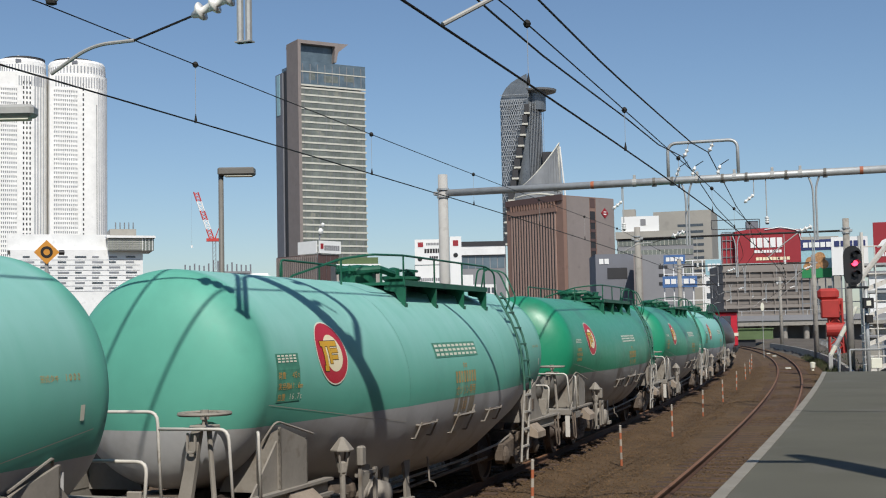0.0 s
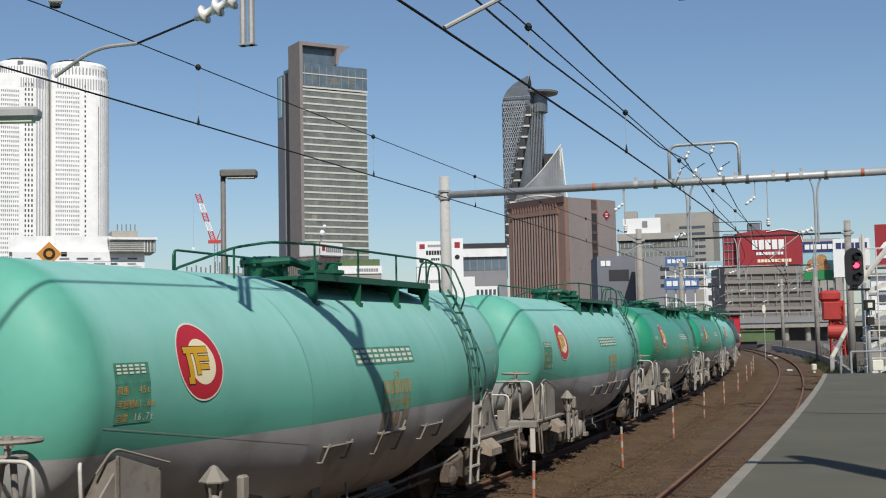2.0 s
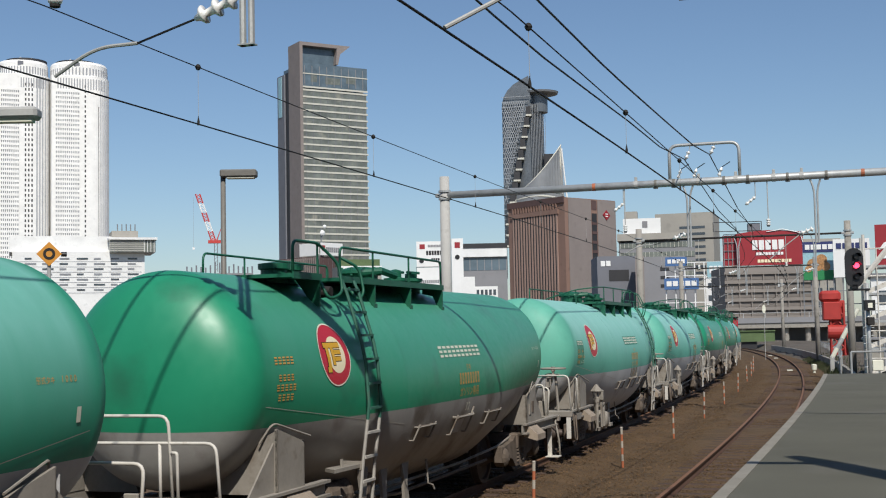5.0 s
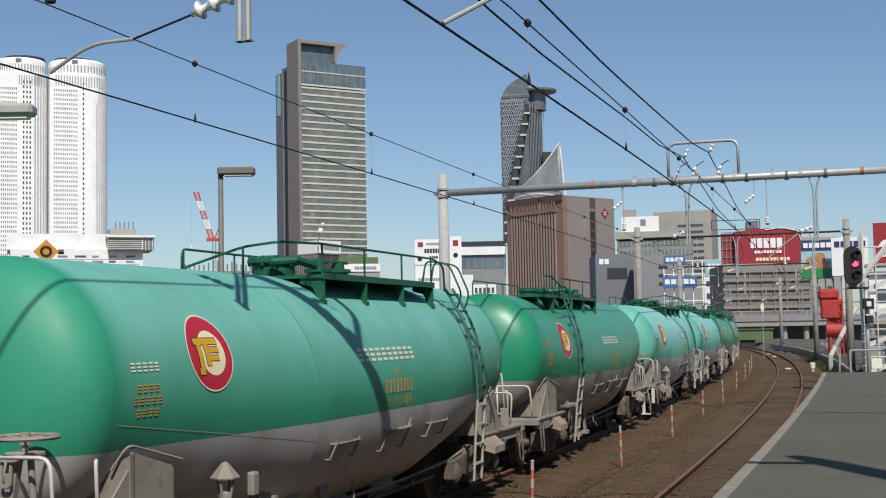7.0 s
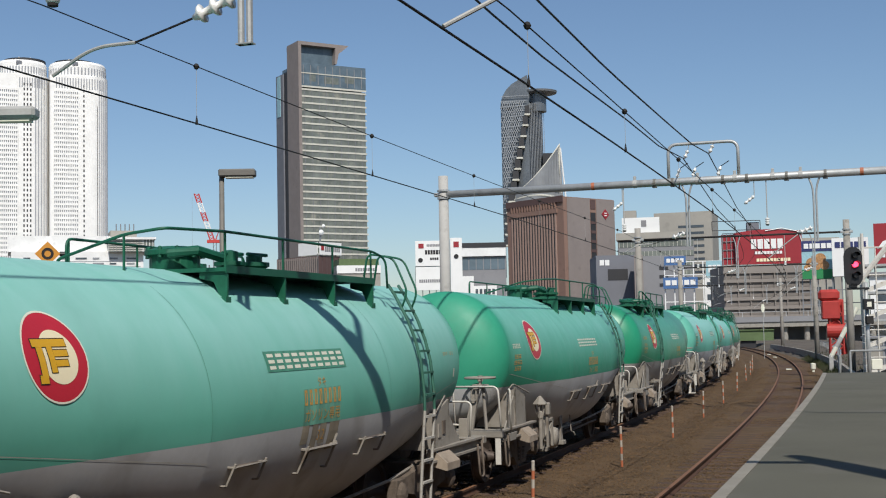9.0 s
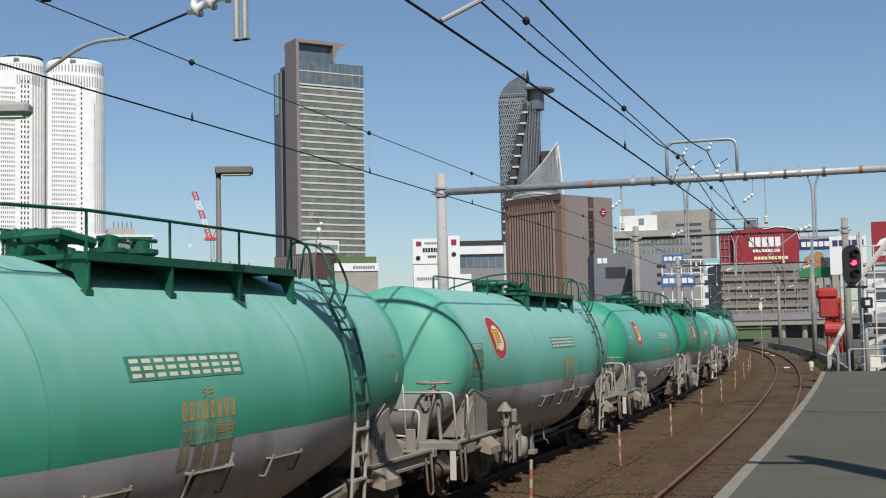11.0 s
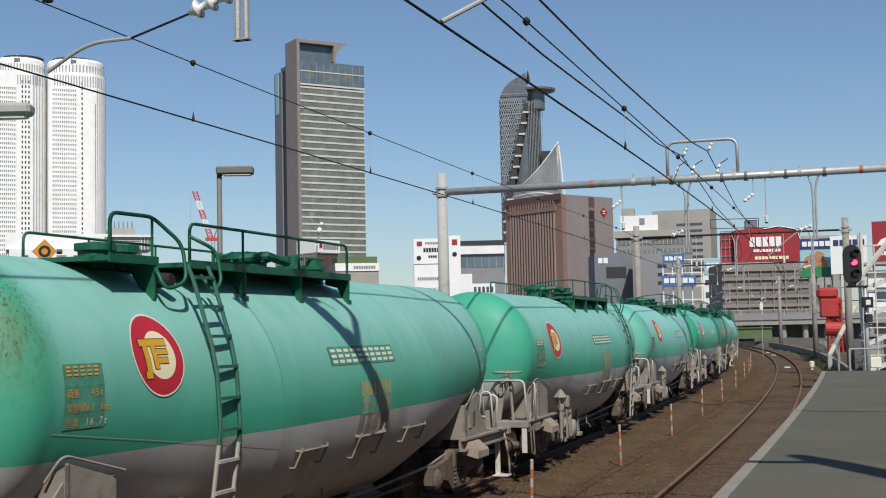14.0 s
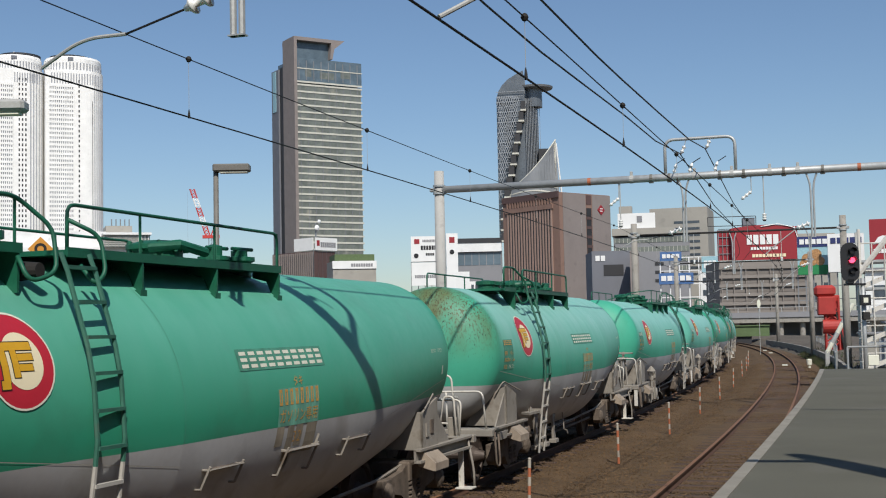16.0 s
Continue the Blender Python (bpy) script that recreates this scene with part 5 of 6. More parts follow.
for i in range(9):
    wpart("crown_frame", B(4 + i * 7, 4.5 + i * 7, -0.75, -0.4, hh - 19, hh - 2), "grey", t)
wpart("crown_band", B(2.2, wd + 0.8, -0.8, -0.4, hh - 9.5, hh - 8.6), "slab", t)
wpart("crown_band", B(2.2, wd + 0.8, -0.8, -0.4, hh - 21.5, hh - 20), "slab", t)
for i, (x, z, w2) in enumerate(((10, hh - 16, 6), (24, hh - 17, 14), (44, hh - 15, 9))):
    wpart("crown_room", B(x, x + w2, -0.5, -0.41, z, z + 6), "glass", t)

# twisting tower
t = house("spiral_tower", "dark grey twisting glass tower with latticed skin and a rooftop disc", 4.08, 845, 0)


def twisted(h0, h1, r0, r1, turn0, turn1, n=26, k=40, lobe=0.16, tip=0.0):
    bm = bmesh.new()
    rings = []
    for j in range(n + 1):
        f = j / n
        z = h0 + (h1 - h0) * f
        r = r0 + (r1 - r0) * f
        tw = radians(turn0 + (turn1 - turn0) * f)
        ring = []
        for i in range(k):
            a = 2 * math.pi * i / k
            rr = r * (1 + lobe * math.cos(3 * (a - tw)))
            ring.append(bm.verts.new((rr * math.cos(a), 16 + rr * math.sin(a), min(z, z - tip * f ** 6 * (1 + math.cos(a - radians(150))) * 0.5))))
        rings.append(ring)
    for a, b in zip(rings, rings[1:]):
        for i in range(k):
            bm.faces.new((a[i], a[(i + 1) % k], b[(i + 1) % k], b[i]))
    bm.faces.new(rings[-1])
    bm.faces.new(rings[0])
    return bm


hs = rise(10.75, 835)


def slant(f):
    """The slanting line of terraces across the tower's face."""
    return max(-15.5, -23.5 + 25.3 * f)


wpart("core", twisted(0, hs - 2, 13.2, 10.5, 0, 120, lobe=0.06), "spiral", t, smooth=True)
left = bmesh.new()
rows = 34
for j in range(rows):
    z0 = 40 + (rise(10.4, 835) - 40) * j / rows
    z1 = 40 + (rise(10.4, 835) - 40) * (j + 1) / rows
    def edge(z):
        f = (z - 40) / (hs - 40)
        return -17.0, slant(f)
    for z, zz in ((z0, z1),):
        a0, b0 = edge(z)
        a1, b1 = edge(zz)
        k = 8
        g0 = [left.verts.new((a0 + (b0 - a0) * i / k, 16 - 15.6 * math.sqrt(max(1 - ((a0 + (b0 - a0) * i / k) / 17.6) ** 2, 0.02)), z)) for i in range(k + 1)]
        g1 = [left.verts.new((a1 + (b1 - a1) * i / k, 16 - 15.6 * math.sqrt(max(1 - ((a1 + (b1 - a1) * i / k) / 17.6) ** 2, 0.02)), zz)) for i in range(k + 1)]
        for i in range(k):
            left.faces.new((g0[i], g0[i + 1], g1[i + 1], g1[i]))
bmesh.ops.remove_doubles(left, verts=left.verts, dist=0.01)
wpart("left_wing", left, "spiral", t, "latticed outer wing", smooth=True)
bm = bmesh.new()
top0 = rise(10.4, 835)
pl = [(-17.0, top0 - 1), (-16.6, top0 + 3.5), (-15.3, top0 + 7.5), (-13, top0 + 11.5), (-9, top0 + 15.5), (-4, top0 + 18.5), (1.6, top0 + 21.5), (2.4, top0 + 14), (2.3, top0 - 1)]
plate(bm, pl, 2.0, 5.0)
wpart("sail_top", bm, "spiral", t)
bm = bmesh.new()
for i in range(13):
    x = -16.8 + i * 1.5
    for g in range(14):
        z = 62 + g * 7.0
        for lean in (2.4, -2.4):
            if -16.9 <= x + min(lean, 0) and x + max(lean, 0) <= slant((z - 40) / (hs - 40)):
                tube(bm, [(x, 0.4, z), (x + lean, 0.4, z + 7.0)], 0.2, 4)
for j in range(30):
    z = 62 + j * (top0 - 52) / 30
    f = (z - 40) / (hs - 40)
    tube(bm, [(-17.0, 0.4, z), (slant(f), 0.2, z + 0.6)], 0.2, 4)
tagged(wpart("skin_lattice", bm, "palesteel", t), "fine pale steel lattice", kind="stuff")
for j in range(13):
    z = 62 + j * 7.4
    f = (z - 40) / (hs - 40)
    x = slant(f)
    b1 = B(x, x + 5.2 - 2.2 * f, -0.5, 6, z, z + 5.6)
    wpart("terrace", b1, "dark", t)
    wpart("terrace_slab", B(x - 0.3, x + 5.6 - 2.2 * f, -0.9, 6, z - 1.2, z), "slab", t)
for i in range(10):
    x = 3.0 + i * 1.05
    y = 16 - math.sqrt(max(12.4 ** 2 - x ** 2, 1)) - 0.3
    wpart("upright", B(x - 0.14, x + 0.14, y - 0.5, y + 0.3, 70, hs - 3), "steelgrey", t)
wpart("roof_disc", lathe(bmesh.new(), [(hs + 3.2, 3), (hs + 4.7, 12.5), (hs + 6.0, 13), (hs + 6.8, 9)], "z", 36, Matrix.Translation((9.0, 12, 0))), "steelgrey", t, "overhanging round rooftop deck")
wpart("disc_stem", T([(8, 12, hs - 8), (8, 12, hs + 4)], 6.5, 20), "spiral", t)
wpart("antenna", T([(2.4, 3, hs), (3.0, 3, hs + 18)], [0.35, 0.12], 6), "steelgrey", t)
low = bmesh.new()
n = 18
SX = lambda f: -9 + 31.5 * f
SZ = lambda f: 97 + 32 * f ** 1.5
SY = lambda f: 1 - 8 * math.sin(math.pi * min(f, 1)) ** 0.8
for i in range(n):
    f0, f1 = i / n, (i + 1) / n
    low.faces.new([low.verts.new(v) for v in ((SX(f0) - 4, SY(f0), 40), (SX(f1) + 4 * f1, SY(f1), 40), (SX(f1), SY(f1), SZ(f1)), (SX(f0), SY(f0), SZ(f0)))])
bmesh.ops.remove_doubles(low, verts=low.verts, dist=2.0)
bmesh.ops.solidify(low, geom=low.faces[:], thickness=1.2)
wpart("lower_sail", low, "steelgrey", t, "lower latticed sail")
bm = bmesh.new()
for i in range(30):
    f = i / 30
    tube(bm, [(SX(f) - 3, SY(f) - 0.5, 60), (SX(f), SY(f) - 0.3, SZ(f))], 0.17, 4)
    g = min(f + 0.22, 1.0)
    tube(bm, [(SX(f), SY(f) - 0.5, 66), (SX(g), SY(g) - 0.4, SZ(g))], 0.13, 4)
for j in range(3):
    tube(bm, [(SX(i / 12), SY(i / 12) - 0.9, 88 + j * 4.2 + 2.0 * math.sin(math.pi * i / 12)) for i in range(13)], 0.7, 6)
tube(bm, [(SX(i / 14), SY(i / 14) - 0.4, SZ(i / 14) + 0.3) for i in range(15)], 0.5, 6)
wpart("sail_ribs", bm, "slab", t)
wpart("sail_mast", T([(28.5, 2, 60), (22.8, 2, 127)], 0.6, 8), "signwhite", t)
wpart("sail_shade", B(11, 18, 4, 12, 100, 124), "dark", t)

# brown ribbed block before it
t = house("department_block", "reddish-brown block with vertical concrete ribs and a plain end wall", 5.69, 520, 45)
hb = rise(6.12, 520)
wpart("end_wall", B(0, 30.5, 0, 34.5, 0, hb), "brown", t)
wpart("stone_face", B(2.0, 15.5, -0.25, 0, 0, hb - 0.3), "pink", t)
wpart("stone_face", B(19.5, 30.6, -0.25, 0, 0, hb - 0.3), "pink", t)
wpart("window_slot", B(16.0, 19.0, -0.12, 0.1, 6, hb - 6), "dark", t)
wpart("slot_head", B(16.0, 19.0, -0.2, 0, hb - 4.5, hb - 0.5), "darkbrown", t)
bm = bmesh.new()
for j in range(11):
    box(bm, 16.0, 19.0, -0.3, -0.1, 8 + j * 4, 9.2 + j * 4)
wpart("slot_spandrel", bm, "darkbrown", t)
bm = bmesh.new()
plate(bm, [(22.5, hb - 6.5), (24.7, hb - 8.7), (26.9, hb - 6.5), (24.7, hb - 4.3)], -0.5, -0.25)
wpart("logo_plate", bm, "signred", t, "red diamond sign")
wpart("logo_mark", box(box(bmesh.new(), 23.9, 25.5, -0.58, -0.5, hb - 6.2, hb - 5.8), 23.9, 25.5, -0.58, -0.5, hb - 7.2, hb - 6.8), "signwhite", t)
wpart("glass_band", B(-0.2, 0.1, 4.5, 31.5, 2, hb - 4), "dark", t)
first = None
for i in range(17):
    m = pose(0, 4.6 + i * 1.66, 0)
    if first is None:
        first = wpart("rib", B(-0.45, 0, -0.36, 0.36, 0, hb - 6.6), "rib", t)
        first.matrix_basis = m
    else:
        shared("rib", first, t, m)
wpart("band_course", B(-0.7, 0, 3.5, 32.5, hb - 6.6, hb - 4.6), "brown", t)
wpart("parapet", B(-0.7, 0, 0, 34.5, hb - 2.2, hb + 0.4), "darkbrown", t)
for i in range(17):
    wpart("parapet_rib", B(-0.8, 0, 4.2 + i * 1.66, 4.8 + i * 1.66, hb - 4.6, hb - 2.2), "brown", t)

# white sign block and low hall
t = house("sign_block", "white advertising block with red and black marks on a roof", -1.12, 400)
h0, h1, h2 = rise(2.0, 400), rise(3.1, 400), rise(4.25, 400)
wpart("board", B(0, 8.6, 0, 1.2, h1, h2), "signwhite", t)
wpart("lower_board", B(0, 8.6, 0.2, 1.2, h0, h1 - 0.3), "signwhite", t)
wpart("frame", lattice(bmesh.new(), 0, 8.6, 0, h1, 4, 5, 2.2, 0.25, 0.25, 0.3), "steelgrey", t)
wpart("tower_board", B(11.2, 14.9, -1, 2.7, 0, rise(4.35, 400)), "signwhite", t)
wpart("red_mark", B(1.0, 2.7, -0.1, 0, h2 - 2.4, h2 - 0.9), "signred", t)
wpart("red_mark", B(12.2, 13.9, -1.1, -1, rise(4.35, 400) - 3, rise(4.35, 400) - 1.2), "signred", t)
wpart("lettering", barsign(bmesh.new(), 3.0, 8.2, h2 - 4.4, h2 - 3.0, 0, 6, 3), "sigblack", t)
wpart("lettering", barsign(bmesh.new(), 3.6, 8.0, h2 - 1.9, h2 - 1.1, 0, 9, 4), "grey", t)
wpart("lettering", barsign(bmesh.new(), 4.6, 7.4, h2 - 6.2, h2 - 5.4, 0, 4, 5), "sigblack", t)
wpart("lettering", barsign(bmesh.new(), 1.0, 7.8, h0 + 2.4, h0 + 3.4, 0.2, 10, 6), "grey", t)
for x, z, y in ((1.6, h2 - 6.2, 0), (13.0, rise(3.5, 400), -1)):
    wpart("round_mark", lathe(bmesh.new(), [(y - 0.12, 0.35), (y - 0.12, 0.75), (y, 0.75)], "y", 18, Matrix.Translation((x, 0, z))), "sigblack", t)

t = house("low_hall", "low white hall with a dark roof and grey window band", 0.95, 430)
hl = rise(4.1, 430)
wpart("wall", B(0, 15.5, 0, 14, 0, hl - 4.6), "grey", t)
wpart("fascia", B(0, 15.5, -1, 14, hl - 4.6, hl - 1.6), "white", t)
wpart("roof", B(-0.5, 15.6, -1.2, 14.5, hl - 1.6, hl), "dark", t)
for i in range(6):
    wpart("pane", B(0.4 + i * 2.5, 2.6 + i * 2.5, -0.1, 0, hl - 9.2, hl - 5.0), "blue", t)
t = house("small_house", "small white house front with dark windows", 0.9, 330)
wpart("wall", B(0, 3.6, 0, 8, 0, rise(2.6, 330)), "white", t)
wpart("wing", B(3.6, 9.6, 0.5, 8, 0, rise(2.15, 330)), "white", t)
for i in range(5):
    wpart("window", B(4.0 + i * 1.1, 4.7 + i * 1.1, 0.42, 0.5, rise(1.75, 330), rise(2.0, 330)), "window", t)

# brown store with roof signs
t = house("store_block", "brown ribbed store with a plain side and white roof signs", -5.55, 600, 42)
hm = rise(3.66, 600)
wpart("wall", B(0, 13.5, 0, 30, 0, hm), "darkbrown", t)
for i in range(20):
    wpart("rib", B(-0.6, 0, 0.6 + i * 1.5, 1.2 + i * 1.5, 0, hm - 0.4), "pink", t)
wpart("glass_band", B(-0.12, 0.05, 0.2, 29.8, 1, hm - 1.5), "dark", t)
for k2, (x0, x1, y0, y1) in enumerate(((0.5, 14.5, -0.8, -0.2), (-0.2, 0.4, 0.6, 14))):
    wpart("sign_board", B(x0, x1, y0, y1, hm + 0.5, rise(4.28, 600)), "signwhite", t)
wpart("lettering", barsign(bmesh.new(), 3.5, 13.5, hm + 2.0, hm + 4.4, -0.8, 8, 8, 0.1), "grey", t)
wpart("sign_mark", B(1.2, 3.0, -0.95, -0.8, hm + 2.6, hm + 5.2), "signred", t)
wpart("sign_frame", lattice(bmesh.new(), 0, 14, 0, hm + 1, 5, 1, 0.4, 0.2, 0.2, 0.4), "steelgrey", t)
wpart("mast", T([(5, 4, hm), (5, 4, rise(5.0, 600))], [0.6, 0.25], 6), "steelgrey", t)
for z, r in ((rise(4.75, 600), 1.5), (rise(5.05, 600), 1.0)):
    wpart("dish", lathe(bmesh.new(), [(-0.9, 0.1), (-0.5, r * 0.75), (0, r), (0.15, r), (-0.25, r * 0.6), (-0.5, 0.05)], "y", 18, Matrix.Translation((5 + (r < 1.2) * 1.4, 3, z))), "signwhite", t)
t = house("beige_annex", "low beige annex with a pale sign band beside the store", -4.7, 560, 8)
ha = rise(3.5, 560)
wpart("wall", B(0, 19.5, 0, 20, 0, ha - 3), "beige", t)
wpart("roof_room", B(1, 19, 1, 18, ha - 3, ha), "deckgreen", t)
wpart("sign_band", B(-0.2, 19.7, -0.5, 0, ha - 6.5, ha - 3), "signwhite", t)
wpart("lettering", barsign(bmesh.new(), 8, 18, ha - 5.6, ha - 4.2, -0.5, 9, 11, 0.1), "grey", t)

# tower under construction with its crane
t = house("unfinished_block", "grey-blue block under construction with column stubs on top", -11.55, 760)
hu = rise(3.3, 760)
wpart("wall", B(0, 50, 0, 30, 0, hu - 6), "white", t)
for i in range(7):
    wpart("panel", B(1 + i * 5.6, 5.4 + i * 5.6, -0.4, 0, hu - 12, hu - 6.4), "dim", t)
wpart("slab", B(-0.5, 40, -0.8, 30, hu - 6, hu - 4.8), "grey", t)
rng = random.Random(4)
for i in range(15):
    x = 0.6 + i * 2.75
    wpart("column_stub", B(x, x + 0.9, 0.5, 1.4, hu - 5, hu + rng.uniform(-1.5, 2.5)), "dim", t)
wpart("annex", B(38, 51, -2, 20, 0, rise(2.75, 760)), "white", t)
t = house("tower_crane", "red and white luffing tower crane above the building site", -10.18, 755)
hc = rise(4.35, 755)
mast = bmesh.new()
for x, y in ((-0.9, -0.9), (0.9, -0.9), (-0.9, 0.9), (0.9, 0.9)):
    tube(mast, [(x, y, rise(3.0, 755)), (x, y, hc)], 0.22, 5)
for j in range(7):
    z = rise(3.0, 755) + j * 2.4
    tube(mast, [(-0.9, -0.9, z), (0.9, -0.9, z + 2.4)], 0.13, 4)
wpart("mast", mast, "steelgrey", t)
wpart("slew_deck", B(-4.6, 5.4, -1.4, 1.4, hc - 0.8, hc + 1.0), "craneered", t)
wpart("counter_frame", T([(4.2, 0, hc + 1), (3.4, 0, hc + 9), (0.5, 0, hc + 1)], 0.4, 5), "craneered", t)
tipx, tipz = -10.5, rise(6.5, 755)
for i in range(5):
    f0, f1 = i / 5, (i + 1) / 5
    P = lambda f, dx: (-1.5 + (tipx + 1.5) * f + dx, 0, hc + 1 + (tipz - hc - 1) * f)
    for dx in (-1.3, 1.3):
        wpart("jib_chord", T([P(f0, dx), P(f1, dx)], 0.36, 5), "craneered" if i % 2 == 0 else "signwhite", t)
    for q in range(3):
        g0, g1 = f0 + (f1 - f0) * q / 3, f0 + (f1 - f0) * (q + 1) / 3
        wpart("jib_brace", T([P(g0, -1.3), P(g1, 1.3)], 0.24, 4), "craneered" if i % 2 == 0 else "signwhite", t)
        wpart("jib_brace", T([P(g0, 1.3), P(g1, -1.3)], 0.24, 4), "craneered" if i % 2 == 0 else "signwhite", t)
wpart("hoist_rope", T([(tipx - 2.5, 0, tipz - 2), (tipx - 2.6, 0, hc - 3)], 0.07, 4), "steelgrey", t)
wpart("hook_block", B(tipx - 3.2, tipx - 2.0, -0.5, 0.5, hc - 4.5, hc - 3), "signwhite", t)

# office block with strip windows, and what stands before it
t = house("office_block", "beige office block with dark strip windows and a white roof sign", 9.75, 480, -8)
ho = rise(5.2, 480)
wpart("wall", B(0, 21.5, 0, 25, 0, ho), "beige", t)
for j in range(9):
    z = ho - 6.0 - j * 2.45
    wpart("strip_window", B(9.0, 18.5, -0.1, 0.1, z, z + 0.95), "window", t)
t = house("office_wing", "low office wing with glazed bands below a flat roof", 8.1, 440, -3)
hw = rise(4.35, 440)
wpart("wall", B(0, 26, 0, 18, 0, hw - 3), "grey", t)
wpart("roof_slab", B(-0.5, 21, -1, 18, hw - 2.4, hw), "beige", t)
wpart("roof_sign", B(1.6, 14.5, 1.0, 1.8, hw, rise(5.05, 440)), "signwhite", t)
wpart("sign_mark", B(8.2, 10.0, 0.85, 1.0, hw + 2.2, hw + 4.4), "grey", t)
wpart("roof_room", B(2, 6.5, 3, 9, hw, rise(5.4, 440)), "beige", t)
for j in range(4):
    z = hw - 5.0 - j * 3.4
    wpart("glass_band", B(0.2, 25.8, -0.15, 0.1, z, z + 1.9), "glass", t)
    for i in range(18):
        wpart("mullion", B(0.5 + i * 1.42, 0.62 + i * 1.42, -0.25, -0.1, z, z + 1.9), "slab", t)

t = house("grey_block", "plain dark grey block with a recessed window and small sign", 7.1, 330, 6)
hg = rise(3.38, 330)
wpart("wall", B(0, 11.2, 0, 16, 0, hg), "dim", t)
wpart("window_recess", B(3.0, 8.2, -0.1, 0.1, hg - 6.5, hg - 3.6), "dark", t)
wpart("lettering", barsign(bmesh.new(), 0.8, 3.6, hg - 2.6, hg - 1.2, 0, 2, 14, 0.15), "signwhite", t)
t = house("concrete_house", "grey concrete house with slot windows and blue signs", 9.2, 320)
hc2 = rise(3.3, 320)
wpart("wall", B(0, 10.2, 0, 14, 0, hc2), "grey", t)
wpart("side_panel", B(-2.2, 0, -0.2, 8, 0, hc2 + 0.3), "pink", t)
for j in range(3):
    wpart("slot_window", B(4.0, 6.2, -0.1, 0.1, hc2 - 3.6 - j * 2.1, hc2 - 2.8 - j * 2.1), "dark", t)
t = house("sign_group", "blue and white shop signs on a steel frame", 10.15, 300)
for x0, x1, e0, e1, m, k, seed in ((0, 5.0, 2.85, 3.25, "signblue", 4, 21), (-0.4, 7.6, 1.8, 2.3, "signblue", 5, 22), (9.6, 13.4, 2.25, 3.0, "signsky", 3, 23)):
    z0, z1 = rise(e0, 300), rise(e1, 300)
    wpart("panel", B(x0, x1, 0, 0.4, z0, z1), m, t)
    wpart("lettering", barsign(bmesh.new(), x0 + 0.4, x1 - 0.4, z0 + 0.3 * (z1 - z0), z0 + 0.75 * (z1 - z0), 0, k, seed, 0.1), "signwhite", t)
wpart("frame", lattice(bmesh.new(), 0, 13.4, 0, rise(3.0, 300), 6, 6, 1.2, 0.25, 0.2, 0.3), "signwhite", t)
t = house("white_house", "small white house with pale blue windows behind the signs", 11.9, 340)
wpart("wall", B(0, 6.5, 0, 10, 0, rise(2.4, 340)), "white", t)
for j in range(3):
    wpart("window", B(0.6, 5.8, -0.1, 0.1, rise(0.7 + j * 0.55, 340), rise(0.95 + j * 0.55, 340)), "window", t)

# long grey-brown building with the roof hoardings
t = house("long_building", "long grey-brown building with balcony lines on every storey", 12.75, 250, 10)
hf = rise(2.75, 250)
wl = 250 * (deg(17.6) - deg(12.75)) * 1.03
wpart("wall", B(0, wl * 0.72, 0, 16, 0, hf), "taupe", t)
wpart("stair_tower", B(wl * 0.72, wl * 0.98, 0.6, 14, 0, hf + 3.4), "beige", t)
wpart("roof_room", B(wl * 0.55, wl * 0.98, 2, 12, hf, hf + 5.2), "beige", t)
for j in range(7):
    z = hf - 1.0 - j * 1.75
    wpart("balcony_edge", B(-0.2, wl * 0.72, -0.45, 0, z - 0.6, z), "taupe", t)
    # flat darker strip: the balcony's shade is put into its colour
    wpart("balcony_shade", B(0.2, wl * 0.71, -0.06, 0.02, z - 1.6, z - 0.55), "shadetaupe", t)
for i in range(8):
    x = 0.3 + i * wl * 0.1
    wpart("balcony_divider", B(x - 0.1, x + 0.1, -0.4, 0, 2, hf - 1), "taupe", t)
for j in range(4):
    for i in range(2):
        wpart("window", B(wl * (0.76 + 0.1 * i), wl * (0.80 + 0.1 * i), 0.5, 0.62, hf - 3 - j * 2.6, hf - 1.9 - j * 2.6), "window", t)
t = house("red_hoarding", "large red roof hoarding with white blocked lettering", 13.32, 252, 6)
z0, z1 = rise(2.78, 252), rise(4.2, 252)
wb = 252 * (deg(16.0) - deg(13.32))
ol = [(0, z0), (wb, z0), (wb, z1 + 0.1)] + [(wb * (1 - i / 10), z1 + 0.55 * math.sin(math.pi * i / 10)) for i in range(1, 10)] + [(0, z1)]
wpart("panel", plate(bmesh.new(), ol, 0, 0.5), "signred", t)
wpart("side_panel", B(-0.1, 0.2, 0.5, 10, z0, z1), "signred", t)
wpart("lettering", barsign(bmesh.new(), wb * 0.22, wb * 0.72, z0 + 3.0, z0 + 4.9, 0, 5, 31, 0.12), "signwhite", t)
wpart("lettering", barsign(bmesh.new(), wb * 0.28, wb * 0.70, z0 + 1.95, z0 + 2.5, 0, 9, 32, 0.12), "signwhite", t)
wpart("lettering", barsign(bmesh.new(), wb * 0.30, wb * 0.82, z0 + 0.5, z0 + 1.1, 0, 10, 33, 0.12), "cream", t)
wpart("edge_line", T([(wb * 0.45, -0.15, z1 + 0.2), (wb * 0.7, -0.15, z1 + 0.65), (wb * 0.92, -0.15, z1), (wb, -0.15, z1 - 0.6)], 0.09, 5), "signwhite", t)
wpart("edge_line", T([(wb * 0.95, -0.15, z1 + 0.2), (wb, -0.15, z1 - 2.2)], 0.09, 5), "signwhite", t)
wpart("frame", lattice(bmesh.new(), -2.4, 0, hf, z1, 3, 4, 1.5, 0.12, 0.12, 0.15), "steelgrey", t)
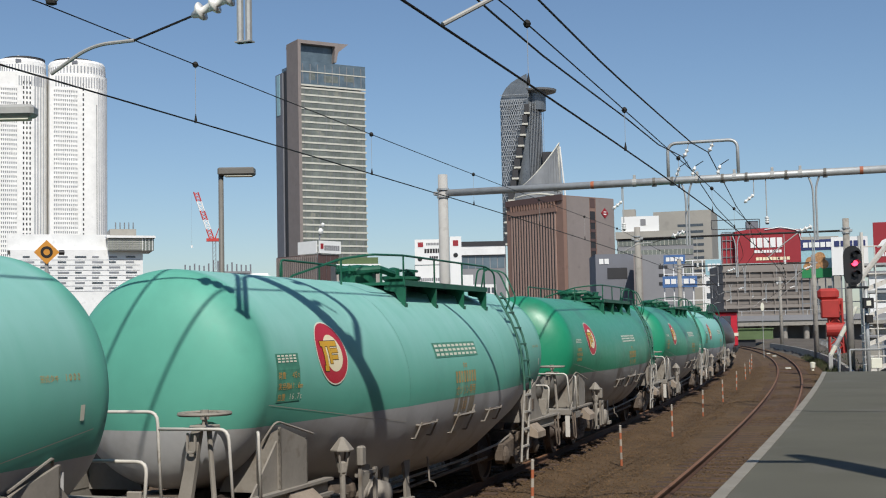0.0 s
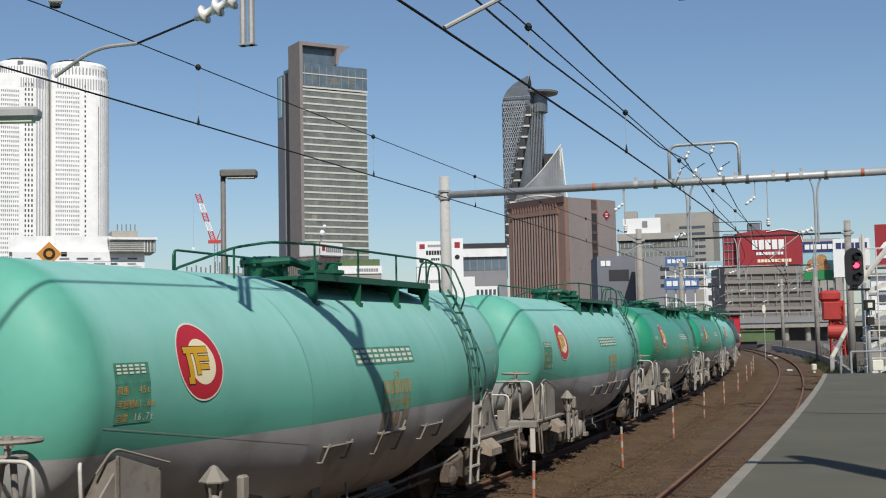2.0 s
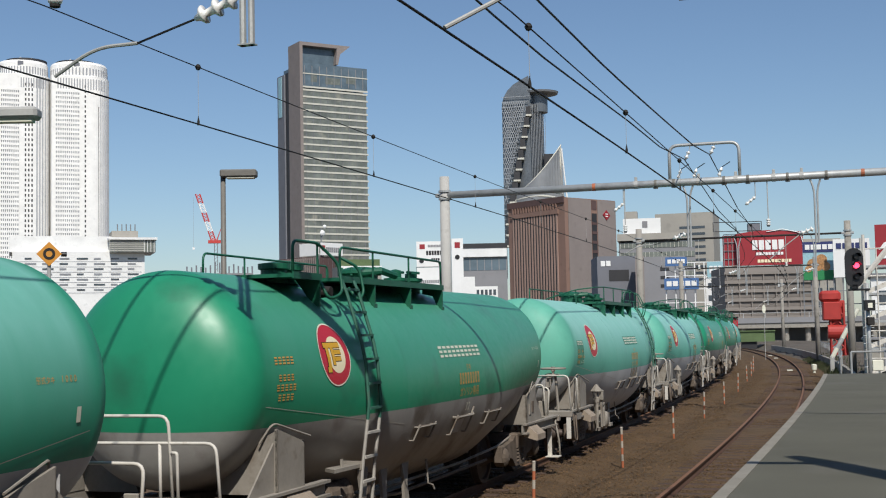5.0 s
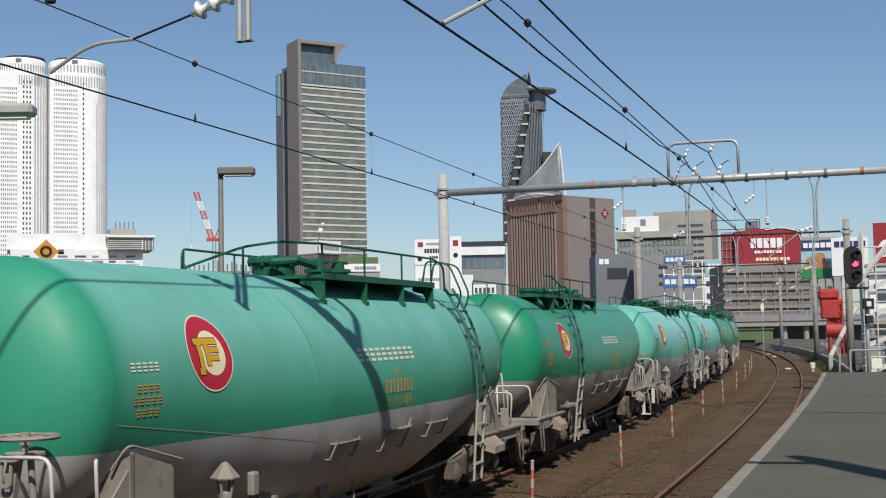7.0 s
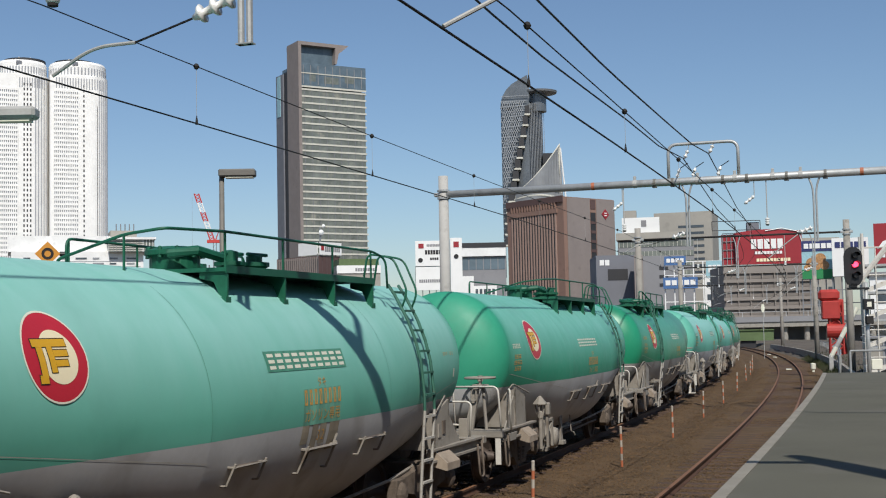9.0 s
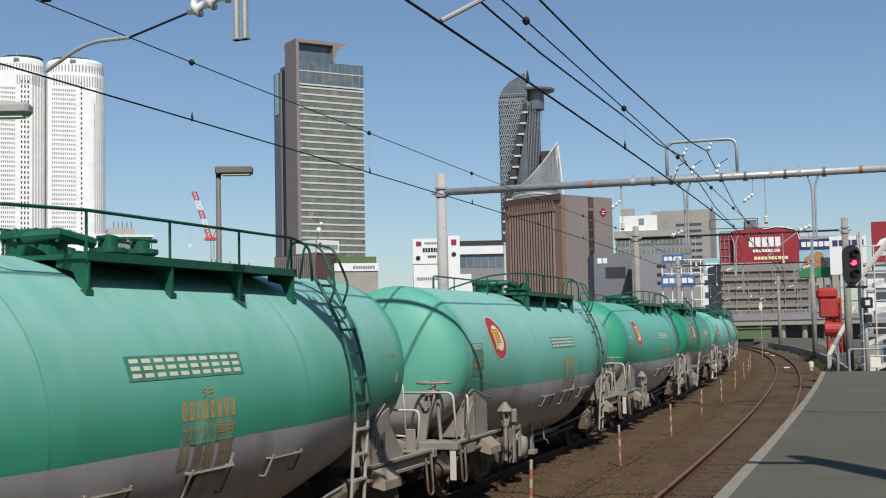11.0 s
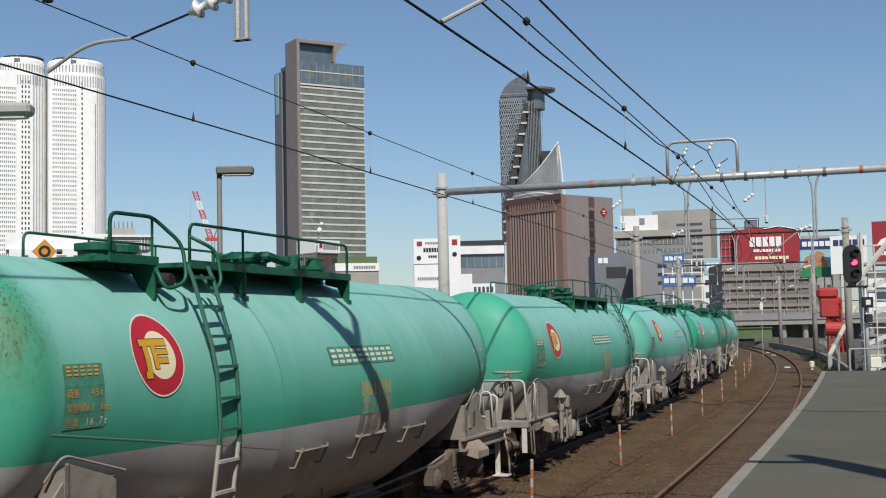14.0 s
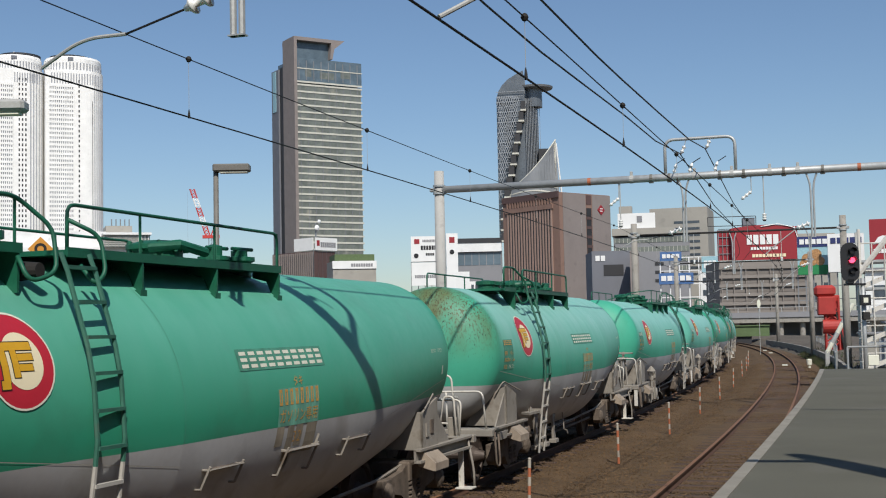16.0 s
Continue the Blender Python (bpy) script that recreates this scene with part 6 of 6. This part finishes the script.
wpart("roof_tank", B(2.4, 4.7, 1.2, 3.0, z1, z1 + 2.1), "dim", t, "grey tank behind the hoarding")
wpart("tank_frame", lattice(bmesh.new(), -4.4, 4.9, z1 + 0.6, z1 + 2.4, 1, 1, 1.0, 0.14, 0.14, 0.15), "dark", t)
wpart("frame_panel", B(-2.6, 0, 1.6, 1.8, z0, z1 - 0.2), "signred", t)
wpart("lower_frame", lattice(bmesh.new(), -2.4, wb, z0 - 1.6, z0, 10, 1, 0.2, 0.1, 0.1, 0.12), "beige", t)
t = house("picture_hoarding", "roof hoarding with navy head, food picture and green foot", 16.12, 235, 4)
z0, z1 = rise(2.05, 235), rise(3.72, 235)
wb = 235 * (deg(17.35) - deg(16.12)) * 1.0
wpart("panel", B(0, wb, 0, 0.4, z0, z1), "signsky", t)
wpart("head_panel", B(0, wb, -0.08, 0, z1 - 1.9, z1), "signdark", t)
wpart("foot_panel", B(0, wb, -0.08, 0, z0, z0 + 1.7), "signgreen", t)
wpart("lettering", barsign(bmesh.new(), 0.3, wb - 0.2, z1 - 1.4, z1 - 0.5, -0.08, 5, 41, 0.1), "signwhite", t)
for x, z, r in ((1.6, 2.9, 0.9), (3.2, 3.6, 1.0), (3.9, 2.4, 0.8), (0.9, 2.0, 0.6), (2.6, 2.3, 0.7)):
    wpart("picture_patch", lathe(bmesh.new(), [(-0.14, 0.02), (-0.14, r), (0, r)], "y", 14, Matrix.Translation((x, 0, z0 + z))), "food", t)
wpart("frame", lattice(bmesh.new(), 0, wb, 0, z0, 4, 5, 1.0, 0.2, 0.15, 0.2), "steelgrey", t)
t = house("white_hoarding", "white roof hoarding with dark blocked lettering", 17.4, 232, 4)
wb = 232 * (deg(18.75) - deg(17.4)) * 1.02
wpart("panel", B(0, wb, 0, 0.4, z0 + 0.2, z1 + 0.1), "signwhite", t)
wpart("lettering", barsign(bmesh.new(), 0.4, wb - 0.3, z1 - 1.6, z1 - 0.6, 0, 5, 42, 0.1), "signdark", t)
wpart("frame", lattice(bmesh.new(), 0, wb, 0, z0 + 0.2, 4, 5, 1.0, 0.2, 0.15, 0.2), "steelgrey", t)
t = house("crimson_hoarding", "tall crimson hoarding with a pale running shape", 19.15, 225, 2)
z0, z1 = rise(2.45, 225), rise(4.35, 225)
wpart("panel", B(0, 9, 0, 0.5, z0, z1), "signred", t)
wpart("pale_shape", plate(bmesh.new(), [(0.5, z0 + 3.2), (1.4, z0 + 4.4), (2.2, z0 + 4.7), (3.2, z0 + 4.3), (4.0, z0 + 4.6), (3.6, z0 + 3.8), (2.4, z0 + 3.4), (1.8, z0 + 2.6), (1.4, z0 + 3.4)], -0.1, 0), "signwhite", t)
wpart("lettering", barsign(bmesh.new(), 0.5, 4.2, z0 + 1.7, z0 + 2.4, 0, 6, 43, 0.1), "signwhite", t)
wpart("frame", lattice(bmesh.new(), 0, 9, 0, z0, 4, 5, 1.0, 0.25, 0.2, 0.2), "steelgrey", t)
t = house("white_shed", "pale shed behind the hoardings", 18.9, 215, 0)
wpart("wall", B(0, 14, 0, 12, 0, rise(2.1, 215)), "white", t)
wpart("roof", B(-0.4, 14.4, -0.6, 12.4, rise(2.1, 215), rise(2.25, 215)), "grey", t)
wpart("window", B(1.2, 4.2, -0.1, 0.05, rise(0.9, 215), rise(1.5, 215)), "window", t)

# road viaduct below the long building
t = house("viaduct", "grey concrete road viaduct on round columns", 12.2, 205, 6, "viaduct")
zv = rise(0.35, 205)
wpart("deck", B(0, 34, 0, 9, zv - 1.3, zv - 0.2), "concrete", t)
wpart("parapet", B(0, 34, -0.2, 0.1, zv - 0.5, zv + 0.35), "grey", t)
for i in range(10):
    wpart("column", T([(1.2 + i * 3.4, 1.2, 0), (1.2 + i * 3.4, 1.2, zv - 1.3)], 0.45, 12), "concrete", t)
    wpart("rail_post", B(1.2 + i * 3.4, 1.3 + i * 3.4, -0.1, 0, zv + 0.3, zv + 1.1), "galv", t)
wpart("rail", T([(0, -0.05, zv + 1.1), (34, -0.05, zv + 1.1)], 0.05, 6), "galv", t)
wpart("shade_wall", B(0, 34, 7, 8, 0, zv - 1.3), "grey", t)
t = house("girder_bridge", "olive green girder bridge beside the far curve", 13.0, 165, 0, "bridge")
zg = rise(-0.15, 165)
wpart("girder", B(0, 5.2, 0, 4, zg - 1.3, zg), "deckgreen", t)
wpart("top_flange", B(-0.1, 5.3, -0.2, 4.2, zg, zg + 0.12), "deckgreen", t)
# black block standing in for the shade below the girder
wpart("under_shade", B(0.1, 3.0, 0.3, 3.8, 0, zg - 1.3), "dark", t)


# ---- lineside things ----
def lamp_post(m, h, arm, label, z0=0.0, thick=0.16, half=0.17, paint="lampgrey"):
    t = thing("lamp_post", label, "lamp post", m, "lamp posts")
    part("post", T([(0, 0, z0), (0, 0, h)], [0.075, 0.06], 12), paint, t, smooth=True)
    bm = B(-0.06, arm, -half, half, h - 0.02, h + thick, 0.03)
    part("lamp_head", bm, paint, t, "flat box lamp head")
    part("diffuser", B(0.1, arm - 0.06, -half + 0.04, half - 0.04, h - 0.045, h - 0.02), "letter", t)
    return t


p = at(26.0, -11.75, 0)
lamp_post(pose(p.x, p.y, -0.6, 0, 0, 2), 6.27 + 0.6, 0.80, "grey lamp post with a flat box head beyond the train")
p = at(10.0, -5.06, 0)
lamp_post(pose(p.x - 2.9, p.y, -0.6, 0, 0, 0), 4.66 + 0.6, 2.92, "pale grey lamp on an arm beside the overhead line", 0.0, 0.10, 0.10, "galvdull")
p = at(25.0, -15.85, 0)
t = thing("diamond_sign", "orange diamond warning sign with a dark ring", "railway sign", pose(p.x, p.y, -0.6, 0, 0, 18))
zc = 4.56 + 0.6
part("board", plate(bmesh.new(), [(0, zc - 0.29), (0.29, zc), (0, zc + 0.29), (-0.29, zc)], -0.03, 0.0), "signorange", t)
rg = bmesh.new()
ra = [[rg.verts.new((r * math.cos(i * math.pi / 12), -0.036, zc + r * math.sin(i * math.pi / 12))) for i in range(24)] for r in (0.075, 0.14)]
for i in range(24):
    rg.faces.new((ra[0][i], ra[0][(i + 1) % 24], ra[1][(i + 1) % 24], ra[1][i]))
part("ring", rg, "dark", t)
part("post", T([(0, 0.05, 0), (0, 0.05, zc + 0.2)], 0.045, 10), "galvdull", t)
part("back_lamp", lathe(bmesh.new(), [(0.27, 0.03), (0.28, 0.06), (0.40, 0.06), (0.41, 0.02)], "x", 10, Matrix.Translation((0, 0.1, zc))), "sigblack", t)

# colour-light signal
p = at(50.0, 2.63, 0)
t = thing("railway_signal", "black colour-light signal showing red on a grey mast", "railway signal", on_line(50.0, 2.63, -0.4) @ pose(0, 0, 0, 0, 0, 200))
o = [(0.36 * math.cos(math.pi * i / 8), 0.40 + 0.36 * math.sin(math.pi * i / 8)) for i in range(9)] + [(-0.36 * math.cos(math.pi * i / 8), -0.40 - 0.36 * math.sin(math.pi * i / 8)) for i in range(9)]
bm = plate(bmesh.new(), [(a, 5.1 + b) for a, b in o], 0.0, 0.05, "yz")
part("backboard", bm, "sigblack", t)
part("housing", B(-0.22, 0.0, -0.2, 0.2, 4.42, 5.78, 0.03), "sigblack", t)
for i, z in enumerate((5.52, 5.18, 4.76)):
    part("lens", lathe(bmesh.new(), [(0.05, 0.11), (0.16, 0.10), (0.17, 0.01)], "x", 18, Matrix.Translation((0, 0.06, z))), "redlens" if i == 1 else "sigblack", t, "lit red lens" if i == 1 else "unlit dark lens")
    hood = bmesh.new()
    hr = [[hood.verts.new((x, 0.06 + 0.14 * math.cos(math.pi * k / 8), z + 0.14 * math.sin(math.pi * k / 8))) for k in range(9)] for x in (0.05, 0.30)]
    for k in range(8):
        hood.faces.new((hr[0][k], hr[0][k + 1], hr[1][k + 1], hr[1][k]))
    part("hood", hood, "sigblack", t)
part("mast", T([(-0.12, 0.52, 0), (-0.12, 0.52, 4.5)], 0.08, 12), "galv", t, smooth=True)
part("bracket", box(box(bmesh.new(), -0.2, 0.0, -0.20, 0.62, 4.22, 4.30, 0.02), -0.2, 0.05, -0.12, 0.12, 4.3, 4.45), "sigblack", t)
part("number_box", B(0.0, 0.16, 0.30, 0.72, 3.45, 3.85, 0.02), "sigblack", t)
part("number_face", B(0.16, 0.17, 0.42, 0.60, 3.55, 3.74), "letter", t)
part("junction_box", B(0.0, 0.18, 0.38, 0.66, 2.9, 3.2, 0.02), "dark", t)
for z in (1.3, 1.6, 1.9, 2.2, 2.5, 2.8):
    part("rung", T([(-0.12, 0.30, z), (-0.12, 0.74, z)], 0.015, 5), "galv", t)
part("relay_box", B(-0.5, -0.1, 0.62, 1.05, 1.15, 1.55, 0.02), "letter", t, "white relay box")

# steel fences and stairs past the platform's end
def fence(s0, s1, o0, o1, z, h, label):
    t = thing("steel_fence", label, "fence", group="lineside fences")
    n = max(2, int(abs(s1 - s0) / 2.2) + 1)
    top, mid = [], []
    for i in range(n + 1):
        f = i / n
        q = at(s0 + (s1 - s0) * f, o0 + (o1 - o0) * f, z)
        part("post", T([q, q + Vector((0, 0, h))], 0.03, 8), "galv", t)
        top.append(q + Vector((0, 0, h)))
        mid.append(q + Vector((0, 0, h * 0.55)))
    part("top_rail", T(top, 0.026, 6), "galv", t)
    part("mid_rail", T(mid, 0.022, 6), "galv", t)


fence(34.0, 34.2, 2.15, 9.0, -0.3, 2.1, "grey tubular fence across the platform's end")
fence(60.0, 130.0, 2.2, 5.6, -0.3, 1.3, "low grey fence along the verge")
t = thing("steel_stairs", "white steel stair frame behind the fence", "stairs", on_line(56, 3.2, -0.5))
for j in range(5):
    part("landing", B(-1.0, 1.0, -3.0, 0.0, 0.8 + j * 1.15, 0.9 + j * 1.15), "galv", t)
    part("rail", T([(-1.0, -3, 1.6 + j * 1.15), (-1.0, 0, 1.6 + j * 1.15)], 0.03, 6), "white", t)
for x, y in ((-1, 0), (-1, -3), (1, 0), (1, -3), (-1, -1.5)):
    part("stanchion", T([(x, y, 0), (x, y, 6.8)], 0.07, 8), "white", t)
for j in range(4):
    part("flight", plate(bmesh.new(), [(-0.1, 0.85 + j * 1.15), (-2.9, 1.95 + j * 1.15), (-2.9, 2.15 + j * 1.15), (-0.1, 1.05 + j * 1.15)], -0.9, -0.8, "yz"), "white", t)
for y in (-0.5, -1.0, -2.0, -2.5):
    part("baluster", T([(-1.02, y, 0.4), (-1.02, y, 6.2)], 0.03, 6), "white", t)
part("brace", T([(-1.0, 0.3, 4.6), (-1.0, -3.2, 9.0)], 0.12, 6), "white", t)

# red piling machine and white striped barrier
t = thing("red_machine", "bright red drilling machine with a lattice mast", "construction machine", on_line(92.0, 3.3, -0.5))
part("head", B(-0.6, 0.6, -0.75, 0.7, 4.7, 5.5, 0.2), W["machinered"], t)
part("cab", B(-0.7, 0.7, -0.7, 0.5, 3.4, 4.7, 0.08), W["machinered"], t)
mast = bmesh.new()
for x, y in ((-0.45, -0.9), (0.45, -0.9), (-0.45, 0.0), (0.45, 0.0)):
    tube(mast, [(x, y, 0), (x, y, 4.6)], 0.07, 6)
for j in range(6):
    tube(mast, [(-0.45, -0.9, j * 0.75), (-0.45, 0.0, j * 0.75 + 0.75)], 0.05, 5)
    tube(mast, [(-0.45, 0.0, j * 0.75), (-0.45, -0.9, j * 0.75 + 0.75)], 0.05, 5)
part("lattice_mast", mast, W["machinered"], t)
part("leader", B(-0.35, 0.35, -1.0, -0.1, 3.0, 4.8, 0.06), W["machinered"], t)
part("lower_leader", B(-0.3, 0.3, -1.45, -0.75, 0.2, 3.1, 0.06), W["machinered"], t)
part("hydraulic_ram", T([(-0.4, -0.5, 4.6), (-0.45, -1.25, 0.8)], 0.09, 8), "dark", t)
part("drum", lathe(bmesh.new(), [(-0.6, 0.5), (0.6, 0.5)], "y", 16, Matrix.Translation((-0.3, -0.4, 2.6))), W["machinered"], t)
t = thing("barrier_arm", "raised white barrier arm with grey bands", "barrier", on_line(74.0, 2.35, -0.3))
arm = [(0, 0.0, 1.0), (0, -1.5, 3.75)]
for i in range(5):
    f0, f1 = i / 5, (i + 1) / 5
    q = lambda f: Vector(arm[0]).lerp(Vector(arm[1]), f)
    part("arm_band", T([q(f0), q(f1)], 0.13, 8), "letter" if i % 2 == 0 else "galvdull", t)
part("pedestal", B(-0.12, 0.12, -0.12, 0.12, 0, 1.1, 0.02), "galvdull", t)
t = thing("dwarf_lamp", "small white marker lamp beside the rail", "marker lamp", on_line(74.0, 1.35, -0.3))
part("body", lathe(bmesh.new(), [(0, 0.08), (0.3, 0.08), (0.32, 0.14), (0.62, 0.16), (0.66, 0.05)], "z", 14), "letter", t)
for s in (77.0, 108.0, 118.0):
    t = thing("track_plate", "small white marker plate between the rails", "marker plate", on_line(s, 0.05 if s > 60 else 0.1, -0.1))
    part("plate", B(-0.5, 0.5, -0.16, 0.16, 0, 0.05, 0.01), "letter", t)
t = thing("number_board", "white oval board on a slim post by the far curve", "railway sign", on_line(105, 0.0, 0) @ pose(0, 0.88, 0))
part("board", lathe(bmesh.new(), [(-0.02, 0.02), (-0.02, 0.24), (0.02, 0.24), (0.02, 0.02)], "x", 18, pose(0, 0, 4.0) @ Matrix.Diagonal((1, 0.6, 1.5, 1))), "letter", t)
part("post", T([(0.05, 0, -0.5), (0.05, 0, 4.2)], 0.025, 8), "galvdull", t)

# low kerb wall along the verge, and a white cabinet and boards by the fence
bm = sweep(bmesh.new(), [(2.62, -0.5), (2.62, 0.42), (2.80, 0.42), (2.80, -0.5)], 52, 150, 1.5, closed=False)
tagged(link("kerb_wall", bm, "concrete"), "low pale concrete kerb wall along the verge", "wall", kind="structure")
t = thing("equipment_cabinet", "small white equipment cabinet beside the fence", "cabinet", on_line(40.0, 3.0, -0.35))
part("body", B(-0.3, 0.3, -0.45, 0.45, 0.0, 1.05, 0.02), "letter", t)
part("lid", B(-0.33, 0.33, -0.48, 0.48, 1.05, 1.10, 0.01), "galvdull", t)
for k, (s, o, h, m) in enumerate(((62.0, 4.6, 2.1, "beige"), (66.0, 6.0, 2.6, "white"), (70.0, 5.4, 1.9, "white"))):
    t = thing("site_hut", "pale panelled site hut behind the lineside fence", "hut", on_line(s, o, -0.3), "site huts")
    wpart("wall", B(-1.2, 1.2, -1.1, 1.1, 0, h, 0.03), m, t)
    wpart("roof", B(-1.35, 1.35, -1.25, 1.25, h, h + 0.12, 0.02), "grey", t)
    wpart("door", B(-1.24, -1.2, -0.4, 0.4, 0.0, min(h - 0.15, 1.95)), "slit", t)
# earth verge outside the curve
bm = sweep(bmesh.new(), [(2.0, -0.35), (2.5, -0.1), (3.4, 0.25), (5.0, 0.45), (9.0, 0.5), (16.0, 0.2), (30.0, -0.55)], PEND + 0.3, 320, 1.5, closed=False, wobble=0.25)
tagged(link("verge", bm, "ground"), "dry brown earth verge with grass beside the line", "verge", kind="structure")
rng = random.Random(8)
verts, faces = [], []
for i in range(9000):
    s = 36 + 70 * rng.random() ** 1.4
    o = (2.0 + 0.6 * rng.random()) if i % 3 else 2.0 + 3.0 * rng.random()
    p = at(s, o, -0.4 + min(o - 2.0, 1.4) * 0.4)
    a, h = rng.random() * 6.28, rng.uniform(0.10, 0.42)
    d = Vector((math.cos(a), math.sin(a), 0)) * 0.025
    b = Vector((rng.uniform(-0.12, 0.12), rng.uniform(-0.12, 0.12), h))
    k = len(verts)
    verts.extend([p - d, p + d, p + b])
    faces.append((k, k + 1, k + 2))
me = bpy.data.meshes.new("grass")
me.from_pydata(verts, [], faces)
me.materials.append(M["grass"])
tagged(new("grass", me), "tufts of dry green grass on the verge", "grass", kind="stuff")


# ---- locomotive ----
def locomotive():
    w = thing("locomotive", "red diesel locomotive with a white band and a raised cab", "locomotive")
    red = W["machinered"]
    part("frame", B(-6.6, 6.6, -1.3, 1.3, 0.85, 1.2, 0.03), "sigblack", w)
    part("hood", B(0.4, 6.3, -0.85, 0.85, 1.2, 2.75, 0.08), "red", w)
    part("hood", B(-6.3, -2.6, -0.85, 0.85, 1.2, 2.75, 0.08), "red", w)
    part("cab", B(-2.6, 0.4, -1.35, 1.35, 1.2, 3.35, 0.06), "red", w)
    part("roof", B(-2.8, 0.6, -1.42, 1.42, 3.35, 3.47, 0.05), "sigblack", w)
    part("white_band", B(-6.33, 6.33, -0.88, 0.88, 1.85, 2.05, 0.0), "letter", w)
    part("white_band", B(-2.63, 0.43, -1.38, 1.38, 1.85, 2.05, 0.0), "letter", w)
    for sy in (-1, 1):
        for x in (-2.1, -0.8):
            part("window", B(x, x + 0.95, sy * 1.352, sy * 1.37, 2.4, 3.1), W["window"], w)
    for y in (-0.95, 0.35):
        part("end_window", B(-2.62, -2.60, y, y + 0.6, 2.5, 3.15), W["window"], w)
    part("exhaust", B(2.0, 2.6, -0.2, 0.2, 2.75, 3.0, 0.03), "sigblack", w)
    for x in (-4.6, 4.2):
        bogie(w, x)
    for sx in (-6.5, 6.5):
        handrail(w, [(sx, -1.2, 1.2), (sx, -1.2, 2.0), (sx, 1.2, 2.0), (sx, 1.2, 1.2)])
    return w


train.append((5.05, locomotive()))


# ---- what moves ----
V8, ACC, S8 = 5.631, 0.03577, 55.75 + 4.67     # speed and pull at 8 s, and where wagon 0's middle is then


def middle(place, t):
    return S8 + place * CAR - {-1: 0.05, -2: 0.15, -3: 0.17, -4: 0.14, -5: 0.13, -6: 0.33, -7: 0.28}.get(place, 0.0) + V8 * (t - 8) + ACC * (t - 8) ** 2 / 2


def motions():
    for place, w in train:
        walk(w, [(t, on_line(middle(place, t), TRAIN)) for t in [i * 0.5 for i in range(33)]])


motions()
